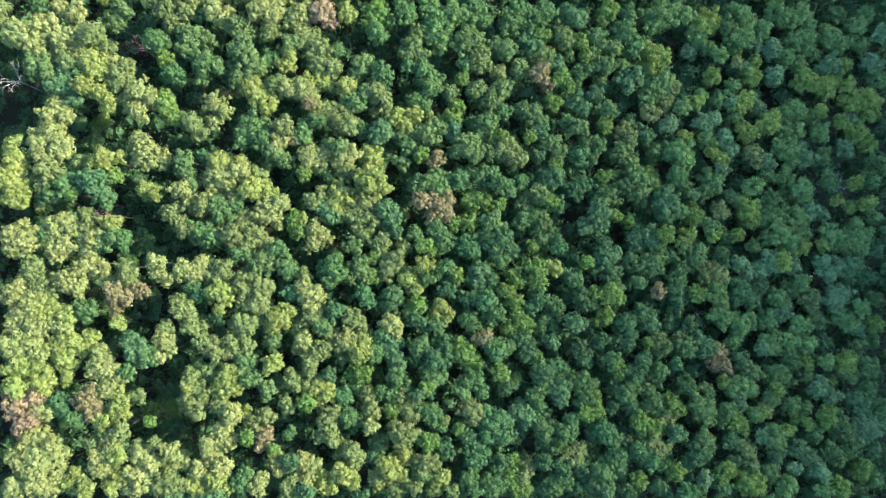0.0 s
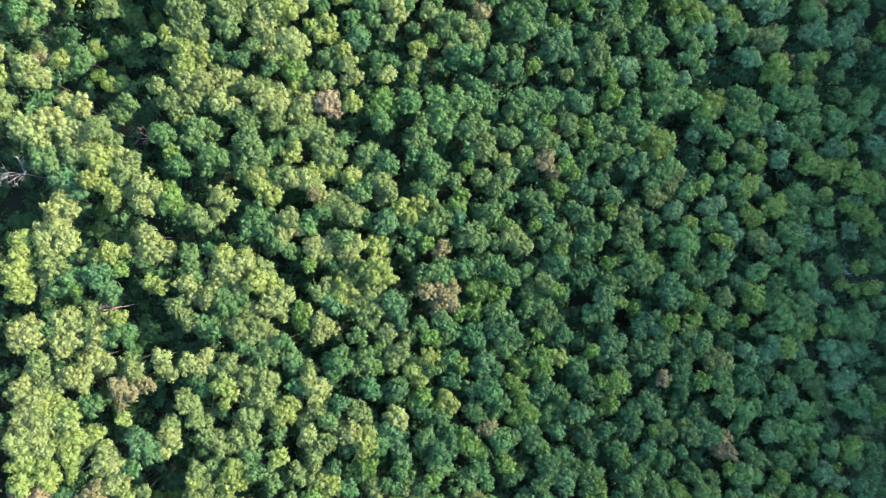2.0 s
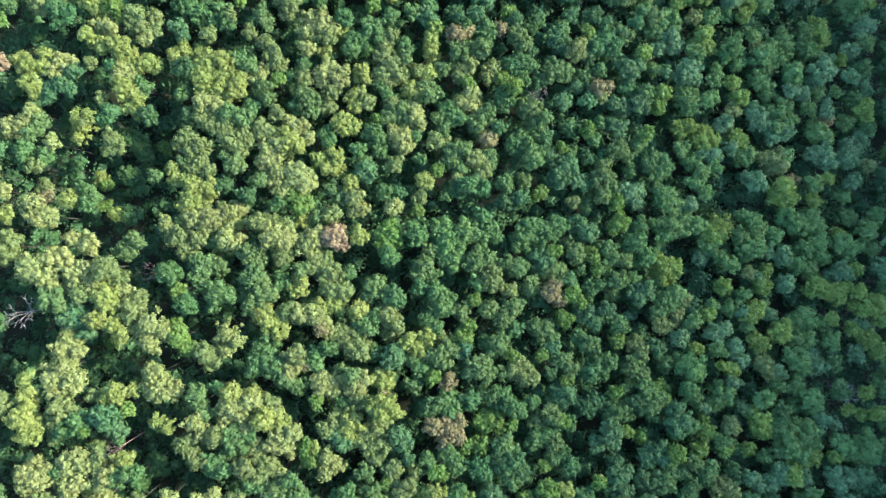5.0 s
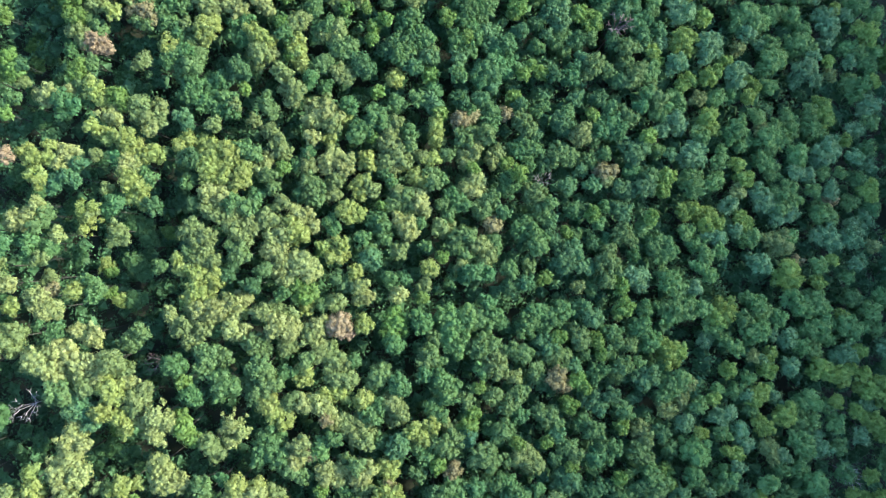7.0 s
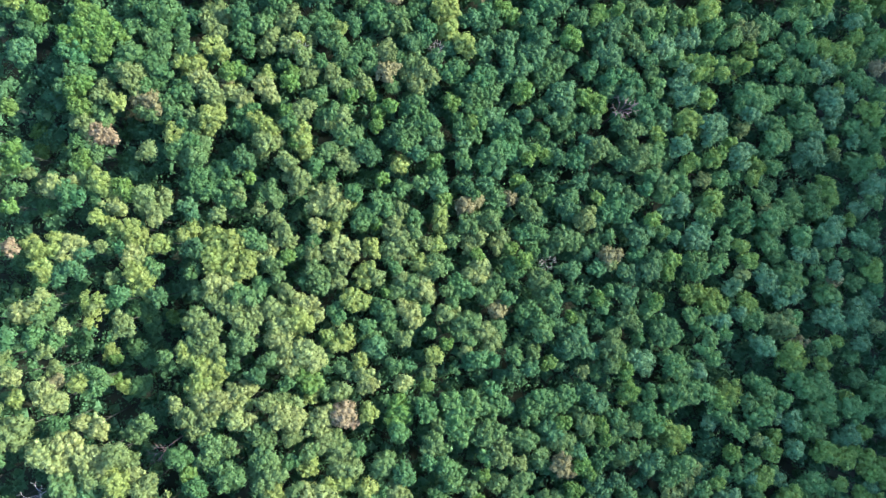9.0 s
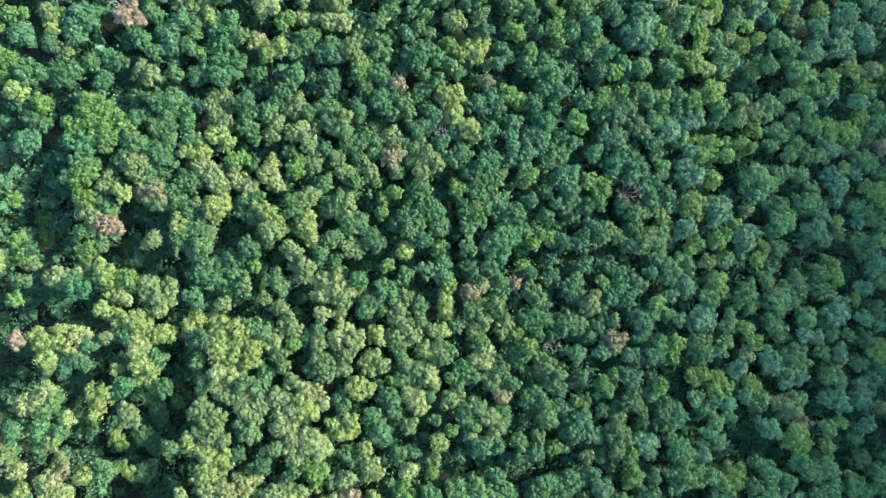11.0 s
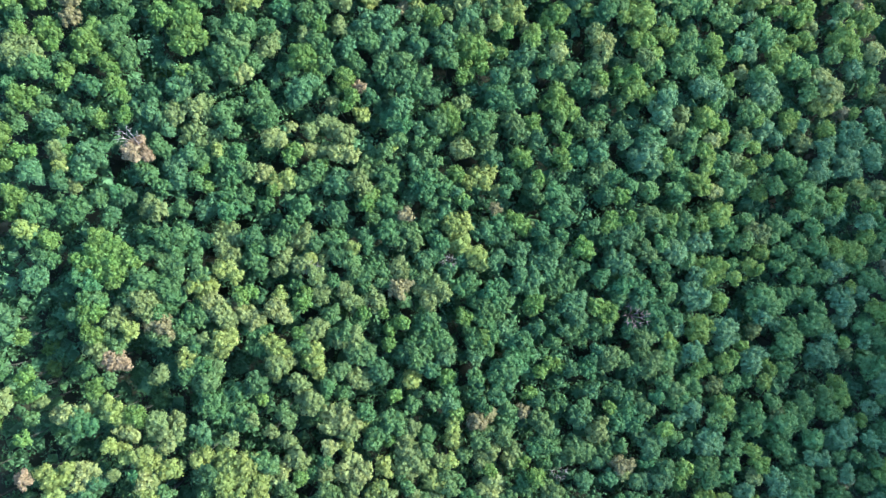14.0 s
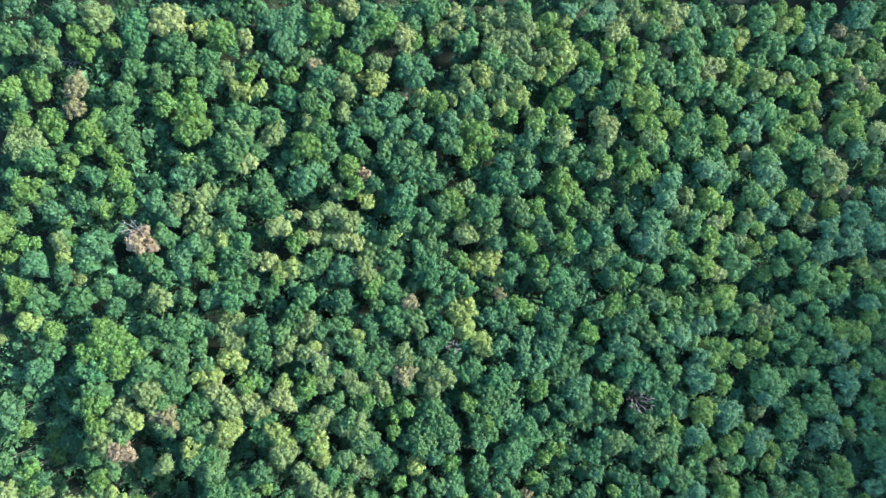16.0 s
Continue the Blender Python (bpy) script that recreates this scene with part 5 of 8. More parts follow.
linden(-9.9, 60.3, 2.3, (-1.0, 1.0, 1.6), (1.0, -1.5, 1.6))
hickory(-8.4, 69.0, 1.7, (1.5, -0.5, 1.2))
hickory(-7.9, 69.5, 1.9)
hornbeam(-7.4, 60.8, 1.2)
linden(-7.2, 64.4, 2.0, (-0.4, 1.5, 1.4), (0.6, -1.5, 1.3))
beech(-6.3, 56.7, 1.2)
hickory(-5.5, 52.6, 1.5)
elm(-4.8, 68.0, 1.6)
maple(-3.2, 54.6, 1.3, habit="soft")
elm(-3.2, 64.3, 1.2)
hornbeam(-3.2, 69.0, 1.2)
chestnut(-2.2, 59.7, 2.0, (-1.5, 0.5, 1.4))
hornbeam(-2.2, 62.3, 1.6)
beech(-0.7, 64.8, 2.0, (-1.0, 1.6, 1.4), (1.6, -0.5, 1.3))
elm(-0.1, 58.1, 2.6, (1.6, 0.5, 1.6), (-0.5, -2.0, 1.7))
chestnut(0.4, 53.0, 1.2)
hornbeam(0.9, 55.0, 1.2)
chestnut(0.9, 67.4, 1.2)
basswood(2.4, 51.9, 2.0, (-1.6, -1.0, 1.6))
linden(3.0, 69.0, 2.0, (-0.5, -2.1, 1.7), (1.0, -1.6, 1.5))
chestnut(4.0, 56.5, 2.0, (1.6, -1.6, 1.7), (0.5, -3.1, 1.3))
basswood(5.0, 51.4, 1.5)
elm(5.1, 64.8, 2.0, (-1.1, -1.5, 1.7), (1.1, 1.0, 1.5))
dying(6.1, 60.6, 1.9)
hornbeam(6.6, 57.0, 1.4)
basswood(8.2, 62.7, 1.6)
hornbeam(9.2, 52.3, 1.9)
beech(9.3, 68.4, 2.3, (-0.5, -1.6, 1.6))
maple(10.9, 70.0, 1.9, habit="soft")
beech(12.5, 60.6, 2.3, (-1.1, -1.0, 1.8), (1.6, -1.6, 1.8))
elm(12.9, 52.8, 1.6)
elm(14.1, 66.3, 2.4, (-1.1, 1.1, 1.5), (0.5, -2.1, 1.9))
hornbeam(14.6, 56.4, 1.9, (1.1, 1.5, 1.3))
maple(16.1, 50.6, 1.8, habit="soft")
hornbeam(16.8, 64.7, 1.5, (-1.1, -2.1, 1.6))
ash(17.3, 61.0, 1.6)
oak(17.8, 57.9, 1.4)
ash(19.9, 54.2, 2.9, (1.6, 1.5, 2.1), (-1.1, -1.0, 1.9), (2.7, -1.1, 1.8))
maple(20.3, 59.2, 1.2, habit="soft")
ash(20.6, 67.9, 1.9)
beech(21.6, 63.1, 1.8)
beech(22.1, 58.4, 1.2)
ash(24.8, 52.6, 1.4)
maple(25.2, 62.7, 1.7, habit="soft")
oak(25.4, 57.3, 1.4)
ash(25.5, 68.4, 1.8)
hornbeam(26.5, 60.9, 1.2)
beech(27.6, 64.1, 1.2)
elm(28.0, 50.4, 1.7)
elm(28.0, 54.1, 2.4, (1.1, -1.1, 1.8))
basswood(28.1, 57.2, 1.7)
linden(28.3, 69.1, 1.5)
elm(30.9, 58.8, 2.4, (1.6, -1.1, 1.5))
ash(31.5, 63.0, 2.1, (-1.1, 1.1, 1.5))
ash(32.1, 67.3, 2.1, (-1.7, 0.5, 1.3))
aspen(33.5, 50.8, 2.4, (1.1, -1.6, 1.6))
beech(33.6, 55.0, 1.5)
birch(35.3, 60.3, 1.4)
ash(35.4, 67.8, 2.4, (1.1, 1.1, 1.5))
maple(36.5, 61.9, 1.7, habit="soft")
hornbeam(36.6, 69.9, 2.2)
hornbeam(38.6, 57.1, 3.0, (1.7, -1.1, 2.1), (-1.1, -1.0, 1.9))
maple(38.8, 68.3, 2.1, (0.5, -1.6, 1.2), habit="soft")
birch(39.1, 54.4, 1.7)
locust(40.0, 69.9, 1.8, habit="soft")
birch(40.1, 50.2, 2.4, (1.6, -1.6, 1.8), (-1.1, 1.1, 1.5))
birch(43.7, 59.2, 1.4)
locust(43.8, 63.4, 2.1, (1.7, 0.5, 1.5), habit="soft")
birch(45.6, 67.8, 2.4, (-1.7, 1.1, 1.5))
birch(45.6, 69.9, 2.3, (-1.1, 0.5, 1.5))
birch(45.9, 57.0, 1.7)
birch(46.3, 52.7, 1.3)
birch(47.5, 54.8, 2.0)
birch(48.0, 51.1, 1.7)
locust(48.3, 62.3, 2.4, (1.7, -1.1, 1.8), (-0.6, -1.6, 1.5))
birch(48.4, 68.3, 1.3)
aspen(48.8, 58.6, 2.1, (1.7, -0.6, 1.4))
birch(50.2, 69.9, 1.6)
birch(50.4, 55.8, 1.5)
birch(52.2, 60.7, 1.3)
aspen(52.9, 64.5, 1.7)
aspen(53.4, 59.6, 1.6)
chestnut(54.7, 67.2, 1.4)
locust(55.1, 61.7, 2.1, (1.1, -1.1, 1.7), habit="soft")
locust(55.9, 69.7, 2.0, habit="soft")
birch(56.2, 57.9, 2.1, (1.2, 0.5, 1.5))
aspen(58.9, 53.0, 2.1, (-1.7, 1.1, 1.5))
aspen(59.9, 65.5, 2.8, (-1.1, 1.6, 1.8))
chestnut(62.5, 57.3, 2.5, (-1.7, 0.6, 1.8), (1.1, -1.1, 1.4))
aspen(62.7, 62.2, 2.0, (2.3, 0.5, 1.7))
birch(64.0, 66.6, 3.1, (1.7, -1.1, 2.3), (-0.7, -2.7, 2.2))
locust(64.1, 52.4, 2.1, (1.1, -2.2, 2.4), (-0.7, -2.2, 1.8))
birch(64.9, 58.4, 1.7)
dying(66.3, 53.4, 1.6)
birch(69.9, 67.7, 1.6)
birch(70.5, 52.8, 1.9)
birch(72.1, 63.8, 2.6, (1.1, -1.7, 2.2), (-1.2, -1.1, 1.9))
aspen(72.5, 58.8, 2.8, (1.1, -1.7, 2.0), (-1.8, 0.0, 1.9))
aspen(73.4, 67.6, 1.4)
locust(73.5, 53.9, 1.4, habit="soft")
dying(73.9, 65.4, 1.3)
birch(77.4, 50.5, 1.7)
birch(78.1, 65.4, 1.9)
aspen(78.4, 59.3, 2.5, (0.5, -1.7, 1.9), (-1.2, -1.1, 1.6))
aspen(78.8, 53.3, 1.9)
beech(79.4, 69.9, 1.7)
locust(81.1, 67.6, 2.2, (1.2, -1.1, 1.4), habit="soft")
aspen(81.5, 62.1, 1.7)
chestnut(82.2, 56.5, 1.3)
locust(82.4, 69.0, 1.3, habit="soft")
beech(82.8, 64.3, 1.3)
# the slope about 80 m along
sapling("g", -80.8, 70.1, 1.7, up=-8)
sapling("b", -79.5, 79.7, 1.9, up=-8)
maple(-79.0, 89.5, 1.9, (1.4, -2.4, 1.9), (-0.1, -2.9, 1.8))
withered(-78.5, 72.1, 1.5)
maple(-78.4, 79.3, 1.4, habit="soft")
sapling("g", -78.2, 84.3, 1.6, up=-8)
hornbeam(-78.0, 82.3, 1.5)
sapling("l", -77.8, 89.9, 1.7, habit="soft", up=-8)
chestnut(-76.6, 85.2, 1.1)
oak(-76.2, 88.1, 1.3)
sapling("g", -76.2, 79.7, 1.6, up=-8)
hickory(-75.5, 73.0, 1.6, (1.4, -1.0, 1.9), (3.2, -1.0, 1.8), (4.1, 1.0, 1.2))
linden(-71.5, 83.3, 2.0, (-1.4, -0.5, 1.6))
basswood(-69.7, 82.3, 1.9, (1.9, -1.0, 1.4), (0.0, -2.4, 1.2))
linden(-69.1, 73.1, 1.9, (1.4, -1.0, 1.8), (-0.4, -1.9, 1.6))
linden(-68.8, 83.8, 1.3)
sapling("g", -67.9, 76.2, 1.3, up=-8)
maple(-67.0, 87.8, 1.9, (-0.4, -1.5, 1.2), habit="soft")
ash(-66.7, 71.1, 1.3)
elm(-66.5, 84.8, 1.3)
beech(-66.0, 82.4, 1.5)
elm(-64.7, 88.8, 1.4)
hickory(-64.5, 77.5, 1.5, (1.4, -1.0, 1.8), (2.8, -2.0, 1.2))
hickory(-63.6, 83.4, 2.2, (1.4, -1.0, 1.9), (-0.9, 1.0, 1.4))
chestnut(-63.5, 72.6, 1.0)
sapling("g", -62.6, 88.6, 2.2, (1.5, -2.1, 2.0), up=-8)
linden(-62.2, 79.9, 1.8, (1.4, -1.0, 1.2))
basswood(-60.2, 72.1, 1.3)
maple(-60.2, 82.9, 1.9, (0.8, -1.5, 1.2), habit="soft")
sapling("g", -59.6, 83.5, 1.6, up=-8)
hickory(-58.9, 75.5, 2.2, (1.4, -1.0, 1.7), (0.0, -2.5, 1.7))
linden(-58.8, 71.1, 1.9, (1.4, -0.5, 1.7))
chestnut(-56.7, 89.4, 1.4)
chestnut(-56.6, 81.5, 1.7, (1.4, -2.5, 2.2), (-0.9, -2.0, 1.4))
linden(-54.6, 77.0, 1.3)
hickory(-54.1, 73.1, 1.9, (-1.4, -0.5, 1.5))
chestnut(-53.7, 81.5, 1.9, (0.5, -2.5, 1.4))
sapling("g", -52.2, 83.5, 1.6, up=-8)
ash(-49.4, 79.5, 1.8, (1.0, -1.5, 1.3))
hickory(-48.4, 75.6, 1.7, (-1.4, -1.0, 1.4))
oak(-47.9, 72.1, 1.8)
elm(-47.6, 88.5, 2.2, (-1.9, -1.0, 2.0), (0.9, 2.0, 1.4))
beech(-47.6, 85.0, 2.5, (-0.9, -1.5, 1.8))
hickory(-45.6, 74.6, 2.2, (1.9, -1.0, 2.8), (4.3, -1.0, 2.2))
hickory(-45.0, 71.1, 2.5, (2.9, -0.0, 2.2), (5.8, -0.5, 1.8))
beech(-44.7, 85.1, 2.8, (1.9, 1.0, 1.8), (-1.4, -2.5, 2.2))
chestnut(-43.7, 78.1, 1.6)
beech(-42.3, 82.6, 2.8, (1.5, -1.5, 2.0), (-0.9, -2.0, 1.8))
chestnut(-39.9, 81.6, 1.2)
oak(-39.4, 88.2, 2.3, (-1.0, -1.5, 1.5))
maple(-38.9, 85.1, 1.3, habit="soft")
hornbeam(-38.8, 74.1, 2.0, (1.5, -1.0, 1.7))
chestnut(-36.9, 79.1, 1.3)
elm(-35.0, 82.7, 1.8, (1.0, -1.5, 1.4))
linden(-34.9, 72.1, 1.7, (-1.0, -1.5, 1.7))
chestnut(-34.0, 77.1, 1.4)
chestnut(-32.1, 87.8, 2.0, (1.0, -2.5, 2.0))
chestnut(-32.0, 73.6, 2.0, (-0.5, 1.5, 1.4))
maple(-31.9, 70.6, 1.4, habit="soft")
linden(-30.6, 83.2, 1.3)
chestnut(-29.6, 84.7, 2.0, (-0.5, -1.5, 1.3))
beech(-29.5, 71.6, 1.3)
hornbeam(-27.5, 73.6, 1.4)
chestnut(-27.5, 71.6, 1.7)
beech(-27.1, 86.8, 1.3)
linden(-26.6, 76.1, 1.6)
linden(-26.1, 81.7, 2.6, (2.0, -1.0, 2.6), (-0.5, -2.0, 2.1))
elm(-25.5, 89.4, 2.1, (1.3, 0.8, 1.3))
beech(-24.6, 85.8, 1.6)
hickory(-23.6, 76.1, 1.2)
chestnut(-23.1, 78.7, 2.0, (-1.5, 4.1, 1.6))
linden(-23.1, 73.1, 2.1, (-1.0, -1.5, 1.7))
chestnut(-22.1, 88.4, 2.0, (1.7, -0.2, 1.4))
linden(-21.1, 71.1, 2.0, (1.0, 1.0, 1.4))
hickory(-20.8, 79.7, 1.7)
beech(-20.1, 82.3, 1.5)
sapling("g", -18.8, 86.0, 2.0, up=-8)
beech(-18.1, 78.2, 2.6, (-1.0, -1.5, 1.9))
oak(-17.6, 89.3, 2.3, (-1.0, 1.2, 1.4))
hickory(-17.0, 72.1, 2.0)
maple(-16.1, 76.7, 1.2, habit="soft")
maple(-15.1, 84.9, 1.5, habit="soft")
hornbeam(-15.1, 80.3, 2.6, (1.5, -1.0, 2.0), (-1.0, 1.0, 1.4))
beech(-13.5, 70.0, 1.6)
chestnut(-13.0, 75.2, 2.3, (1.5, -1.5, 2.3), (-0.5, -3.1, 2.0), (2.6, -3.1, 1.9))
chestnut(-12.5, 77.7, 1.7, (1.0, 1.6, 1.3))
hickory(-12.0, 87.6, 1.9)
hornbeam(-12.0, 82.9, 1.6)
chestnut(-12.0, 70.5, 1.3)
beech(-9.4, 77.8, 1.9)
elm(-8.9, 75.2, 1.3)
ash(-8.4, 89.7, 2.0)
hornbeam(-7.9, 84.0, 1.7)
chestnut(-6.9, 73.1, 1.2)
maple(-5.3, 88.2, 1.8, habit="soft")
ash(-5.3, 83.5, 2.0, (1.0, -1.0, 1.5))
hickory(-5.3, 72.6, 1.6)
elm(-5.3, 70.0, 1.5)
beech(-4.8, 86.1, 1.4)
hickory(-4.3, 79.3, 1.6)
hickory(-4.3, 76.7, 1.9)
maple(-3.8, 81.4, 1.5, habit="soft")
maple(-3.2, 80.9, 1.2, habit="soft")
elm(-2.2, 73.6, 1.6)
oak(-0.1, 84.6, 2.0, (1.0, -1.6, 1.3))
beech(-0.1, 88.3, 1.8)
dying(0.4, 79.9, 2.0, (1.6, 1.1, 1.3))
elm(0.9, 76.8, 2.3, (1.6, 1.1, 1.5))
chestnut(1.4, 73.6, 2.3, (1.6, 1.0, 1.6), (-0.5, -1.6, 1.5))
beech(2.0, 82.0, 1.1)
maple(2.5, 71.0, 1.5, habit="soft")
ash(4.1, 84.1, 1.5)
elm(5.1, 77.3, 1.6)
basswood(5.2, 89.4, 3.2, (1.6, 1.1, 2.4), (-1.1, -1.6, 1.9))
hornbeam(5.7, 79.9, 2.3, (0.5, 1.6, 1.8))
ash(6.2, 86.8, 1.4)
chestnut(7.2, 74.2, 1.8, (-1.1, -1.6, 1.5))
maple(8.8, 72.1, 1.4, habit="soft")
dying(8.9, 81.6, 1.5)
maple(10.3, 84.7, 1.6, (-0.6, -1.6, 1.2), habit="soft")
basswood(11.0, 74.7, 2.1, (1.1, 1.1, 1.3))
oak(11.5, 83.2, 1.4)
elm(12.1, 80.0, 2.4, (1.1, -1.6, 1.6))
maple(12.1, 89.0, 1.5, habit="soft")
beech(13.6, 74.7, 2.1, (-0.6, -2.6, 1.6))
ash(14.2, 77.4, 1.4)
oak(15.8, 72.1, 1.6)
beech(15.8, 83.2, 1.5, (-1.1, -1.1, 1.2))
maple(15.9, 89.6, 1.7, habit="soft")
oak(18.1, 89.1, 1.7)
elm(19.0, 74.2, 2.7, (1.6, -0.5, 2.1), (-1.1, -1.1, 1.6))
ash(19.6, 80.1, 2.4, (1.1, -1.6, 1.8))
beech(20.2, 81.7, 1.4)
basswood(21.3, 89.2, 2.2, (1.1, 1.6, 1.5))
ash(22.4, 84.9, 1.9)
chestnut(22.9, 77.4, 2.1, (1.1, 1.6, 1.3))
ash(23.4, 71.0, 1.4)
oak(25.6, 76.9, 1.7)
maple(25.7, 81.7, 1.4, habit="soft")
oak(26.8, 84.9, 2.0)
dying(27.7, 70.5, 1.9, (1.7, 0.5, 1.2))
hornbeam(27.8, 74.2, 1.5, (-2.8, -1.1, 2.1))
basswood(28.9, 80.1, 2.7, (-1.7, -1.6, 2.1), (1.6, -1.6, 2.1))
basswood(29.0, 83.4, 1.3)
oak(31.3, 88.8, 1.4)
elm(31.8, 82.3, 2.0, (1.1, -1.1, 1.4))
basswood(33.3, 71.0, 2.0)
ash(33.3, 74.2, 2.4, (1.7, 1.1, 2.0), (-1.1, 1.6, 1.8))
basswood(35.1, 83.4, 1.3)
locust(36.2, 77.5, 1.8, habit="soft")
beech(36.3, 86.2, 1.4)
elm(38.5, 85.1, 1.4, (-1.1, 2.2, 1.7))
birch(38.9, 75.3, 1.4)
birch(39.0, 82.4, 2.0, (1.1, 1.1, 1.2))
aspen(39.6, 79.1, 1.3)
ash(40.6, 74.3, 1.3)
birch(41.9, 86.2, 1.4)
aspen(43.0, 80.2, 2.1, (-1.1, 1.1, 1.4))
birch(43.0, 84.6, 1.8)
locust(44.8, 89.0, 2.1, (-1.2, -1.1, 1.4), habit="soft")
aspen(45.7, 74.8, 2.7, (-1.2, -1.1, 2.0), (1.1, -1.6, 1.7))
chestnut(46.8, 85.4, 1.7)
birch(46.9, 78.1, 1.8)
locust(48.7, 81.9, 2.1, (1.1, -2.2, 2.0), (-1.2, -2.2, 1.5))
locust(48.8, 89.6, 2.1, (1.7, 1.1, 1.5), habit="soft")
birch(50.5, 85.8, 1.7)
birch(50.8, 73.2, 1.8)
birch(51.5, 75.4, 1.3)
birch(53.8, 86.4, 1.7)
locust(54.3, 72.6, 1.7, habit="soft")
birch(54.4, 79.8, 2.5, (-1.2, -1.7, 1.7))
birch(56.7, 77.6, 2.2, (-1.2, -1.1, 1.5))
locust(56.9, 85.9, 1.7, habit="soft")
locust(57.5, 89.2, 1.7, (1.1, -1.1, 1.2), habit="soft")
birch(58.6, 82.0, 1.3)
chestnut(59.7, 79.8, 1.7)
birch(60.1, 73.2, 2.2, (1.7, -1.1, 1.4))
birch(60.8, 78.2, 2.8, (0.5, -2.2, 2.2), (1.8, 2.2, 1.5))
birch(61.6, 88.2, 1.9)
birch(62.3, 70.4, 1.7)
birch(64.3, 77.6, 1.6)
birch(66.1, 80.4, 2.3, (-1.1, 1.7, 1.7))
aspen(66.4, 71.0, 1.4)
birch(66.6, 74.9, 2.2, (1.1, -1.1, 1.6))
aspen(68.8, 70.4, 1.7)
birch(69.8, 83.2, 1.9)
birch(70.3, 79.9, 2.3, (1.7, -1.1, 1.7))
birch(72.3, 71.0, 1.4)
aspen(72.5, 74.9, 2.8, (1.8, 1.1, 2.2), (-0.6, -1.7, 1.9))
locust(72.7, 83.3, 2.2, (-0.5, 1.7, 1.6), (1.1, -1.7, 1.4))
aspen(73.7, 77.1, 1.3)
birch(75.3, 71.0, 1.3)
locust(77.3, 77.7, 1.5, habit="soft")
aspen(78.4, 74.3, 1.7)
birch(79.5, 89.5, 2.5, (1.8, -0.5, 1.9))
aspen(79.8, 79.9, 1.6)
birch(80.0, 86.7, 1.5)
beech(81.5, 76.0, 1.9)
aspen(82.0, 73.2, 1.7)
birch(82.9, 81.7, 1.8)
aspen(83.0, 85.0, 2.5, (-1.2, -1.1, 1.6))
locust(83.1, 89.6, 1.6, habit="soft")
# the slope about 100 m along
sapling("b", -80.3, 102.7, 2.3, (2.4, 0.6, 1.7), up=-8)
maple(-79.5, 96.8, 1.6, habit="soft")
sapling("l", -78.8, 93.5, 1.9, habit="soft", up=-8)
sapling("g", -78.3, 96.1, 1.9, up=-8)
ash(-78.2, 106.6, 2.5, (1.4, 1.0, 1.6))
sapling("g", -76.9, 104.8, 2.0, up=-8)
sapling("g", -76.4, 100.2, 2.6, (-1.9, -1.6, 1.7), up=-8)
sapling("g", -75.8, 91.5, 1.9, up=-8)
beech(-74.8, 110.0, 1.5)
oak(-70.8, 100.5, 1.1)
maple(-69.5, 108.9, 2.3, (1.4, 1.5, 1.7), (-0.9, 1.0, 1.4))
maple(-68.5, 100.5, 2.3, (1.9, 0.5, 1.5), habit="soft")
maple(-68.5, 97.1, 1.6, (1.4, -0.5, 1.9), habit="soft")
beech(-68.4, 91.2, 1.5)
basswood(-68.1, 106.4, 1.8, (-2.3, 0.4, 1.6))
beech(-67.6, 103.0, 2.2, (-1.4, -0.0, 1.6), (1.2, -0.5, 1.5))
chestnut(-67.5, 94.6, 1.6, (1.4, -1.5, 1.2))
hornbeam(-64.7, 95.7, 1.9, (0.9, -1.0, 1.5))
withered(-64.7, 91.7, 1.7)
withered(-64.2, 92.7, 1.9, (1.4, -1.0, 1.2))
sapling("g", -64.2, 93.8, 1.7, up=-8)
maple(-63.9, 107.6, 2.1, (-0.9, -1.2, 1.2), (-2.3, 0.4, 1.7))
chestnut(-63.8, 100.6, 1.9, (-0.9, -1.5, 1.8), (0.9, -1.5, 1.5))
maple(-61.1, 109.6, 1.7, (-0.9, 1.5, 1.4), habit="soft")
hickory(-61.0, 97.7, 1.7)
beech(-60.6, 104.7, 2.1, (-0.9, -1.5, 1.5))
sapling("d", -59.2, 94.4, 2.2, up=-8)
beech(-59.2, 106.7, 2.2, (1.4, -0.5, 1.9))
chestnut(-59.2, 102.7, 2.5, (1.4, 0.5, 1.8), (0.5, -2.0, 1.7))
dying(-57.7, 98.8, 2.2, (1.9, -0.5, 1.9), (2.9, -1.4, 1.5))
elm(-57.2, 96.8, 1.7, (1.9, -1.0, 1.2))
beech(-55.4, 104.8, 2.5, (1.4, 0.5, 1.7), (1.9, -0.9, 1.4))
beech(-55.4, 101.9, 2.2, (-1.4, -1.5, 1.7))
hornbeam(-54.5, 108.9, 2.2, (-1.4, 0.9, 1.3), (1.0, -1.5, 1.4), (1.4, 1.0, 1.1))
beech(-53.4, 98.4, 1.6)
beech(-52.0, 96.4, 1.8, (2.4, 3.1, 1.8))
hickory(-52.0, 92.5, 1.8)
beech(-51.0, 90.5, 2.5, (-1.4, -1.0, 1.5), (2.4, 0.5, 2.0))
beech(-50.6, 94.5, 1.4)
beech(-50.1, 101.0, 2.2, (-1.4, -1.0, 1.7))
elm(-49.2, 107.5, 1.7)
hickory(-49.2, 104.5, 2.5, (-1.4, 1.0, 1.7), (1.4, 1.0, 1.7))
chestnut(-48.7, 96.0, 1.2)
elm(-48.2, 93.5, 1.6)
linden(-47.3, 102.6, 1.7, (1.4, -1.0, 2.0))
hickory(-45.4, 108.7, 1.8, (1.9, -1.6, 1.5))
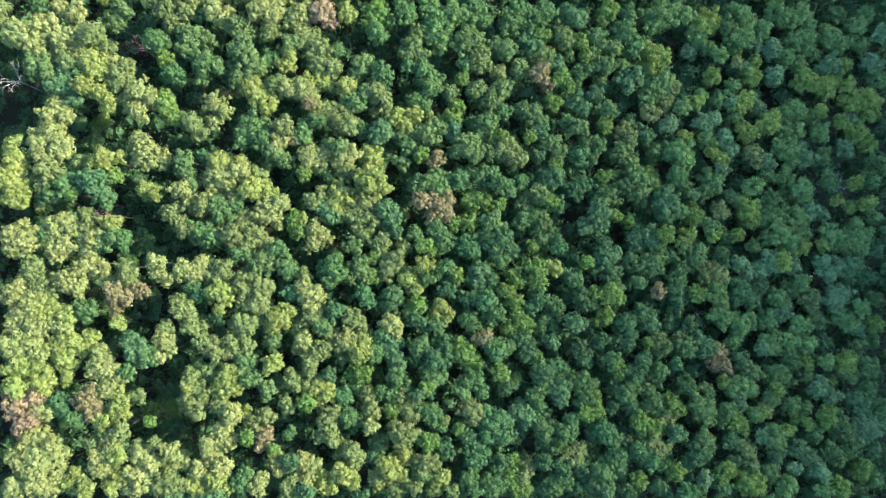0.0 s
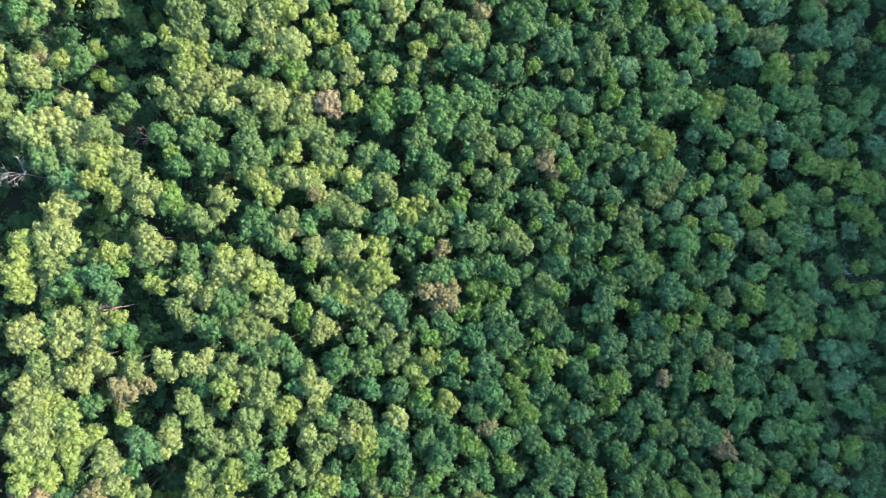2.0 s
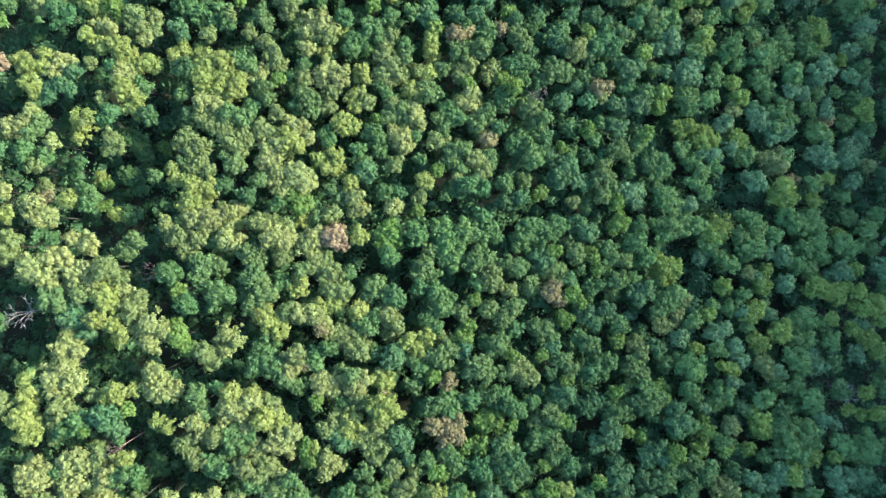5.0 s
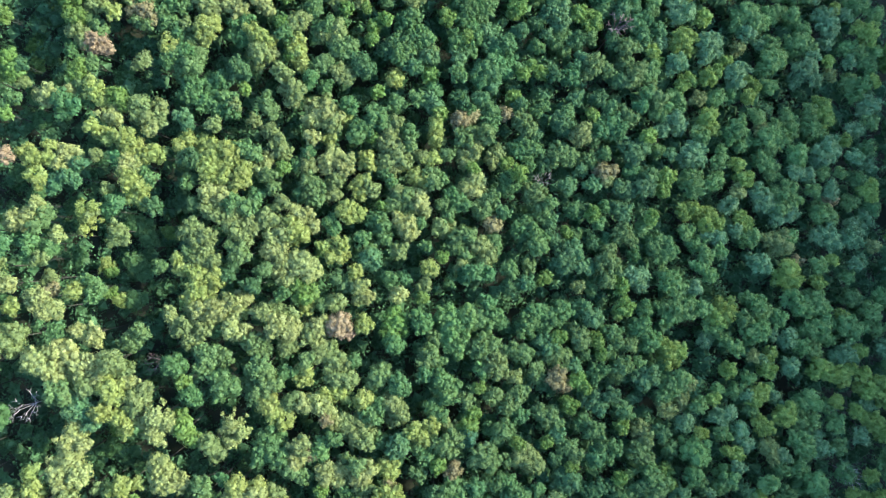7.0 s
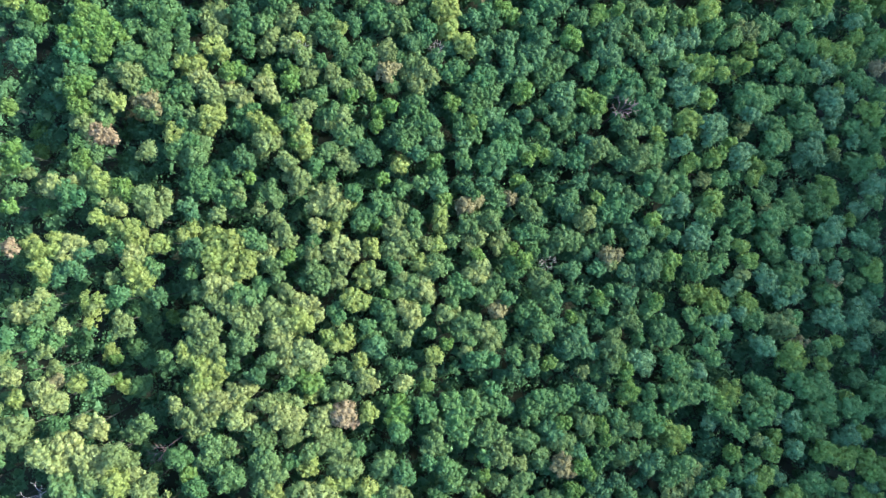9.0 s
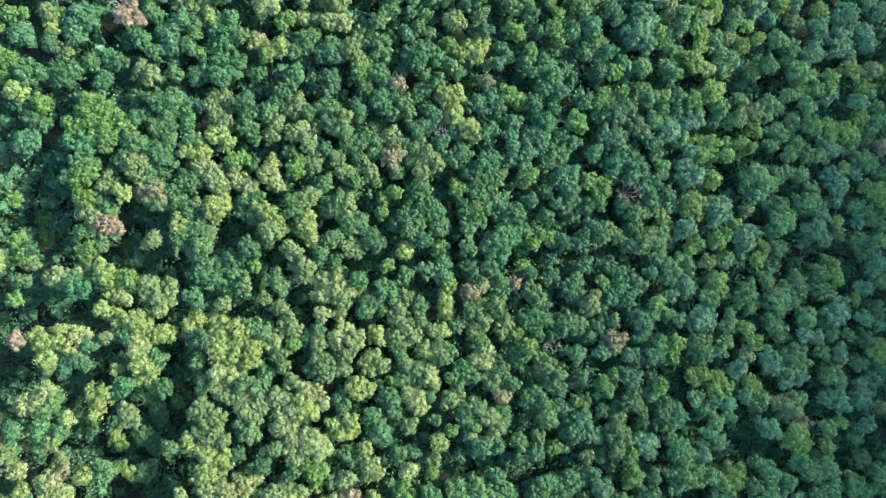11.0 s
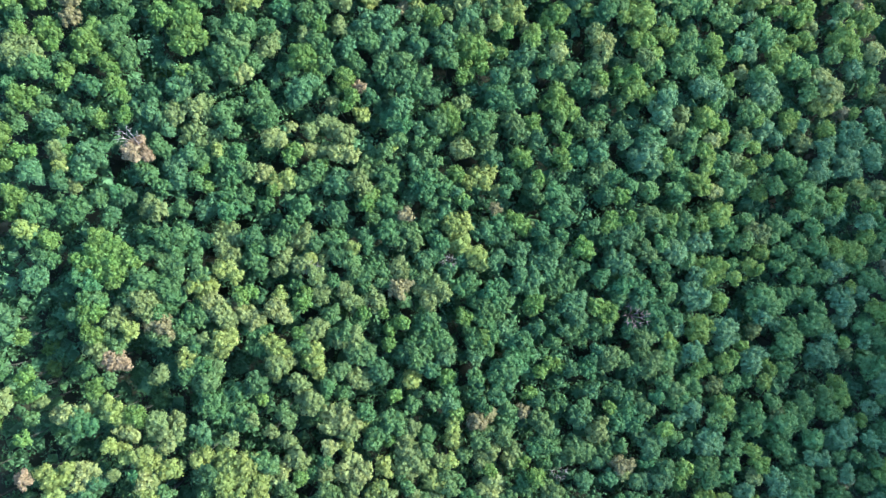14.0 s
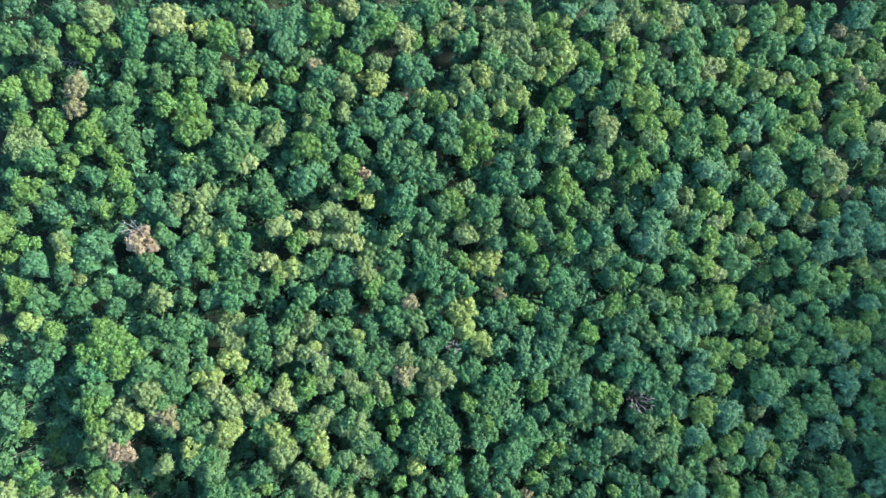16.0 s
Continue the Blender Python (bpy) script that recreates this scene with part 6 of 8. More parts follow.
chestnut(-45.3, 99.6, 2.1, (1.0, -0.5, 1.4))
hickory(-45.3, 95.6, 2.5, (1.0, 1.0, 1.5), (-0.5, -1.5, 1.7))
sapling("g", -43.7, 91.0, 1.4, up=-8)
dying(-43.4, 101.7, 1.3)
maple(-42.0, 103.7, 1.8, (1.5, 0.6, 1.3), habit="soft")
linden(-41.5, 100.2, 2.0, (1.9, -1.0, 2.0))
beech(-40.0, 109.9, 2.3, (1.0, -2.0, 1.3), (-0.0, 2.0, 1.6))
beech(-40.0, 96.7, 2.0, (1.5, 0.5, 1.6))
oak(-39.5, 103.3, 1.3)
beech(-39.0, 94.2, 2.0, (-1.5, 0.5, 1.4))
linden(-36.1, 101.4, 1.7, (1.0, -1.5, 1.7))
hickory(-36.1, 94.3, 2.3, (-1.5, 1.0, 1.6), (1.5, -1.0, 1.7))
chestnut(-36.0, 91.2, 2.3, (1.5, 0.5, 1.7), (-0.5, -2.0, 1.3))
hickory(-35.8, 103.6, 1.6)
beech(-32.7, 105.6, 1.2)
maple(-32.1, 96.9, 1.4, habit="soft")
chestnut(-31.7, 109.2, 2.1)
maple(-31.7, 102.5, 2.0, (0.8, 1.6, 1.3), habit="soft")
beech(-31.6, 94.9, 1.8)
maple(-30.8, 92.9, 1.3, habit="soft")
maple(-30.6, 91.3, 1.3, habit="soft")
chestnut(-30.2, 97.0, 2.1, (1.5, 0.5, 1.6))
hickory(-29.7, 93.6, 1.8)
hickory(-29.6, 91.4, 2.3, (1.0, -1.5, 1.8))
chestnut(-29.2, 107.2, 1.9, (1.0, -1.5, 2.0), (0.5, -3.6, 1.9))
oak(-27.2, 99.1, 1.3)
beech(-26.7, 100.1, 1.9)
beech(-26.2, 106.3, 1.5)
sapling("g", -25.7, 99.9, 1.4, up=-8)
chestnut(-24.7, 95.0, 1.7, (2.5, 1.1, 1.7))
chestnut(-24.2, 104.8, 1.4, (1.0, -2.5, 2.0), (2.3, -3.0, 1.4))
hornbeam(-23.7, 110.0, 1.7, (1.5, -2.0, 1.9), (0.5, -3.6, 1.3))
beech(-23.7, 96.6, 2.0, (-2.0, -0.6, 1.7))
beech(-22.7, 109.5, 1.2)
elm(-22.2, 93.6, 2.1, (2.0, -0.5, 1.6))
beech(-21.7, 98.2, 1.6)
hornbeam(-21.7, 92.5, 2.1, (1.5, -0.5, 1.6))
beech(-20.7, 104.9, 1.3)
maple(-20.7, 100.3, 1.5, habit="soft")
beech(-19.2, 108.6, 1.9, (-1.0, -1.4, 1.4))
chestnut(-19.2, 104.0, 1.7, (1.0, -2.0, 1.7))
oak(-18.2, 109.7, 1.2)
hornbeam(-17.2, 108.0, 1.6, (0.0, -1.9, 1.4))
maple(-17.1, 100.4, 1.2, habit="soft")
maple(-16.1, 94.5, 1.3, habit="soft")
maple(-15.8, 97.3, 1.6, (2.2, 1.1, 1.6), habit="soft")
chestnut(-14.6, 108.8, 1.4, (1.0, -1.0, 1.7))
dying(-14.6, 104.6, 2.0, (1.5, 1.1, 1.4))
chestnut(-13.6, 107.8, 1.2)
beech(-13.6, 102.6, 1.3)
oak(-13.6, 92.2, 1.6)
oak(-12.5, 93.3, 1.6)
beech(-12.0, 107.8, 1.5)
beech(-11.0, 95.9, 1.7, (-1.0, -1.6, 1.6))
beech(-11.0, 91.7, 2.0, (1.5, 1.1, 1.7))
beech(-10.0, 98.5, 2.3, (1.5, 0.6, 1.7))
elm(-9.5, 106.9, 1.8)
chestnut(-9.0, 104.3, 2.6, (1.6, 1.1, 1.7), (3.1, -0.4, 1.5), (-1.5, 0.5, 1.3))
chestnut(-8.9, 102.2, 1.3)
beech(-7.9, 95.4, 2.9, (1.6, -0.5, 2.0), (-1.5, -0.6, 2.0))
elm(-5.8, 92.9, 1.6)
ash(-5.8, 91.8, 1.9)
ash(-5.3, 107.6, 1.8)
maple(-2.2, 99.3, 1.9, habit="soft")
beech(-1.1, 105.6, 2.1, (-2.1, -0.6, 1.8))
oak(-1.1, 107.2, 1.2)
ash(-0.1, 91.9, 1.9)
beech(-0.1, 95.1, 2.3, (1.6, -1.0, 1.8), (3.2, 0.6, 1.5))
beech(1.0, 99.3, 2.1, (1.6, -1.5, 1.2))
maple(1.5, 95.7, 1.4, habit="soft")
beech(1.5, 101.5, 2.4, (-1.6, 1.0, 1.8), (2.1, 0.1, 2.4))
beech(2.0, 93.0, 1.2)
basswood(3.1, 103.6, 2.6, (1.6, 1.1, 1.8))
ash(3.1, 109.4, 1.3, (1.1, 1.1, 1.2))
hornbeam(5.2, 101.6, 2.1, (-1.1, -2.1, 1.5))
ash(6.2, 95.8, 2.4, (-1.1, 1.6, 1.6))
ash(8.4, 107.0, 1.3, (-0.5, -2.1, 1.6))
basswood(8.9, 94.8, 2.4, (-1.6, -1.1, 1.8))
basswood(9.4, 91.6, 2.1, (-1.1, -2.1, 1.8))
ash(10.5, 103.9, 1.2)
maple(11.1, 101.8, 2.1, (-0.8, -1.3, 1.3), habit="soft")
ash(11.1, 106.0, 1.7)
oak(11.6, 97.0, 1.4)
ash(12.2, 109.8, 2.4, (1.6, -0.5, 1.8), (-1.1, -1.6, 1.5))
maple(13.7, 90.6, 1.2, habit="soft")
ash(13.8, 107.2, 1.4)
beech(14.8, 94.2, 1.5)
oak(14.8, 98.7, 1.7)
beech(16.0, 105.7, 2.4, (-1.1, -1.6, 1.9), (2.2, 1.1, 1.8))
ash(16.5, 96.6, 1.2)
oak(17.1, 109.5, 1.8)
ash(18.1, 101.4, 2.7, (1.6, 0.6, 1.8), (1.1, -2.1, 1.8))
beech(19.2, 97.2, 2.1, (-1.1, -1.1, 1.6))
beech(20.3, 94.5, 1.9)
oak(20.3, 108.5, 1.3)
oak(22.5, 96.2, 1.7)
maple(23.1, 101.0, 1.8, habit="soft")
ash(23.5, 92.4, 1.3)
basswood(24.2, 106.5, 1.4)
hornbeam(25.2, 96.8, 1.7)
elm(25.7, 91.4, 2.4, (-1.1, -1.6, 1.5))
maple(25.8, 100.0, 2.1, (-1.1, -1.1, 1.5), habit="soft")
hornbeam(28.0, 102.3, 1.4)
ash(28.1, 109.3, 2.7, (-1.7, 0.5, 2.0), (1.1, -1.6, 1.8))
hornbeam(28.5, 90.4, 1.8)
basswood(28.6, 105.0, 1.8, (-1.7, -0.6, 1.5))
oak(29.7, 96.3, 1.4)
ash(31.4, 101.8, 2.0)
beech(31.4, 106.2, 1.7)
elm(31.9, 94.8, 2.1, (1.7, 0.6, 1.4))
elm(32.4, 92.1, 2.4, (2.2, -1.6, 2.1), (1.1, -3.2, 1.8))
basswood(32.5, 104.0, 2.6, (1.1, -1.6, 1.5))
basswood(34.7, 99.7, 2.6, (1.7, 1.1, 1.5))
basswood(35.3, 97.0, 2.1, (3.4, 1.7, 1.8))
basswood(35.9, 108.5, 1.8)
hornbeam(36.5, 106.4, 1.4)
birch(37.5, 91.1, 2.3, (-1.1, -1.1, 1.4))
locust(37.5, 94.3, 1.6, habit="soft")
beech(37.6, 102.6, 1.4)
birch(38.2, 104.2, 1.3)
maple(38.6, 92.7, 1.6, habit="soft")
aspen(39.2, 96.6, 1.7)
aspen(42.1, 102.1, 1.4)
birch(42.2, 109.8, 1.7)
aspen(42.6, 92.3, 2.0, (-1.2, -1.1, 1.4))
aspen(42.7, 104.4, 2.5, (1.7, -2.2, 1.8), (0.5, -3.3, 1.5))
locust(43.8, 96.7, 2.8, (1.1, -1.6, 1.7))
aspen(43.9, 107.2, 1.7)
locust(46.8, 107.8, 2.6, (1.2, 1.1, 1.7), (-0.6, -1.7, 1.5))
aspen(48.3, 93.5, 1.7)
aspen(48.4, 96.2, 2.5, (1.7, 0.6, 1.7))
locust(48.5, 101.8, 1.7, (-0.9, -1.4, 1.2), habit="soft")
aspen(50.7, 94.6, 1.3)
locust(50.8, 106.3, 1.4, habit="soft")
birch(50.9, 109.0, 1.3)
locust(52.7, 93.0, 1.3, habit="soft")
aspen(54.1, 90.3, 2.5, (1.8, 1.1, 1.9), (0.5, -1.7, 1.4))
locust(54.3, 108.6, 2.3, (1.7, -0.5, 1.4), habit="star")
chestnut(55.3, 95.8, 1.7)
aspen(57.1, 98.7, 2.0)
birch(57.2, 102.6, 2.8, (1.1, -1.6, 2.5), (-1.8, -1.7, 2.2))
aspen(60.0, 97.0, 1.7)
birch(60.1, 101.0, 1.3)
birch(60.8, 108.8, 1.7)
birch(61.7, 93.2, 2.8, (1.8, 1.2, 2.0), (-1.2, -1.7, 1.9))
birch(61.9, 102.7, 2.0, (1.8, 0.6, 1.4))
birch(62.4, 96.5, 2.2, (1.1, -1.7, 1.4))
birch(63.7, 106.7, 1.5)
birch(66.1, 107.9, 2.5, (1.8, -1.1, 1.6), (-0.6, 1.7, 1.6))
birch(67.8, 101.7, 2.0, (1.2, -1.7, 1.7), (-1.2, 1.1, 1.4))
birch(68.3, 97.2, 2.5, (-1.8, -0.6, 2.2), (1.8, -1.1, 1.9))
aspen(68.8, 91.6, 2.5, (-1.2, -1.7, 1.9), (2.3, -1.6, 1.6))
birch(69.7, 106.8, 1.6)
aspen(70.6, 94.5, 1.7)
aspen(72.7, 108.1, 2.5, (-1.2, 1.1, 1.6))
locust(73.6, 93.4, 1.3, habit="soft")
aspen(73.8, 101.9, 2.7, (1.2, -1.7, 2.0), (-1.2, 1.1, 1.9))
aspen(74.3, 97.9, 1.8)
chestnut(74.7, 91.2, 1.6)
locust(75.6, 104.2, 1.3, habit="soft")
birch(76.9, 108.8, 1.8)
aspen(78.0, 103.1, 1.6)
aspen(78.4, 93.5, 1.6)
birch(78.5, 96.3, 2.2, (1.8, -1.1, 1.6))
birch(79.3, 106.0, 2.2, (1.8, -1.1, 1.9))
beech(81.4, 94.1, 1.9)
locust(82.2, 99.2, 2.5, (-1.8, 1.1, 1.6))
birch(83.2, 92.4, 1.3)
dying(83.4, 108.6, 1.3)
birch(83.9, 95.8, 1.6)
birch(84.1, 103.3, 1.5)
# the slope about 120 m along
maple(-82.6, 126.7, 1.5, habit="soft")
maple(-81.7, 118.4, 1.6, habit="soft")
maple(-80.7, 120.8, 1.9, (-1.4, 1.0, 1.6), habit="soft")
maple(-80.1, 129.1, 1.5, habit="soft")
oak(-79.0, 113.5, 1.8)
beech(-78.9, 119.9, 2.2, (1.4, -1.5, 1.9), (3.7, -1.0, 1.2))
hickory(-78.9, 115.5, 1.9, (-1.4, 0.0, 1.5))
ash(-78.5, 125.7, 2.2, (0.9, -1.0, 1.4), (-0.5, 1.0, 1.4))
maple(-78.0, 129.1, 1.1, habit="soft")
oak(-76.9, 110.6, 1.5)
maple(-75.3, 113.6, 1.9, habit="soft")
sapling("g", -75.1, 115.2, 2.1, up=-8)
chestnut(-74.3, 129.6, 1.5, (0.9, -1.5, 1.2))
oak(-73.4, 124.2, 1.4)
hickory(-73.1, 126.7, 1.4)
maple(-72.0, 129.1, 1.4, habit="soft")
chestnut(-71.1, 123.0, 1.4)
beech(-71.1, 119.3, 1.9, (1.4, 0.5, 1.6), (-0.9, -1.5, 1.4))
sapling("l", -70.7, 124.0, 1.5, habit="soft", up=-8)
basswood(-69.2, 125.7, 2.2, (-1.4, 1.5, 1.6), (2.3, 3.9, 1.4))
ash(-68.3, 129.1, 2.5, (-0.9, -1.5, 2.2), (1.4, -1.0, 1.9))
beech(-66.9, 120.8, 1.8)
maple(-66.7, 113.4, 2.5, (1.9, -0.4, 2.1), (-0.9, -1.5, 1.9))
sapling("g", -66.3, 125.0, 1.9, up=-8)
oak(-65.0, 117.8, 1.5)
maple(-64.8, 110.0, 2.5, (1.4, 1.5, 1.8), (-1.4, 0.9, 1.8))
basswood(-63.6, 122.2, 1.2)
sapling("g", -63.3, 127.6, 1.2, up=-8)
oak(-62.2, 121.2, 1.8)
sapling("g", -61.8, 111.0, 1.8, up=-8)
withered(-61.0, 128.9, 1.8, (2.3, -0.4, 1.2), (0.8, 2.0, 1.2))
beech(-59.7, 114.6, 1.8)
beech(-58.4, 125.2, 2.2, (-0.9, 1.0, 1.5))
chestnut(-58.4, 119.7, 2.2, (1.9, -1.0, 1.7))
beech(-58.3, 111.9, 1.8, (-1.4, -0.7, 1.2))
beech(-56.0, 129.6, 1.9, (-0.9, 1.0, 1.4))
beech(-56.0, 123.2, 1.7)
beech(-55.4, 114.3, 2.2, (2.4, 0.1, 2.2), (1.4, -1.9, 1.8))
ash(-54.1, 126.6, 2.5, (1.4, 1.0, 1.8), (1.0, -2.0, 1.7))
beech(-52.7, 119.2, 1.6)
ash(-51.3, 129.1, 1.6)
beech(-50.7, 113.0, 1.8)
beech(-50.3, 124.1, 1.4)
beech(-50.2, 110.5, 1.2)
beech(-49.8, 128.1, 1.8, (1.4, 1.0, 1.3))
maple(-49.3, 126.6, 1.4, habit="soft")
ash(-48.8, 119.1, 2.0, (1.4, 1.5, 1.7))
oak(-48.3, 113.6, 1.3)
maple(-48.2, 123.1, 1.2, habit="soft")
hickory(-46.5, 129.6, 1.2)
beech(-45.0, 127.6, 2.5, (1.9, 1.5, 2.0))
chestnut(-44.9, 114.7, 2.4, (-1.0, -1.5, 1.7), (1.5, -0.9, 1.3))
beech(-44.5, 121.6, 2.3, (2.9, -0.0, 2.0))
basswood(-44.5, 118.6, 2.0, (1.5, 1.0, 1.4))
chestnut(-43.9, 110.7, 2.2, (-1.9, 0.9, 1.5))
beech(-43.5, 125.6, 2.3, (-1.9, -1.0, 1.7))
elm(-41.1, 126.1, 1.7)
oak(-40.5, 114.4, 1.7)
linden(-38.7, 125.6, 1.6)
beech(-38.7, 120.1, 1.7)
oak(-38.6, 112.5, 1.6)
maple(-36.7, 122.6, 1.3, habit="soft")
hickory(-36.2, 124.1, 2.0, (2.0, 0.5, 1.6))
hornbeam(-36.1, 112.6, 1.8)
beech(-35.2, 114.6, 2.0, (1.5, 1.6, 1.7))
chestnut(-35.2, 110.6, 1.7, (-1.0, -2.1, 1.7))
maple(-32.8, 129.7, 1.6, habit="soft")
chestnut(-32.2, 113.7, 1.8, (1.0, 1.1, 1.6))
hornbeam(-31.8, 124.1, 1.3)
beech(-31.8, 120.0, 2.0, (-1.0, -2.0, 2.0))
hickory(-30.2, 110.2, 1.1)
oak(-29.9, 113.3, 1.7)
beech(-29.8, 126.1, 2.3, (-1.0, -1.0, 1.7))
maple(-28.3, 127.6, 1.2, habit="soft")
chestnut(-28.2, 110.3, 1.5)
beech(-25.7, 113.5, 2.0, (-1.5, 0.5, 1.3))
oak(-25.7, 110.9, 1.6)
linden(-25.3, 129.7, 1.7)
ash(-25.3, 124.0, 2.4, (-0.5, 1.5, 1.6), (1.5, -0.5, 1.3))
oak(-25.3, 118.9, 2.1)
linden(-22.8, 129.2, 1.6)
hickory(-22.7, 112.3, 1.2)
chestnut(-21.7, 124.5, 2.3, (1.0, -1.5, 1.7))
oak(-21.2, 114.7, 1.6)
elm(-20.7, 127.6, 1.5)
elm(-20.2, 125.6, 1.3)
basswood(-20.2, 113.0, 1.3)
maple(-19.2, 120.9, 2.3, (-1.0, -0.5, 1.4), habit="soft")
beech(-19.2, 117.8, 1.9)
sapling("g", -18.3, 116.4, 1.7, up=-8)
hornbeam(-16.7, 126.1, 2.3, (1.0, -1.6, 1.7), (-0.5, -2.6, 1.4))
beech(-16.6, 120.4, 1.9, (1.0, -1.6, 1.7))
beech(-16.2, 115.5, 2.6, (2.6, 0.6, 2.0), (1.0, -1.5, 1.7))
dying(-13.1, 118.3, 1.2)
oak(-12.5, 121.4, 1.6)
elm(-12.1, 115.1, 2.0, (-1.5, -1.6, 1.7), (1.0, -2.0, 1.5))
ash(-11.5, 128.1, 1.2)
basswood(-10.0, 125.5, 2.0, (-1.0, -1.6, 2.0), (1.6, -1.0, 1.5))
beech(-9.5, 116.3, 1.7, (1.0, 1.1, 1.5))
oak(-9.5, 110.0, 1.4)
hornbeam(-9.4, 129.2, 1.5, (2.1, -1.0, 1.3))
basswood(-9.4, 122.9, 2.3, (1.0, -2.1, 1.3))
basswood(-7.4, 113.8, 2.0, (1.0, -1.0, 1.5))
oak(-7.4, 111.1, 1.8)
ash(-5.8, 118.7, 1.5)
beech(-5.8, 123.4, 1.9, (-1.0, 1.6, 1.3))
hickory(-4.3, 116.5, 2.3, (2.1, 0.6, 1.9), (1.0, -1.5, 1.9))
ash(-3.7, 122.4, 1.2)
maple(-3.7, 126.0, 1.8, habit="soft")
ash(-2.7, 110.3, 1.4)
hickory(-2.7, 113.4, 2.1, (-1.6, -0.6, 1.5))
maple(-2.6, 121.3, 1.5, habit="soft")
beech(-2.1, 120.8, 1.4)
hickory(-0.1, 110.7, 2.1, (1.1, -1.0, 1.5))
hickory(-0.0, 125.5, 1.9, (-1.1, -1.0, 1.5))
ash(0.1, 115.1, 1.5, (1.9, 0.6, 1.5), (2.4, -0.9, 1.2))
hickory(2.1, 126.6, 1.8, (-0.5, -2.1, 1.6))
oak(3.2, 129.2, 1.4)
dying(3.7, 119.7, 1.2)
chestnut(3.7, 122.9, 1.2)
basswood(4.2, 116.4, 2.5)
oak(5.2, 114.3, 1.6)
basswood(5.5, 122.9, 1.2)
basswood(6.2, 126.0, 1.6, (1.3, -1.6, 1.3))
maple(7.4, 117.1, 2.1, (1.6, -1.0, 1.8), habit="soft")
ash(8.4, 111.8, 2.1, (-1.6, 0.5, 1.5), (-0.5, -2.2, 1.6))
maple(8.5, 129.7, 2.2, (1.1, -1.1, 1.3), habit="soft")
chestnut(10.6, 115.6, 1.4)
beech(11.2, 123.9, 2.1, (0.5, -2.1, 1.3))
maple(11.8, 125.5, 1.4, habit="soft")
oak(12.2, 115.7, 1.7)
basswood(13.3, 113.1, 2.7, (1.6, -1.0, 2.2))
basswood(15.0, 122.8, 2.1, (1.1, -2.1, 1.8), (-0.6, -4.3, 1.9))
maple(16.2, 129.7, 1.8, (1.1, -1.6, 1.3), habit="soft")
basswood(16.5, 114.8, 1.2)
oak(17.1, 118.1, 2.1, (-1.6, -1.2, 1.5))
oak(18.9, 122.8, 1.8)
basswood(19.5, 129.7, 1.7)
maple(20.4, 112.3, 2.1, (1.1, -1.0, 1.5), habit="soft")
oak(22.0, 116.1, 2.0)
elm(24.4, 127.1, 2.3, (-1.7, -1.1, 1.8))
oak(25.5, 122.7, 1.4)
oak(25.9, 113.6, 1.7)
maple(26.5, 117.4, 2.1, (-1.1, -1.1, 1.4), habit="soft")
basswood(27.2, 126.0, 1.5)
maple(28.3, 122.2, 1.8, habit="soft")
ash(28.7, 114.2, 2.7, (1.1, 1.7, 1.5))
maple(29.8, 118.1, 1.3, habit="soft")
basswood(30.0, 124.3, 1.5)
beech(31.5, 115.5, 1.7)
elm(32.6, 111.7, 2.3, (1.7, -1.0, 1.8))
aspen(32.9, 129.8, 3.3, (1.7, 1.1, 2.4), (-1.1, -0.5, 2.1))
elm(33.8, 118.3, 2.4, (1.7, -1.0, 2.1))
birch(34.0, 123.2, 1.6)
ash(34.6, 127.6, 2.0, (1.2, 4.9, 1.8))
birch(36.0, 112.9, 1.3)
hornbeam(37.7, 115.2, 1.6)
birch(38.0, 128.1, 1.6)
locust(38.1, 117.4, 1.7, habit="soft")
aspen(38.2, 111.4, 2.3, (1.7, -0.5, 1.8), (1.1, 1.1, 1.4))
birch(39.7, 129.8, 1.4)
birch(40.2, 122.7, 2.5, (-1.1, 1.1, 1.7))
birch(40.3, 126.5, 1.9)
beech(40.6, 117.5, 1.6)
birch(41.1, 115.3, 1.6)
locust(43.7, 124.8, 2.5, (1.1, -1.1, 1.5))
locust(44.0, 117.1, 2.0, habit="soft")
aspen(44.5, 113.8, 2.6, (-1.2, -1.2, 1.8))
locust(45.5, 127.6, 1.4, habit="soft")
linden(47.2, 123.2, 1.3)
locust(47.5, 118.4, 2.5, (1.7, 1.2, 1.5))
birch(49.0, 129.2, 2.2, (-0.6, -1.7, 1.4))
birch(49.5, 115.7, 2.3, (-0.7, -2.3, 1.9))
birch(50.1, 123.7, 2.2, (1.8, 1.7, 1.9))
birch(50.1, 125.9, 1.4)
chestnut(51.3, 129.8, 1.4)
birch(51.5, 113.0, 1.6)
birch(53.2, 113.6, 1.7)
locust(54.2, 128.1, 1.9, habit="soft")
birch(54.4, 117.5, 1.7)
locust(56.7, 111.5, 1.9, habit="soft")
chestnut(56.8, 114.8, 2.5, (-1.7, 1.0, 1.4))
locust(56.9, 123.1, 1.9, habit="soft")
locust(57.2, 129.3, 1.4, habit="soft")
birch(59.1, 114.4, 1.4)
birch(59.5, 124.2, 1.9)
birch(60.3, 116.7, 2.2, (1.8, -0.5, 1.6))
birch(61.9, 129.8, 2.0)
birch(62.6, 110.6, 1.9, (-1.2, 1.1, 1.4))
birch(63.9, 118.5, 1.3)
birch(64.9, 128.1, 2.5, (-1.2, 1.1, 1.6), (-0.6, -1.7, 1.6))
birch(65.0, 113.5, 1.7)
birch(65.4, 123.1, 2.4, (1.8, 1.1, 1.7))
birch(66.3, 119.7, 2.0)
birch(67.4, 116.4, 1.7)
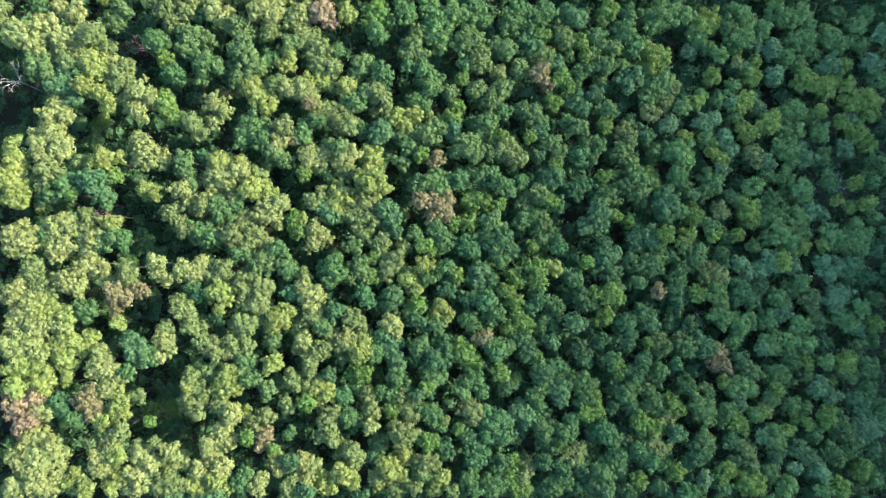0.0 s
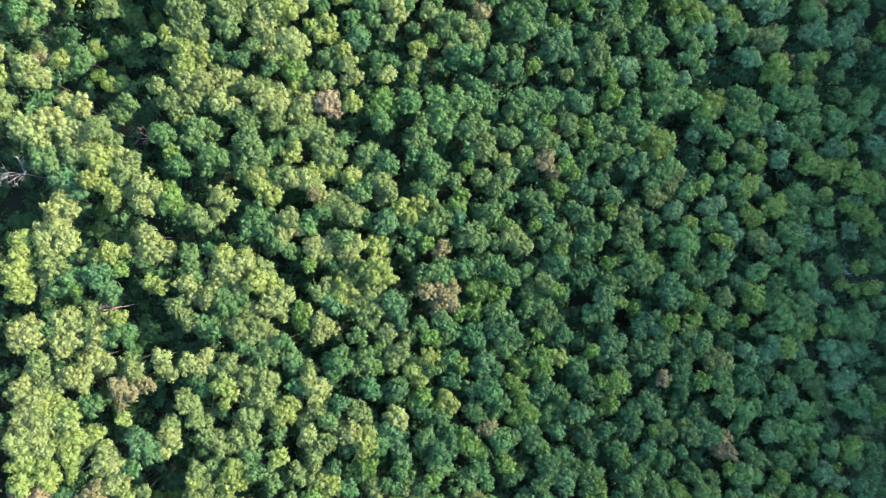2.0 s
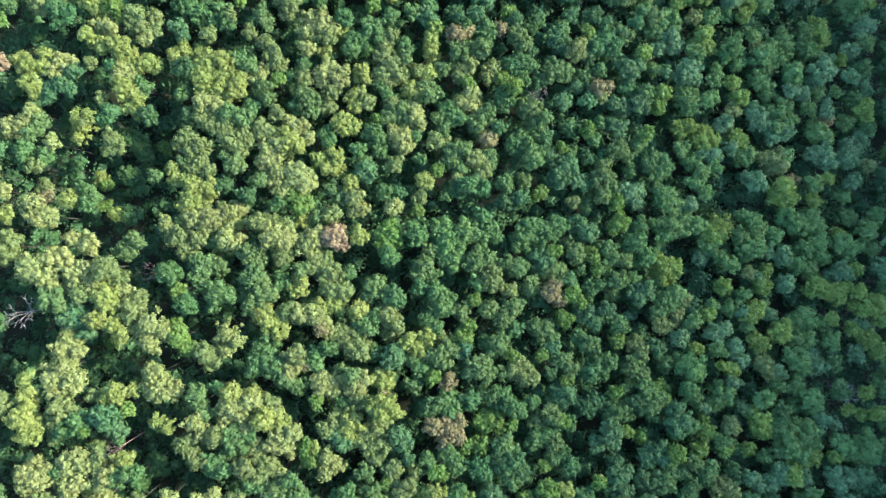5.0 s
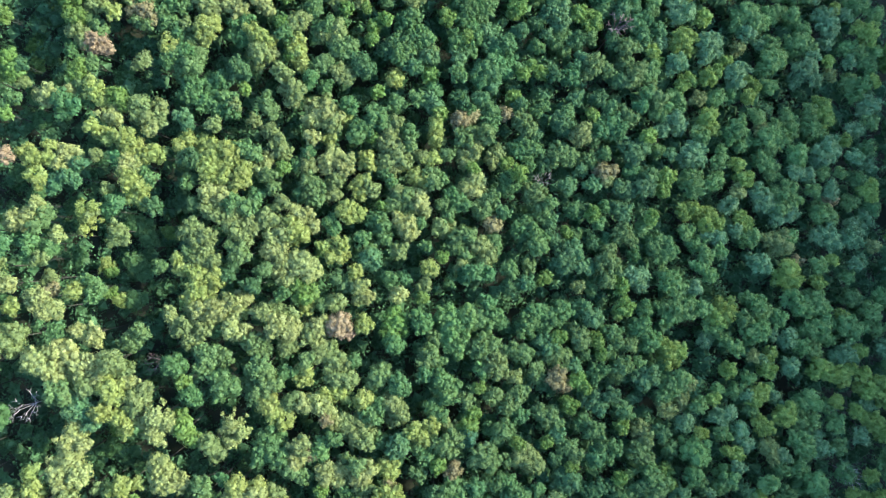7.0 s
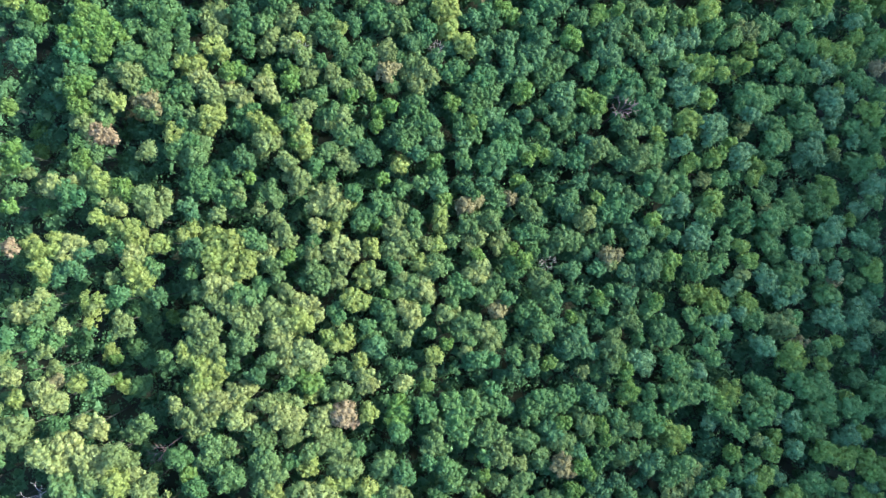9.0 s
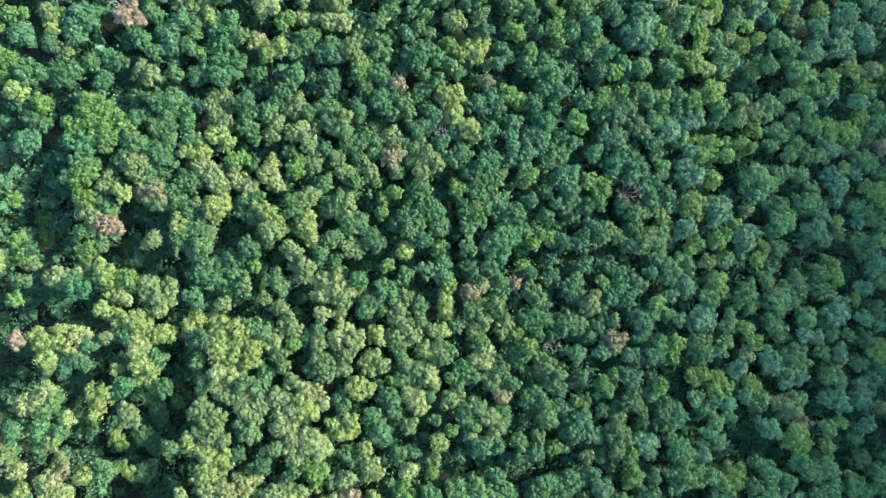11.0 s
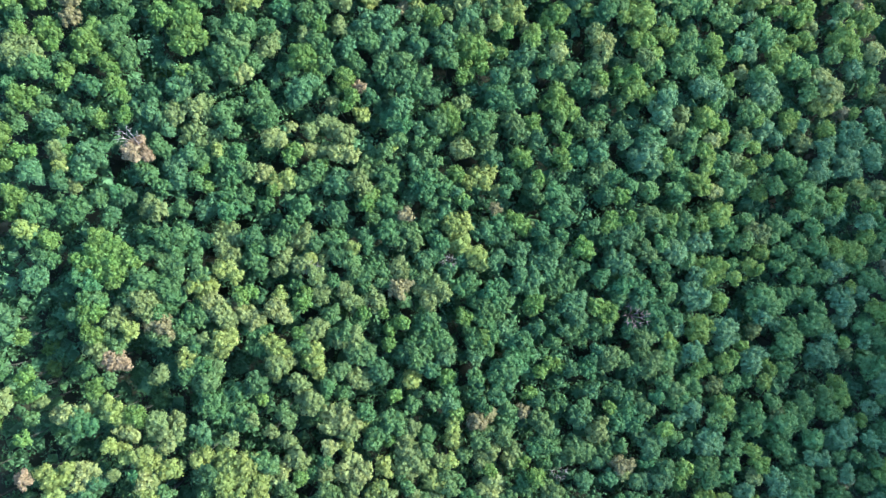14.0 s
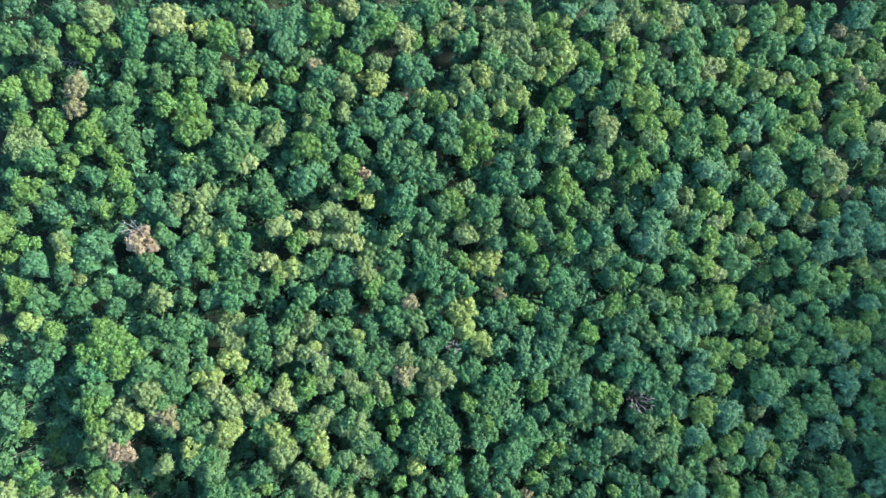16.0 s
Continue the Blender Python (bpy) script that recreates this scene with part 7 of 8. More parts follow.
birch(68.6, 112.5, 2.0, (1.2, -1.1, 1.6))
birch(69.0, 122.5, 2.2, (-0.6, -2.2, 1.7))
aspen(69.7, 127.6, 2.5, (-1.2, -1.1, 1.6))
birch(69.9, 119.9, 2.0)
locust(72.2, 112.6, 1.9, (0.6, -1.7, 1.4), habit="soft")
locust(73.3, 122.5, 2.1, (-0.6, -2.2, 1.9), habit="soft")
aspen(73.5, 119.4, 2.1, (-1.2, -1.2, 1.6))
locust(75.8, 111.6, 2.5, (-1.8, 0.5, 1.6), (1.8, -1.1, 1.7))
hickory(77.5, 124.7, 2.1, (1.2, -1.1, 1.4))
aspen(77.6, 127.0, 1.3)
aspen(78.3, 117.4, 2.1)
locust(78.9, 114.5, 1.9, habit="soft")
locust(79.6, 120.8, 1.6, habit="soft")
birch(80.8, 119.7, 2.1)
birch(81.9, 112.3, 2.5, (1.3, 1.8, 1.9))
birch(83.2, 117.0, 1.8)
# the slope about 140 m along
basswood(-82.1, 140.8, 1.5)
beech(-81.6, 136.4, 1.5)
chestnut(-81.1, 148.5, 1.9, (2.3, -0.4, 1.6))
hornbeam(-80.7, 133.5, 1.4)
chestnut(-80.2, 145.1, 2.4, (2.3, 0.5, 2.2), (-1.4, 1.0, 1.9))
maple(-79.8, 138.8, 1.8, (0.9, -1.5, 1.4), habit="soft")
sapling("g", -78.9, 140.4, 1.9, up=-8)
hornbeam(-77.5, 135.9, 1.1)
maple(-77.5, 139.3, 1.1, habit="soft")
beech(-77.5, 143.7, 2.2, (1.4, 0.5, 1.4), (-2.8, -0.5, 1.9))
sapling("g", -77.0, 140.4, 1.6, up=-8)
beech(-76.1, 137.9, 1.1)
beech(-75.7, 142.8, 1.3)
ash(-74.8, 134.5, 2.3, (-0.9, 0.5, 1.5))
maple(-74.7, 148.1, 1.4, habit="soft")
oak(-73.8, 145.2, 1.8)
sapling("l", -72.6, 133.3, 1.6, habit="soft", up=-8)
maple(-72.4, 132.5, 1.0, habit="soft")
maple(-72.4, 141.3, 1.4, habit="soft")
maple(-72.4, 143.8, 1.5, habit="soft")
oak(-71.5, 136.5, 1.8, (1.4, -1.0, 1.2))
maple(-70.1, 145.8, 1.4, habit="soft")
beech(-68.3, 136.0, 1.3)
maple(-68.2, 147.8, 2.1, (-1.9, 0.5, 1.5), habit="soft")
basswood(-67.8, 140.9, 1.7)
sapling("l", -67.7, 138.5, 1.5, habit="soft", up=-8)
maple(-66.9, 135.0, 1.9, habit="soft")
maple(-65.4, 144.9, 1.9, (0.9, -1.0, 1.5), habit="soft")
sapling("b", -65.3, 132.3, 1.3, up=-8)
maple(-64.0, 141.0, 1.9, (0.9, -1.5, 1.4), habit="soft")
beech(-62.6, 147.4, 1.8, (0.9, -2.0, 1.9))
maple(-62.2, 135.5, 1.7, habit="soft")
maple(-62.2, 138.5, 1.0, habit="soft")
sapling("g", -61.3, 146.3, 2.2, up=-8)
sapling("g", -60.3, 143.2, 1.9, up=-8)
oak(-58.4, 140.0, 1.8)
sapling("l", -58.3, 145.8, 1.8, habit="soft", up=-8)
ash(-57.5, 136.6, 1.8, (0.9, -1.5, 1.7))
ash(-55.1, 133.6, 1.2)
oak(-55.1, 137.1, 1.6)
chestnut(-53.6, 135.6, 1.8, (-0.5, 1.5, 1.3))
maple(-52.4, 143.6, 1.6, habit="soft")
ash(-52.2, 141.6, 2.5, (-1.9, -0.5, 2.0), (-0.5, -2.0, 1.4))
chestnut(-50.8, 133.6, 1.8, (-1.0, -1.0, 1.4), (1.4, -1.5, 1.7))
chestnut(-50.3, 137.1, 2.2, (1.4, 1.0, 1.7), (1.9, -1.0, 1.4))
oak(-49.8, 145.1, 1.2)
maple(-49.1, 149.6, 1.4, habit="soft")
beech(-48.9, 142.1, 2.0, (-1.9, 1.0, 1.5))
beech(-48.4, 143.6, 1.7)
elm(-46.9, 132.1, 1.4)
beech(-45.5, 136.2, 2.1, (1.9, 1.5, 2.0))
beech(-45.5, 146.7, 2.5, (2.9, 0.1, 2.3), (-1.4, 0.5, 1.7))
elm(-44.5, 149.2, 2.0, (1.9, 0.0, 2.0))
beech(-44.0, 133.2, 1.8)
beech(-44.0, 144.2, 2.3, (3.4, 1.1, 2.0))
linden(-43.5, 143.2, 2.0, (1.9, 0.5, 1.4))
beech(-40.6, 137.2, 1.3)
beech(-39.6, 140.2, 2.3, (1.0, -2.0, 2.0))
sapling("b", -39.1, 146.1, 1.4, up=-8)
beech(-37.7, 135.7, 2.3, (-1.5, -0.5, 1.7))
linden(-37.2, 132.2, 2.0, (1.5, -0.5, 1.3))
chestnut(-37.2, 149.9, 1.7, (-1.0, -1.5, 1.7))
maple(-34.2, 130.2, 1.7, (0.3, -1.5, 1.3), habit="soft")
hornbeam(-34.2, 144.9, 1.8)
linden(-33.7, 134.2, 1.1)
ash(-31.8, 141.4, 2.6, (-1.0, -2.0, 2.0))
maple(-31.3, 146.5, 2.6, (1.5, -1.5, 1.9), (-1.5, 1.0, 1.7))
linden(-30.8, 130.2, 1.5)
chestnut(-30.3, 133.7, 1.7)
beech(-29.3, 149.6, 2.0, (1.5, -1.0, 1.6))
beech(-28.8, 141.4, 2.0, (-1.0, 1.5, 1.4))
chestnut(-27.8, 130.2, 1.3)
hornbeam(-27.8, 146.0, 1.7)
linden(-26.3, 138.9, 1.5)
chestnut(-26.3, 134.3, 2.0, (-1.5, 1.0, 1.4))
maple(-24.3, 143.0, 1.9, habit="soft")
chestnut(-24.3, 132.7, 1.9, (1.0, 1.0, 1.4))
maple(-24.3, 144.0, 1.7, habit="soft")
ash(-23.8, 149.2, 1.9)
maple(-22.8, 139.9, 1.7, (-1.0, -1.6, 1.3), habit="soft")
sapling("g", -21.9, 132.4, 1.3, up=-8)
beech(-21.7, 145.6, 2.0, (-1.0, 1.5, 1.4))
withered(-21.5, 142.0, 1.3)
hickory(-21.2, 136.9, 1.6)
oak(-19.7, 140.0, 1.6)
hornbeam(-17.7, 146.2, 1.7)
hornbeam(-16.7, 130.2, 1.7, (-2.6, -1.6, 1.7))
basswood(-15.6, 143.7, 2.3, (-2.0, 0.5, 1.6))
oak(-15.6, 147.3, 1.3)
hickory(-15.6, 131.2, 1.2)
basswood(-15.1, 135.4, 2.5, (1.5, -0.5, 2.0), (-1.0, 1.0, 1.4))
beech(-14.6, 132.3, 1.5)
ash(-14.1, 138.0, 2.3, (1.0, 1.0, 1.6))
elm(-13.6, 146.8, 1.2)
hornbeam(-12.5, 144.7, 2.2, (-1.0, -0.5, 1.6))
basswood(-12.0, 143.2, 2.0, (1.0, -1.5, 1.5), (-1.0, -1.6, 1.3))
ash(-11.0, 149.4, 2.3, (-1.0, -1.1, 1.7))
hornbeam(-11.0, 131.8, 1.2)
ash(-10.5, 134.4, 1.4)
hornbeam(-9.4, 144.3, 1.6)
oak(-8.4, 140.6, 1.9)
beech(-8.4, 132.3, 1.8)
hornbeam(-6.8, 135.4, 2.3, (-1.0, 1.0, 1.6))
oak(-6.8, 148.5, 1.2)
beech(-5.3, 147.0, 1.8)
maple(-4.7, 136.0, 2.3, (-0.5, 1.6, 1.8), (1.0, -1.0, 1.5))
chestnut(-3.2, 130.8, 2.1, (1.6, -0.5, 1.3))
chestnut(-2.6, 139.7, 1.6)
maple(-1.6, 145.5, 2.1, (-1.1, -1.1, 1.5), habit="soft")
beech(-0.5, 133.9, 1.5)
beech(1.1, 135.5, 2.4, (-1.6, 1.6, 1.8), (1.1, 1.1, 1.5))
maple(1.1, 146.0, 1.5, habit="soft")
elm(2.1, 132.4, 1.9, (-0.5, -2.1, 1.8))
hickory(2.1, 149.7, 1.4)
basswood(4.3, 141.3, 2.7, (-1.1, 1.0, 1.9), (1.6, -1.6, 1.9))
ash(4.3, 144.5, 1.9)
maple(4.8, 148.8, 1.2, habit="soft")
elm(7.5, 135.6, 2.4, (-1.1, 1.1, 1.8), (1.1, -1.6, 1.5))
ash(8.0, 141.9, 2.1, (1.6, -0.5, 1.5))
ash(8.6, 148.3, 2.4, (1.1, 1.1, 1.8), (-1.6, -0.6, 1.8))
elm(9.1, 145.1, 1.7)
maple(10.7, 136.1, 1.9, (0.5, -1.6, 1.3), habit="soft")
oak(11.8, 132.9, 1.4)
maple(14.5, 139.9, 2.1, (1.1, 2.2, 1.8), habit="soft")
hornbeam(15.1, 146.8, 2.7, (2.2, -0.5, 1.9), (-1.1, -1.1, 1.6))
beech(15.6, 135.6, 1.3)
linden(15.6, 149.0, 1.9)
maple(17.3, 133.0, 1.3, habit="soft")
maple(17.3, 139.9, 2.4, (1.1, -1.6, 1.8), (-1.1, -1.6, 1.8))
beech(20.6, 135.7, 1.7)
basswood(20.6, 143.2, 1.7)
hornbeam(22.8, 147.0, 2.0)
elm(23.3, 135.7, 1.8, (-1.1, -1.1, 1.4))
ash(23.9, 130.8, 2.1, (-1.1, 1.1, 1.4))
beech(23.9, 138.4, 1.7)
chestnut(23.9, 142.7, 1.3)
maple(24.5, 144.9, 1.7, habit="soft")
chestnut(24.5, 149.7, 1.8)
hornbeam(27.8, 134.6, 1.7)
hornbeam(28.4, 140.6, 1.5)
maple(28.4, 145.5, 2.1, (2.3, 0.6, 2.0), habit="soft")
ash(28.9, 132.5, 1.5)
locust(31.2, 143.4, 2.4, (-1.1, -1.1, 1.7), habit="soft")
elm(32.9, 148.8, 1.8, (-3.4, -1.2, 1.8))
ash(33.4, 133.6, 2.4, (1.1, 1.1, 1.5))
locust(34.0, 141.8, 1.8, habit="soft")
locust(35.2, 150.0, 1.4, habit="soft")
birch(35.7, 147.2, 1.7)
aspen(36.3, 138.0, 2.1, (1.1, -1.6, 1.4))
locust(37.4, 130.3, 1.3, habit="soft")
aspen(37.4, 141.3, 2.1, (-1.7, -1.1, 1.8))
birch(38.0, 143.5, 1.7)
beech(38.0, 148.9, 1.7)
chestnut(39.7, 135.3, 1.7, (-0.6, -1.6, 1.4))
chestnut(40.9, 138.6, 1.7)
birch(41.5, 148.5, 2.5, (-1.2, -1.1, 1.8))
birch(42.0, 131.4, 1.4)
birch(42.6, 134.2, 1.7)
aspen(44.4, 143.6, 2.3, (2.9, -0.5, 1.7))
locust(44.9, 131.4, 1.7, (1.2, -1.6, 1.4), habit="soft")
locust(45.5, 138.1, 2.0, (-0.6, -1.7, 1.7), (1.2, -1.1, 1.4))
linden(46.6, 133.1, 1.7)
birch(46.7, 146.4, 2.2, (-1.7, -1.1, 1.5))
birch(47.8, 140.8, 1.7)
locust(48.4, 149.1, 1.7, habit="soft")
locust(49.0, 135.9, 1.9, (-0.0, -1.7, 1.4), habit="soft")
birch(50.2, 143.1, 2.0)
locust(50.2, 145.3, 1.4, habit="soft")
birch(52.5, 132.6, 1.7)
chestnut(53.1, 134.2, 1.9)
linden(53.1, 147.0, 1.6)
birch(54.9, 139.3, 2.2, (-1.2, -1.1, 1.6))
locust(55.4, 132.0, 1.4, habit="soft")
locust(56.0, 137.6, 1.3, habit="soft")
birch(56.1, 146.0, 2.0, (1.8, 1.1, 1.7))
aspen(57.3, 143.7, 2.8, (-1.8, 1.1, 1.9), (1.8, -1.1, 1.6))
aspen(57.8, 135.9, 2.2, (-1.2, -1.7, 1.6))
aspen(60.2, 134.3, 1.7)
birch(60.2, 141.6, 2.0, (-1.8, -1.7, 1.6))
locust(60.8, 150.0, 2.5, (1.2, 1.7, 1.9), (-0.6, -1.7, 1.9))
birch(62.0, 135.4, 1.5)
locust(63.8, 138.2, 2.2, (-1.2, -1.7, 1.6), habit="soft")
birch(64.4, 148.3, 2.5, (-1.2, 1.7, 1.9))
aspen(65.6, 136.6, 1.3)
chestnut(66.1, 133.2, 2.2, (-1.2, 1.1, 1.6))
birch(66.8, 142.8, 1.8)
birch(68.0, 145.0, 1.6)
birch(68.0, 149.5, 1.5)
hickory(69.8, 141.7, 2.2, (1.2, -1.7, 1.4))
linden(69.8, 146.7, 2.2, (1.2, -1.1, 1.6))
aspen(70.3, 132.1, 2.1, (1.2, 1.1, 1.6))
locust(71.0, 136.0, 1.9, habit="soft")
linden(71.6, 143.9, 2.8, (1.2, -1.1, 1.9))
birch(74.0, 141.2, 1.3)
dying(75.0, 139.5, 1.3)
aspen(75.2, 130.4, 2.8, (1.8, -1.1, 2.2), (-0.6, -2.3, 2.1))
aspen(76.4, 135.5, 2.9, (1.2, -1.7, 2.1), (-1.2, -1.1, 1.9))
aspen(76.5, 148.0, 2.2, (1.2, 1.7, 1.4))
locust(77.1, 139.5, 1.2, habit="soft")
birch(79.6, 145.8, 1.3)
locust(80.2, 144.1, 1.8, habit="soft")
birch(80.2, 146.9, 1.9)
aspen(80.7, 131.6, 2.2, (0.6, -2.3, 1.9))
aspen(80.7, 138.9, 1.8)
# the slope about 160 m along
maple(-82.0, 155.3, 2.2, (0.5, 1.5, 1.5), habit="soft")
beech(-81.6, 152.9, 1.9, (1.2, 1.0, 1.2))
beech(-81.5, 164.0, 2.4, (-0.9, 0.9, 1.6), (1.4, -0.9, 1.4))
ash(-80.5, 170.0, 1.8)
maple(-80.2, 150.5, 1.5, habit="soft")
ash(-79.6, 166.0, 1.5)
maple(-77.9, 158.3, 1.8, (0.4, -2.4, 2.0), (-1.4, -0.5, 1.5))
chestnut(-76.9, 162.7, 2.3, (-0.9, 0.5, 1.6), (1.4, -0.9, 1.6))
beech(-76.5, 159.3, 1.4)
oak(-76.0, 166.9, 1.4)
maple(-75.6, 151.1, 2.2, (1.4, -0.9, 1.5), (-0.9, -1.0, 1.5))
beech(-75.0, 165.0, 1.4)
beech(-74.6, 160.3, 1.1)
ash(-72.7, 169.6, 2.2, (3.2, 0.4, 1.5), (0.9, -1.4, 1.2))
dying(-71.4, 152.6, 1.9)
dying(-71.0, 157.0, 2.1, (-0.5, -1.5, 1.6))
maple(-70.9, 165.3, 2.2, (1.8, -0.9, 1.9), (1.4, -2.4, 1.5))
sapling("g", -70.1, 161.6, 1.9, up=-8)
sapling("l", -69.6, 159.5, 1.6, habit="soft", up=-8)
oak(-68.6, 155.6, 1.5)
maple(-67.7, 150.7, 2.2, (-1.4, -1.5, 2.1), (0.9, -0.5, 1.4))
maple(-64.9, 164.5, 1.4, habit="soft")
beech(-64.0, 151.3, 2.2, (-0.9, -1.0, 1.4))
beech(-63.5, 155.2, 1.8, (1.1, -1.0, 1.4))
beech(-63.0, 156.2, 1.2)
sapling("d", -62.3, 153.0, 2.2, up=-8)
beech(-62.1, 160.2, 2.1, (1.4, -0.9, 1.5), (-0.5, -2.0, 1.5))
basswood(-61.6, 167.1, 2.5, (0.9, 1.0, 1.8), (-0.5, -1.5, 1.7), (1.4, -1.4, 1.4))
beech(-60.7, 162.9, 1.4)
beech(-56.4, 157.9, 1.9, (-1.4, 1.4, 1.7))
maple(-56.0, 153.9, 2.2, (-1.0, -1.0, 1.4), habit="soft")
linden(-55.4, 168.8, 3.1, (-1.4, -1.5, 1.9), (1.4, -1.4, 1.7), (-0.5, 1.5, 1.9))
beech(-54.0, 164.9, 2.2, (-1.9, -1.5, 2.2), (-2.8, -0.1, 1.4))
beech(-53.1, 162.0, 1.9, (1.9, -1.4, 1.8), (-1.0, -1.5, 1.4))
maple(-52.2, 150.6, 2.5, (-1.0, -2.0, 2.1), (1.4, -2.0, 1.8))
maple(-52.2, 155.0, 2.5, (1.0, -1.5, 2.2), (-1.0, -2.0, 2.0))
beech(-52.1, 163.0, 1.6)
maple(-51.4, 157.0, 1.3, habit="soft")
oak(-51.2, 170.0, 1.6)
hickory(-50.2, 167.2, 1.8)
beech(-48.8, 156.6, 1.8)
beech(-48.8, 162.1, 2.0, (0.9, -3.0, 1.8))
oak(-47.4, 152.2, 1.2)
maple(-46.9, 167.1, 2.4, (1.0, -2.0, 2.0), (-1.0, -2.0, 1.7))
chestnut(-45.9, 160.7, 1.3)
linden(-45.4, 159.2, 1.3)
beech(-44.5, 163.7, 1.2)
hickory(-44.0, 156.8, 2.1, (1.5, -0.5, 1.7))
beech(-43.5, 152.3, 2.5, (-1.9, -0.5, 1.8), (1.9, -1.0, 1.7))
oak(-43.5, 169.8, 2.0, (-1.9, 1.4, 1.4))
linden(-42.5, 165.8, 1.6)
maple(-41.6, 160.8, 1.5, (-0.5, -1.5, 1.3), habit="soft")
ash(-40.1, 162.9, 1.4)
hickory(-39.8, 156.9, 1.4)
beech(-38.2, 151.9, 1.8)
oak(-37.7, 160.5, 1.6)
ash(-37.6, 169.0, 2.8, (2.0, -1.4, 2.5), (1.0, -3.5, 2.0))
basswood(-35.7, 156.0, 2.1, (1.0, -1.5, 1.4))
maple(-34.7, 159.6, 1.7, habit="soft")
ash(-32.7, 169.7, 2.0, (-0.2, -2.5, 1.7))
elm(-32.2, 163.2, 1.6)
chestnut(-31.3, 151.0, 1.3)
beech(-31.3, 154.6, 1.9, (2.0, -0.5, 1.7), (3.0, 1.6, 1.6))
hornbeam(-30.8, 156.1, 1.6)
dying(-30.7, 161.9, 1.2)
maple(-29.2, 169.4, 2.3, (-0.5, -2.0, 1.9), (1.0, 1.1, 1.4))
maple(-28.8, 152.6, 1.3, habit="soft")
basswood(-28.8, 159.7, 2.3, (1.5, -1.0, 2.0), (-1.5, -1.1, 1.4))
maple(-26.3, 168.0, 1.6, habit="soft")
chestnut(-25.3, 153.2, 1.3)
chestnut(-25.3, 158.3, 2.0, (1.0, -1.5, 1.4))
maple(-24.3, 162.5, 2.3, (1.0, -1.0, 1.4), (-1.0, 1.0, 1.4))
hornbeam(-21.7, 151.8, 2.6, (2.0, -1.5, 2.0))
hickory(-21.7, 159.8, 1.2)
oak(-21.7, 167.2, 2.3, (-1.0, -1.6, 1.9))
ash(-20.7, 153.3, 1.9)
ash(-20.2, 154.9, 1.5)
hickory(-19.5, 158.0, 1.9, (0.3, 1.6, 1.4))
chestnut(-19.2, 162.6, 2.0, (1.5, -0.5, 1.3))
maple(-17.7, 169.9, 2.6, (-1.2, -1.6, 1.9), (1.0, -1.5, 1.6))
ash(-17.2, 154.0, 2.3, (1.5, 1.1, 1.6), (0.5, 1.6, 1.3))
ash(-15.6, 150.9, 2.3, (-1.0, -1.6, 1.7))
chestnut(-14.6, 168.5, 1.3)
linden(-14.1, 167.0, 2.0, (0.5, -1.5, 1.5))
dying(-13.6, 157.2, 1.3)
ash(-13.1, 161.3, 2.9, (2.1, 0.6, 2.0), (-1.0, 1.0, 1.7), (1.0, -2.0, 2.0))
ash(-12.0, 152.5, 1.5)
maple(-12.0, 166.5, 1.5, habit="soft")
elm(-11.5, 155.7, 1.5)
hickory(-11.0, 157.2, 1.6)
ash(-10.0, 160.9, 1.5)
maple(-8.9, 166.7, 1.1, habit="soft")
maple(-8.4, 155.8, 2.0, (1.0, -1.0, 1.5), habit="soft")
chestnut(-7.9, 168.8, 2.0, (2.1, -0.4, 1.5))
ash(-5.8, 151.7, 2.5, (-1.0, 1.0, 1.6), (0.5, -1.6, 1.8))
chestnut(-5.3, 156.4, 1.5)
elm(-3.7, 161.1, 1.9)
chestnut(-2.6, 158.5, 1.4)
birch(-2.1, 167.5, 2.1, (-1.6, -1.1, 1.6))
elm(-2.1, 152.8, 2.1, (2.6, 0.6, 1.5))
ash(-1.6, 156.0, 2.1, (-1.1, -1.6, 1.6), (1.6, 1.1, 1.3))
maple(-1.1, 150.2, 2.4, (1.6, -1.0, 2.1), (-1.1, -1.6, 1.5))
hickory(-0.0, 161.8, 1.9, (1.1, -1.5, 1.8))
birch(2.1, 164.0, 2.4, (1.6, -1.0, 1.8))
chestnut(2.7, 167.1, 2.4, (1.6, 1.1, 2.1), (-1.1, -1.1, 1.5))
hornbeam(3.7, 157.2, 1.4)
hickory(3.7, 154.5, 1.4)
chestnut(4.3, 159.8, 1.5, (-2.1, -1.7, 1.9))
maple(5.9, 153.0, 1.7, habit="soft")
elm(6.9, 162.0, 2.4, (-1.1, -2.2, 2.1), (1.6, -0.5, 1.5))
chestnut(7.5, 166.8, 2.7, (1.1, -2.1, 2.1), (-1.6, -1.1, 1.8))
hickory(7.5, 156.8, 2.2, (-0.9, -1.3, 1.3))
chestnut(9.6, 154.2, 1.5)
locust(10.7, 152.1, 2.1, (0.5, 1.6, 1.2), habit="soft")
hickory(11.3, 161.1, 1.2)
chestnut(11.8, 164.3, 1.8, (-1.1, -1.1, 1.3))
maple(13.4, 160.7, 1.6, (1.1, 1.1, 1.3), habit="soft")
locust(15.1, 168.2, 1.8, (-1.6, -0.6, 1.5), habit="soft")
maple(15.1, 157.0, 2.5, (-1.1, -1.1, 1.8), (1.4, 0.6, 1.6))
locust(15.6, 152.2, 1.9, habit="soft")
linden(16.2, 161.8, 1.3)
hickory(16.7, 165.1, 2.8, (-1.1, -1.1, 1.8), (1.4, -0.5, 1.4))
ash(19.5, 160.3, 2.4, (-1.1, -1.1, 1.8), (1.7, 0.6, 1.5))
maple(20.6, 165.2, 2.1, (-1.1, 1.6, 1.4), habit="soft")
locust(21.7, 157.7, 1.3, habit="soft")
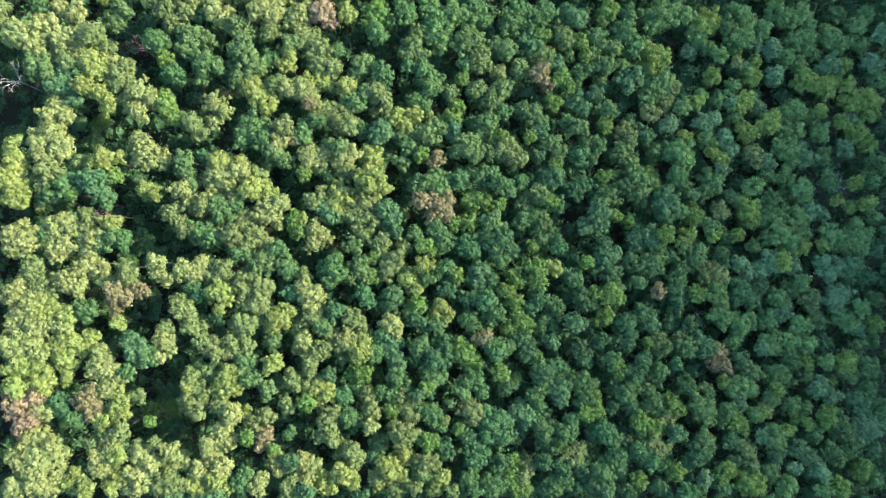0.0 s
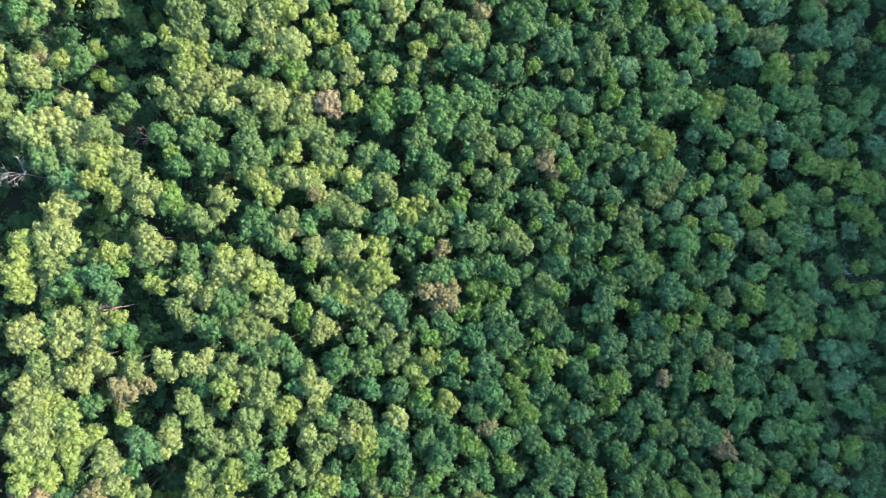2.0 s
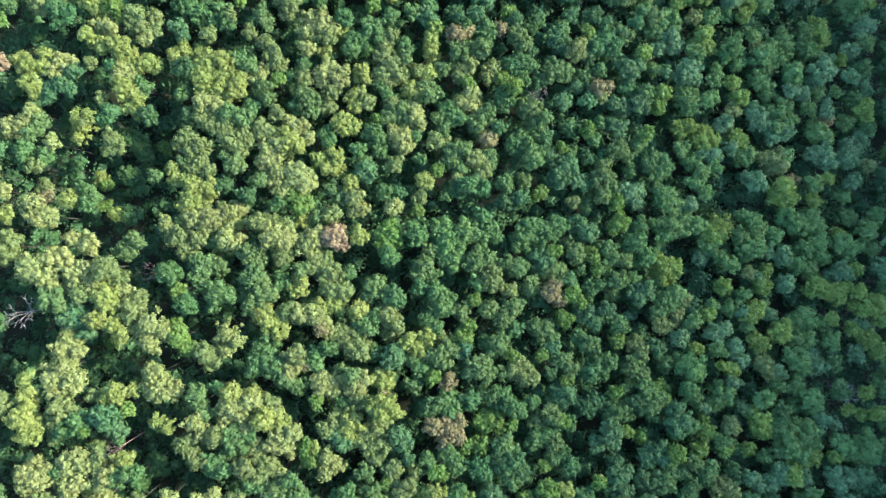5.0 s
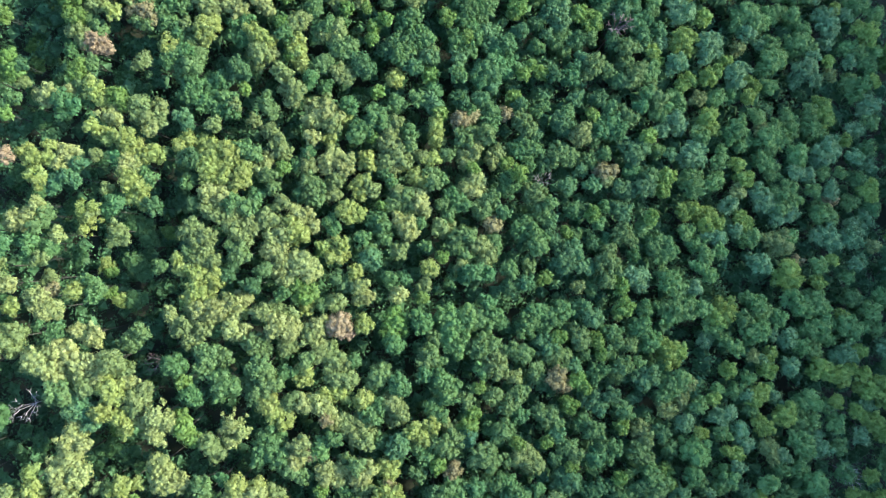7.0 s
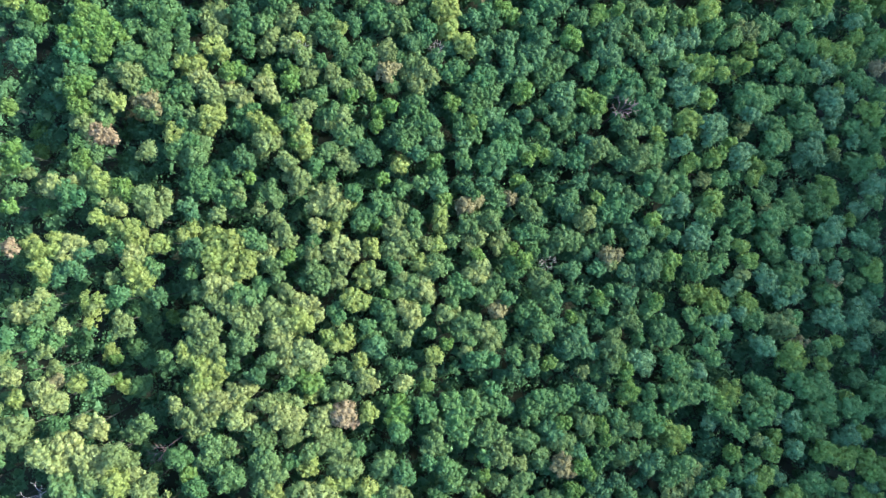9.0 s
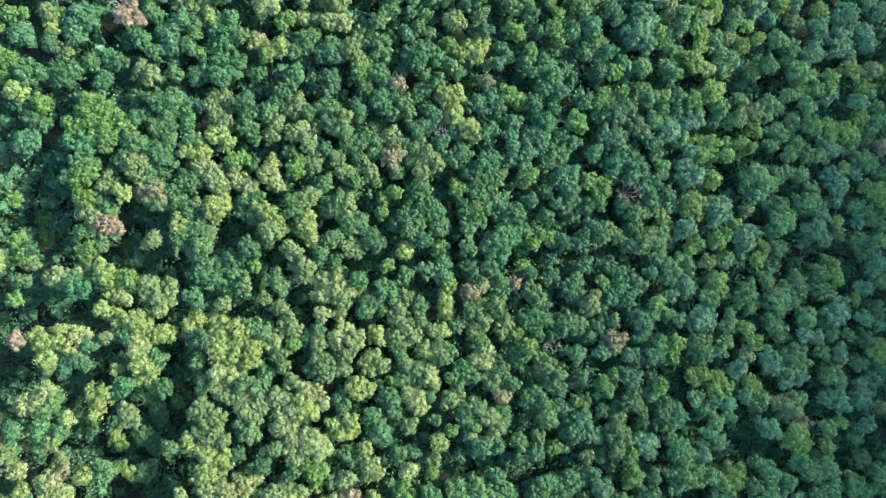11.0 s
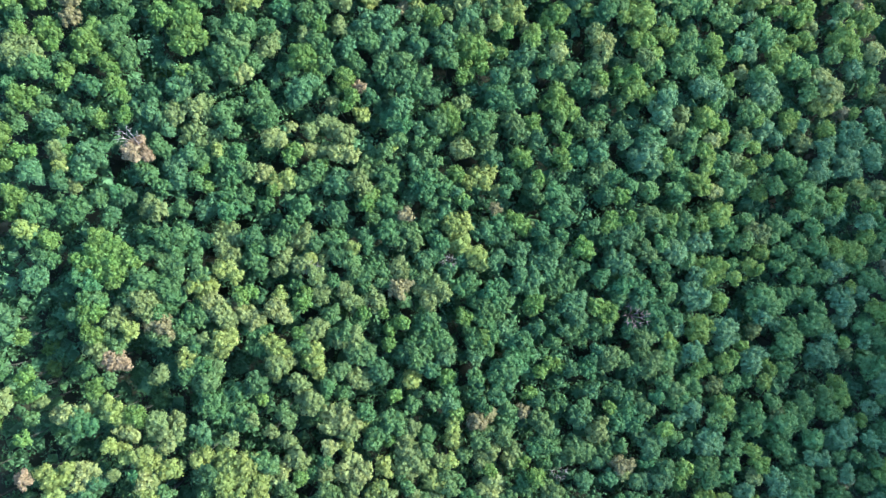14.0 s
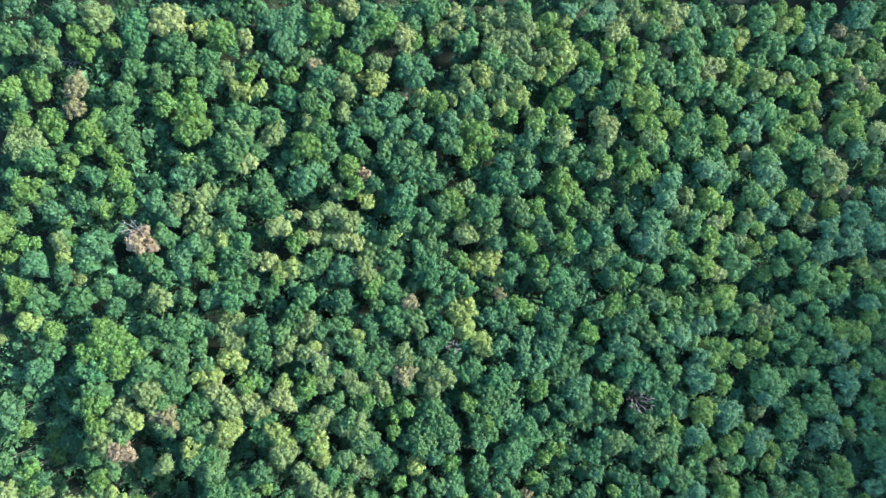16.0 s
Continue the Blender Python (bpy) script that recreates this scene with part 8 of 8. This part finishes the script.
maple(22.2, 163.1, 1.7, (-0.6, 1.6, 1.4), habit="soft")
chestnut(22.8, 153.5, 1.7)
linden(23.9, 152.4, 2.0, (1.7, -0.5, 1.7))
locust(25.0, 166.8, 1.7, habit="soft")
basswood(25.0, 157.8, 2.4, (-1.1, -1.7, 1.8), (1.1, 1.1, 1.5))
linden(25.6, 169.7, 2.1, (1.7, 0.6, 1.4))
locust(25.6, 163.8, 1.3, habit="soft")
birch(27.3, 161.7, 1.3)
hornbeam(28.4, 159.0, 1.3)
locust(28.4, 156.3, 1.3, habit="soft")
locust(28.9, 167.7, 1.7, habit="soft")
locust(29.5, 163.9, 2.3, (-0.6, -2.2, 2.0), (1.1, 1.1, 1.5))
locust(31.8, 153.7, 2.1, (1.7, -1.0, 2.1), (-0.6, -1.1, 1.5))
birch(32.3, 161.9, 1.4)
locust(32.3, 158.1, 2.4, (1.1, 1.1, 1.8), (0.6, -1.6, 1.8))
birch(32.9, 164.1, 1.7)
birch(35.7, 163.1, 2.4, (1.1, -1.1, 1.8))
dying(36.9, 166.9, 1.4)
chestnut(37.5, 161.0, 1.4)
birch(37.5, 156.0, 1.7)
locust(38.0, 153.9, 2.1, (-1.7, 0.5, 1.7), habit="soft")
birch(39.7, 168.7, 2.8, (2.3, 0.6, 2.2), (1.2, -1.6, 2.0))
birch(40.9, 163.3, 2.8, (-1.7, -1.2, 1.8))
birch(42.1, 160.0, 2.5, (-1.7, -1.2, 1.8), (2.9, 0.1, 1.9))
birch(42.1, 152.9, 2.8, (-1.7, -1.1, 2.0), (1.7, -1.1, 1.8))
birch(43.2, 167.2, 1.7)
linden(45.0, 163.4, 2.8, (1.7, 0.6, 2.0), (-1.2, 1.1, 1.5))
locust(46.7, 152.4, 1.9, (0.6, -1.6, 1.5), habit="soft")
birch(48.4, 169.6, 2.5, (-1.2, -1.7, 1.9), (0.6, -2.7, 1.7))
birch(49.0, 158.6, 2.5, (1.8, -1.6, 2.0), (-1.2, -0.6, 1.5))
birch(51.4, 150.3, 1.4)
locust(51.4, 163.6, 2.2, (-0.6, -1.7, 1.9), habit="soft")
aspen(53.7, 153.1, 2.5, (1.2, -2.2, 1.9))
aspen(54.9, 158.7, 1.4)
birch(55.5, 165.4, 1.9, (-1.8, -1.2, 1.4))
hickory(56.7, 161.6, 2.2, (-1.2, -0.6, 1.6))
birch(57.3, 156.0, 2.2, (-1.8, -1.2, 1.7))
birch(58.5, 169.4, 2.8, (-1.8, -1.7, 1.9), (1.2, -2.2, 1.9))
birch(58.5, 153.3, 2.2, (1.8, 1.2, 1.6))
locust(60.3, 160.0, 1.6, (3.0, -0.5, 1.6), habit="soft")
linden(61.4, 161.7, 1.5)
locust(63.8, 153.4, 1.6, (2.4, 0.6, 1.7), habit="soft")
birch(65.0, 163.5, 2.2, (-1.8, 1.6, 1.9), (1.8, 0.6, 1.6))
locust(65.6, 159.0, 2.5, (1.2, 1.7, 1.9))
locust(67.4, 152.9, 1.3, habit="soft")
linden(68.6, 156.9, 1.6)
birch(70.5, 165.4, 2.1)
birch(71.1, 168.8, 2.5, (1.8, -0.5, 1.6))
birch(71.7, 150.7, 1.8)
chestnut(71.7, 166.5, 1.3)
hickory(71.7, 163.2, 1.3)
aspen(72.9, 157.5, 1.3)
locust(74.1, 154.7, 2.9, (1.8, -1.7, 2.4), (-1.2, -1.7, 2.2))
birch(74.1, 159.8, 2.1)
locust(74.1, 164.9, 1.9, habit="soft")
linden(75.9, 163.3, 1.7, (1.2, -1.1, 1.4))
locust(76.5, 150.8, 1.8, habit="soft")
dying(77.2, 161.3, 1.3)
birch(79.0, 164.5, 1.8)
locust(79.6, 158.3, 2.7, (-1.8, 1.1, 1.9))
locust(80.2, 168.5, 1.9, (1.2, -1.1, 1.4), habit="soft")
linden(80.8, 151.5, 1.8)
# the slope about 180 m along
ash(-48.3, 170.6, 1.3)
oak(-39.6, 170.4, 1.6)
ash(-34.2, 170.2, 2.0, (-1.0, -6.1, 2.0))
linden(-24.2, 171.9, 1.9)
ash(-21.7, 170.7, 2.3, (1.0, 1.1, 1.4))
ash(-14.6, 172.1, 1.7, (2.6, -0.4, 2.0))
beech(-12.5, 170.1, 1.3)
hornbeam(-9.4, 172.3, 2.3, (2.1, 0.6, 1.6))
linden(-4.7, 172.0, 2.2, (0.7, -1.5, 1.5))
oak(-2.6, 171.1, 1.6)
chestnut(2.1, 171.8, 2.5, (-1.1, -1.6, 1.6), (1.6, -0.5, 1.5))
chestnut(7.5, 171.0, 3.0, (1.6, -1.5, 2.2), (-1.6, -1.7, 2.1))
birch(8.0, 173.2, 1.7)
locust(12.3, 170.7, 2.1, (1.1, 1.1, 1.3), habit="soft")
hickory(15.3, 171.4, 2.2, (1.2, 0.1, 1.5))
aspen(17.2, 173.6, 1.9)
birch(20.6, 171.1, 1.7)
aspen(23.9, 172.9, 2.7, (1.1, 1.1, 1.8), (-1.1, -1.1, 1.8))
chestnut(29.5, 174.8, 2.1, (-1.1, -1.7, 1.5))
linden(31.8, 172.2, 1.8)
birch(34.0, 170.1, 2.0, (-0.6, -3.3, 1.8))
locust(34.6, 172.8, 2.1, (1.7, 2.3, 1.8), habit="soft")
linden(37.4, 173.5, 2.8, (0.6, -2.2, 1.8), (-1.1, -2.2, 1.8))
aspen(41.5, 173.7, 2.6, (1.2, -1.0, 1.5))
birch(44.4, 175.5, 1.4)
birch(46.1, 173.4, 2.0)
chestnut(51.4, 174.9, 1.7)
hickory(52.3, 170.3, 2.0, (-0.7, -1.4, 1.2))
birch(55.5, 172.1, 1.9)
birch(57.3, 173.8, 2.2, (-1.8, 1.0, 1.6))
locust(60.2, 176.0, 1.7, habit="soft")
hickory(61.1, 172.9, 1.3)
birch(63.2, 170.2, 1.6)
locust(64.4, 175.3, 1.8, habit="soft")
locust(64.4, 172.5, 1.2, habit="soft")
aspen(67.4, 171.5, 2.5, (-1.2, -1.7, 1.9), (1.2, 1.2, 1.6))
birch(68.6, 175.4, 2.2, (1.8, 0.6, 1.6))
dying(72.9, 172.2, 1.5)
chestnut(76.5, 170.1, 2.5, (1.2, 1.2, 1.6))
aspen(77.1, 175.2, 2.9, (1.8, 1.2, 1.9), (-1.8, -1.2, 1.9))
aspen(79.6, 172.5, 1.3)
locust(80.8, 172.0, 1.6, habit="soft")

dead_tree(-74.1, 29.1, 17.2, 2.6, 0.3, "big grey bare dead tree with forked boughs")
dead_tree(-54.0, 36.0, 15.0, 1.7, 1.0, "grey bare dead tree among green crowns", TWIG)
dead_tree(74.9, 12.7, 18.4, 1.8, 0.2, "small pale bare dead tree in the canopy")
dead_tree(-61.4, 131.2, 18.6, 1.7, 0.8, "bare pale boughs over a withered crown")
dead_tree(30.4, 98.9, 18.6, 2.4, 0.0, "reddish-grey bare dead tree", TWIG, 1.7)
dead_tree(-58.2, 5.7, 17.0, 0.9, 0.0, "short reddish-grey bare dead tree", TWIG)
dead_tree(15.8, 69.5, 16.0, 1.4, 0.5, "thin pale bare dead tree")
dead_tree(-30.0, 108.6, 17.5, 1.3, 0.2, "thin white bare dead tree")
dead_tree(-5.0, 109.5, 17.0, 1.2, 1.1, "thin white bare dead tree")
dead_tree(-73.5, 162.0, 14.0, 1.5, 0.4, "grey bare dead tree in a canopy gap")
dead_tree(53.2, 6.8, 15, 1.1, 0.4, "thin pale bare dead tree")


# the margin of the stand, where the same trees go on
for gx in np.arange(-92, 90, 4.6):
    for gy in np.arange(-52, 184, 4.6):
        if -76 < gx < 74 and -42 < gy < 168:
            continue
        mx, my, mr = gx + rng.uniform(-1.4, 1.4), gy + rng.uniform(-1.4, 1.4), rng.uniform(2.0, 3.6)
        if all((mx - a) ** 2 + (my - b) ** 2 > (0.8 * (mr + c)) ** 2 for a, b, c in STANDING):
            kind = ("beech_tree", "ash_tree", "oak_tree", "maple_tree", "chestnut_tree")[int(rng.integers(5))]
            tree(kind, KINDS[kind][0], mx, my, mr)


# ---- undergrowth and woods beyond ----
def undergrowth():
    """Low bushes and saplings under the canopy, in one sheet of lobes."""
    lobes = []
    step = 2.5
    for gx in np.arange(-88, 88, step):
        for gy in np.arange(-50, 180, step):
            x, y = gx + rng.uniform(-1.5, 1.5), gy + rng.uniform(-1.5, 1.5)
            r = rng.uniform(1.5, 2.5)
            ahead = min(1, max(0, (y - 65) / 45))
            h = rng.uniform(8.0, 12.6) + 0.8 * ahead - 6.5 * (1 - ahead) * min(1, max(0, (10 - x) / 45))  # the wood is more open up the slope
            lobes.append(((x, y, float(ground_z(x, y)) + h), (r, r, r * 0.8)))
    v, f = foliage(lobes, 2.7, 0.27, 0.5, 0.8, low=0.15, crowded=False)
    return tagged(new("undergrowth", mesh_of("undergrowth", v.tolist(), f, UNDER)),
                  "dark green undergrowth and saplings beneath the canopy", "undergrowth", kind="stuff")


def far_woods():
    """The forest beyond: coarse crowns all round."""
    lobes = []
    step = 9.0
    for gx in np.arange(-160, 200, step):
        for gy in np.arange(-130, 260, step):
            x, y = gx + rng.uniform(-4, 4), gy + rng.uniform(-4, 4)
            if -91 < x < 90 and -52 < y < 184:
                continue
            r = rng.uniform(4.2, 6.4)
            lobes.append(((x, y, float(ground_z(x, y)) + 16.5 - r * 0.6 + rng.uniform(-2, 1)), (r, r, r * 0.8)))
    v, f = foliage(lobes, 0.75, 0.75, 0.5, 0.9, low=0.0, crowded=False)
    return tagged(new("far_woods", mesh_of("far_woods", v.tolist(), f, LEAF["g"])),
                  "green broadleaf woods on the slope all round", "woods", kind="stuff")


undergrowth()
far_woods()
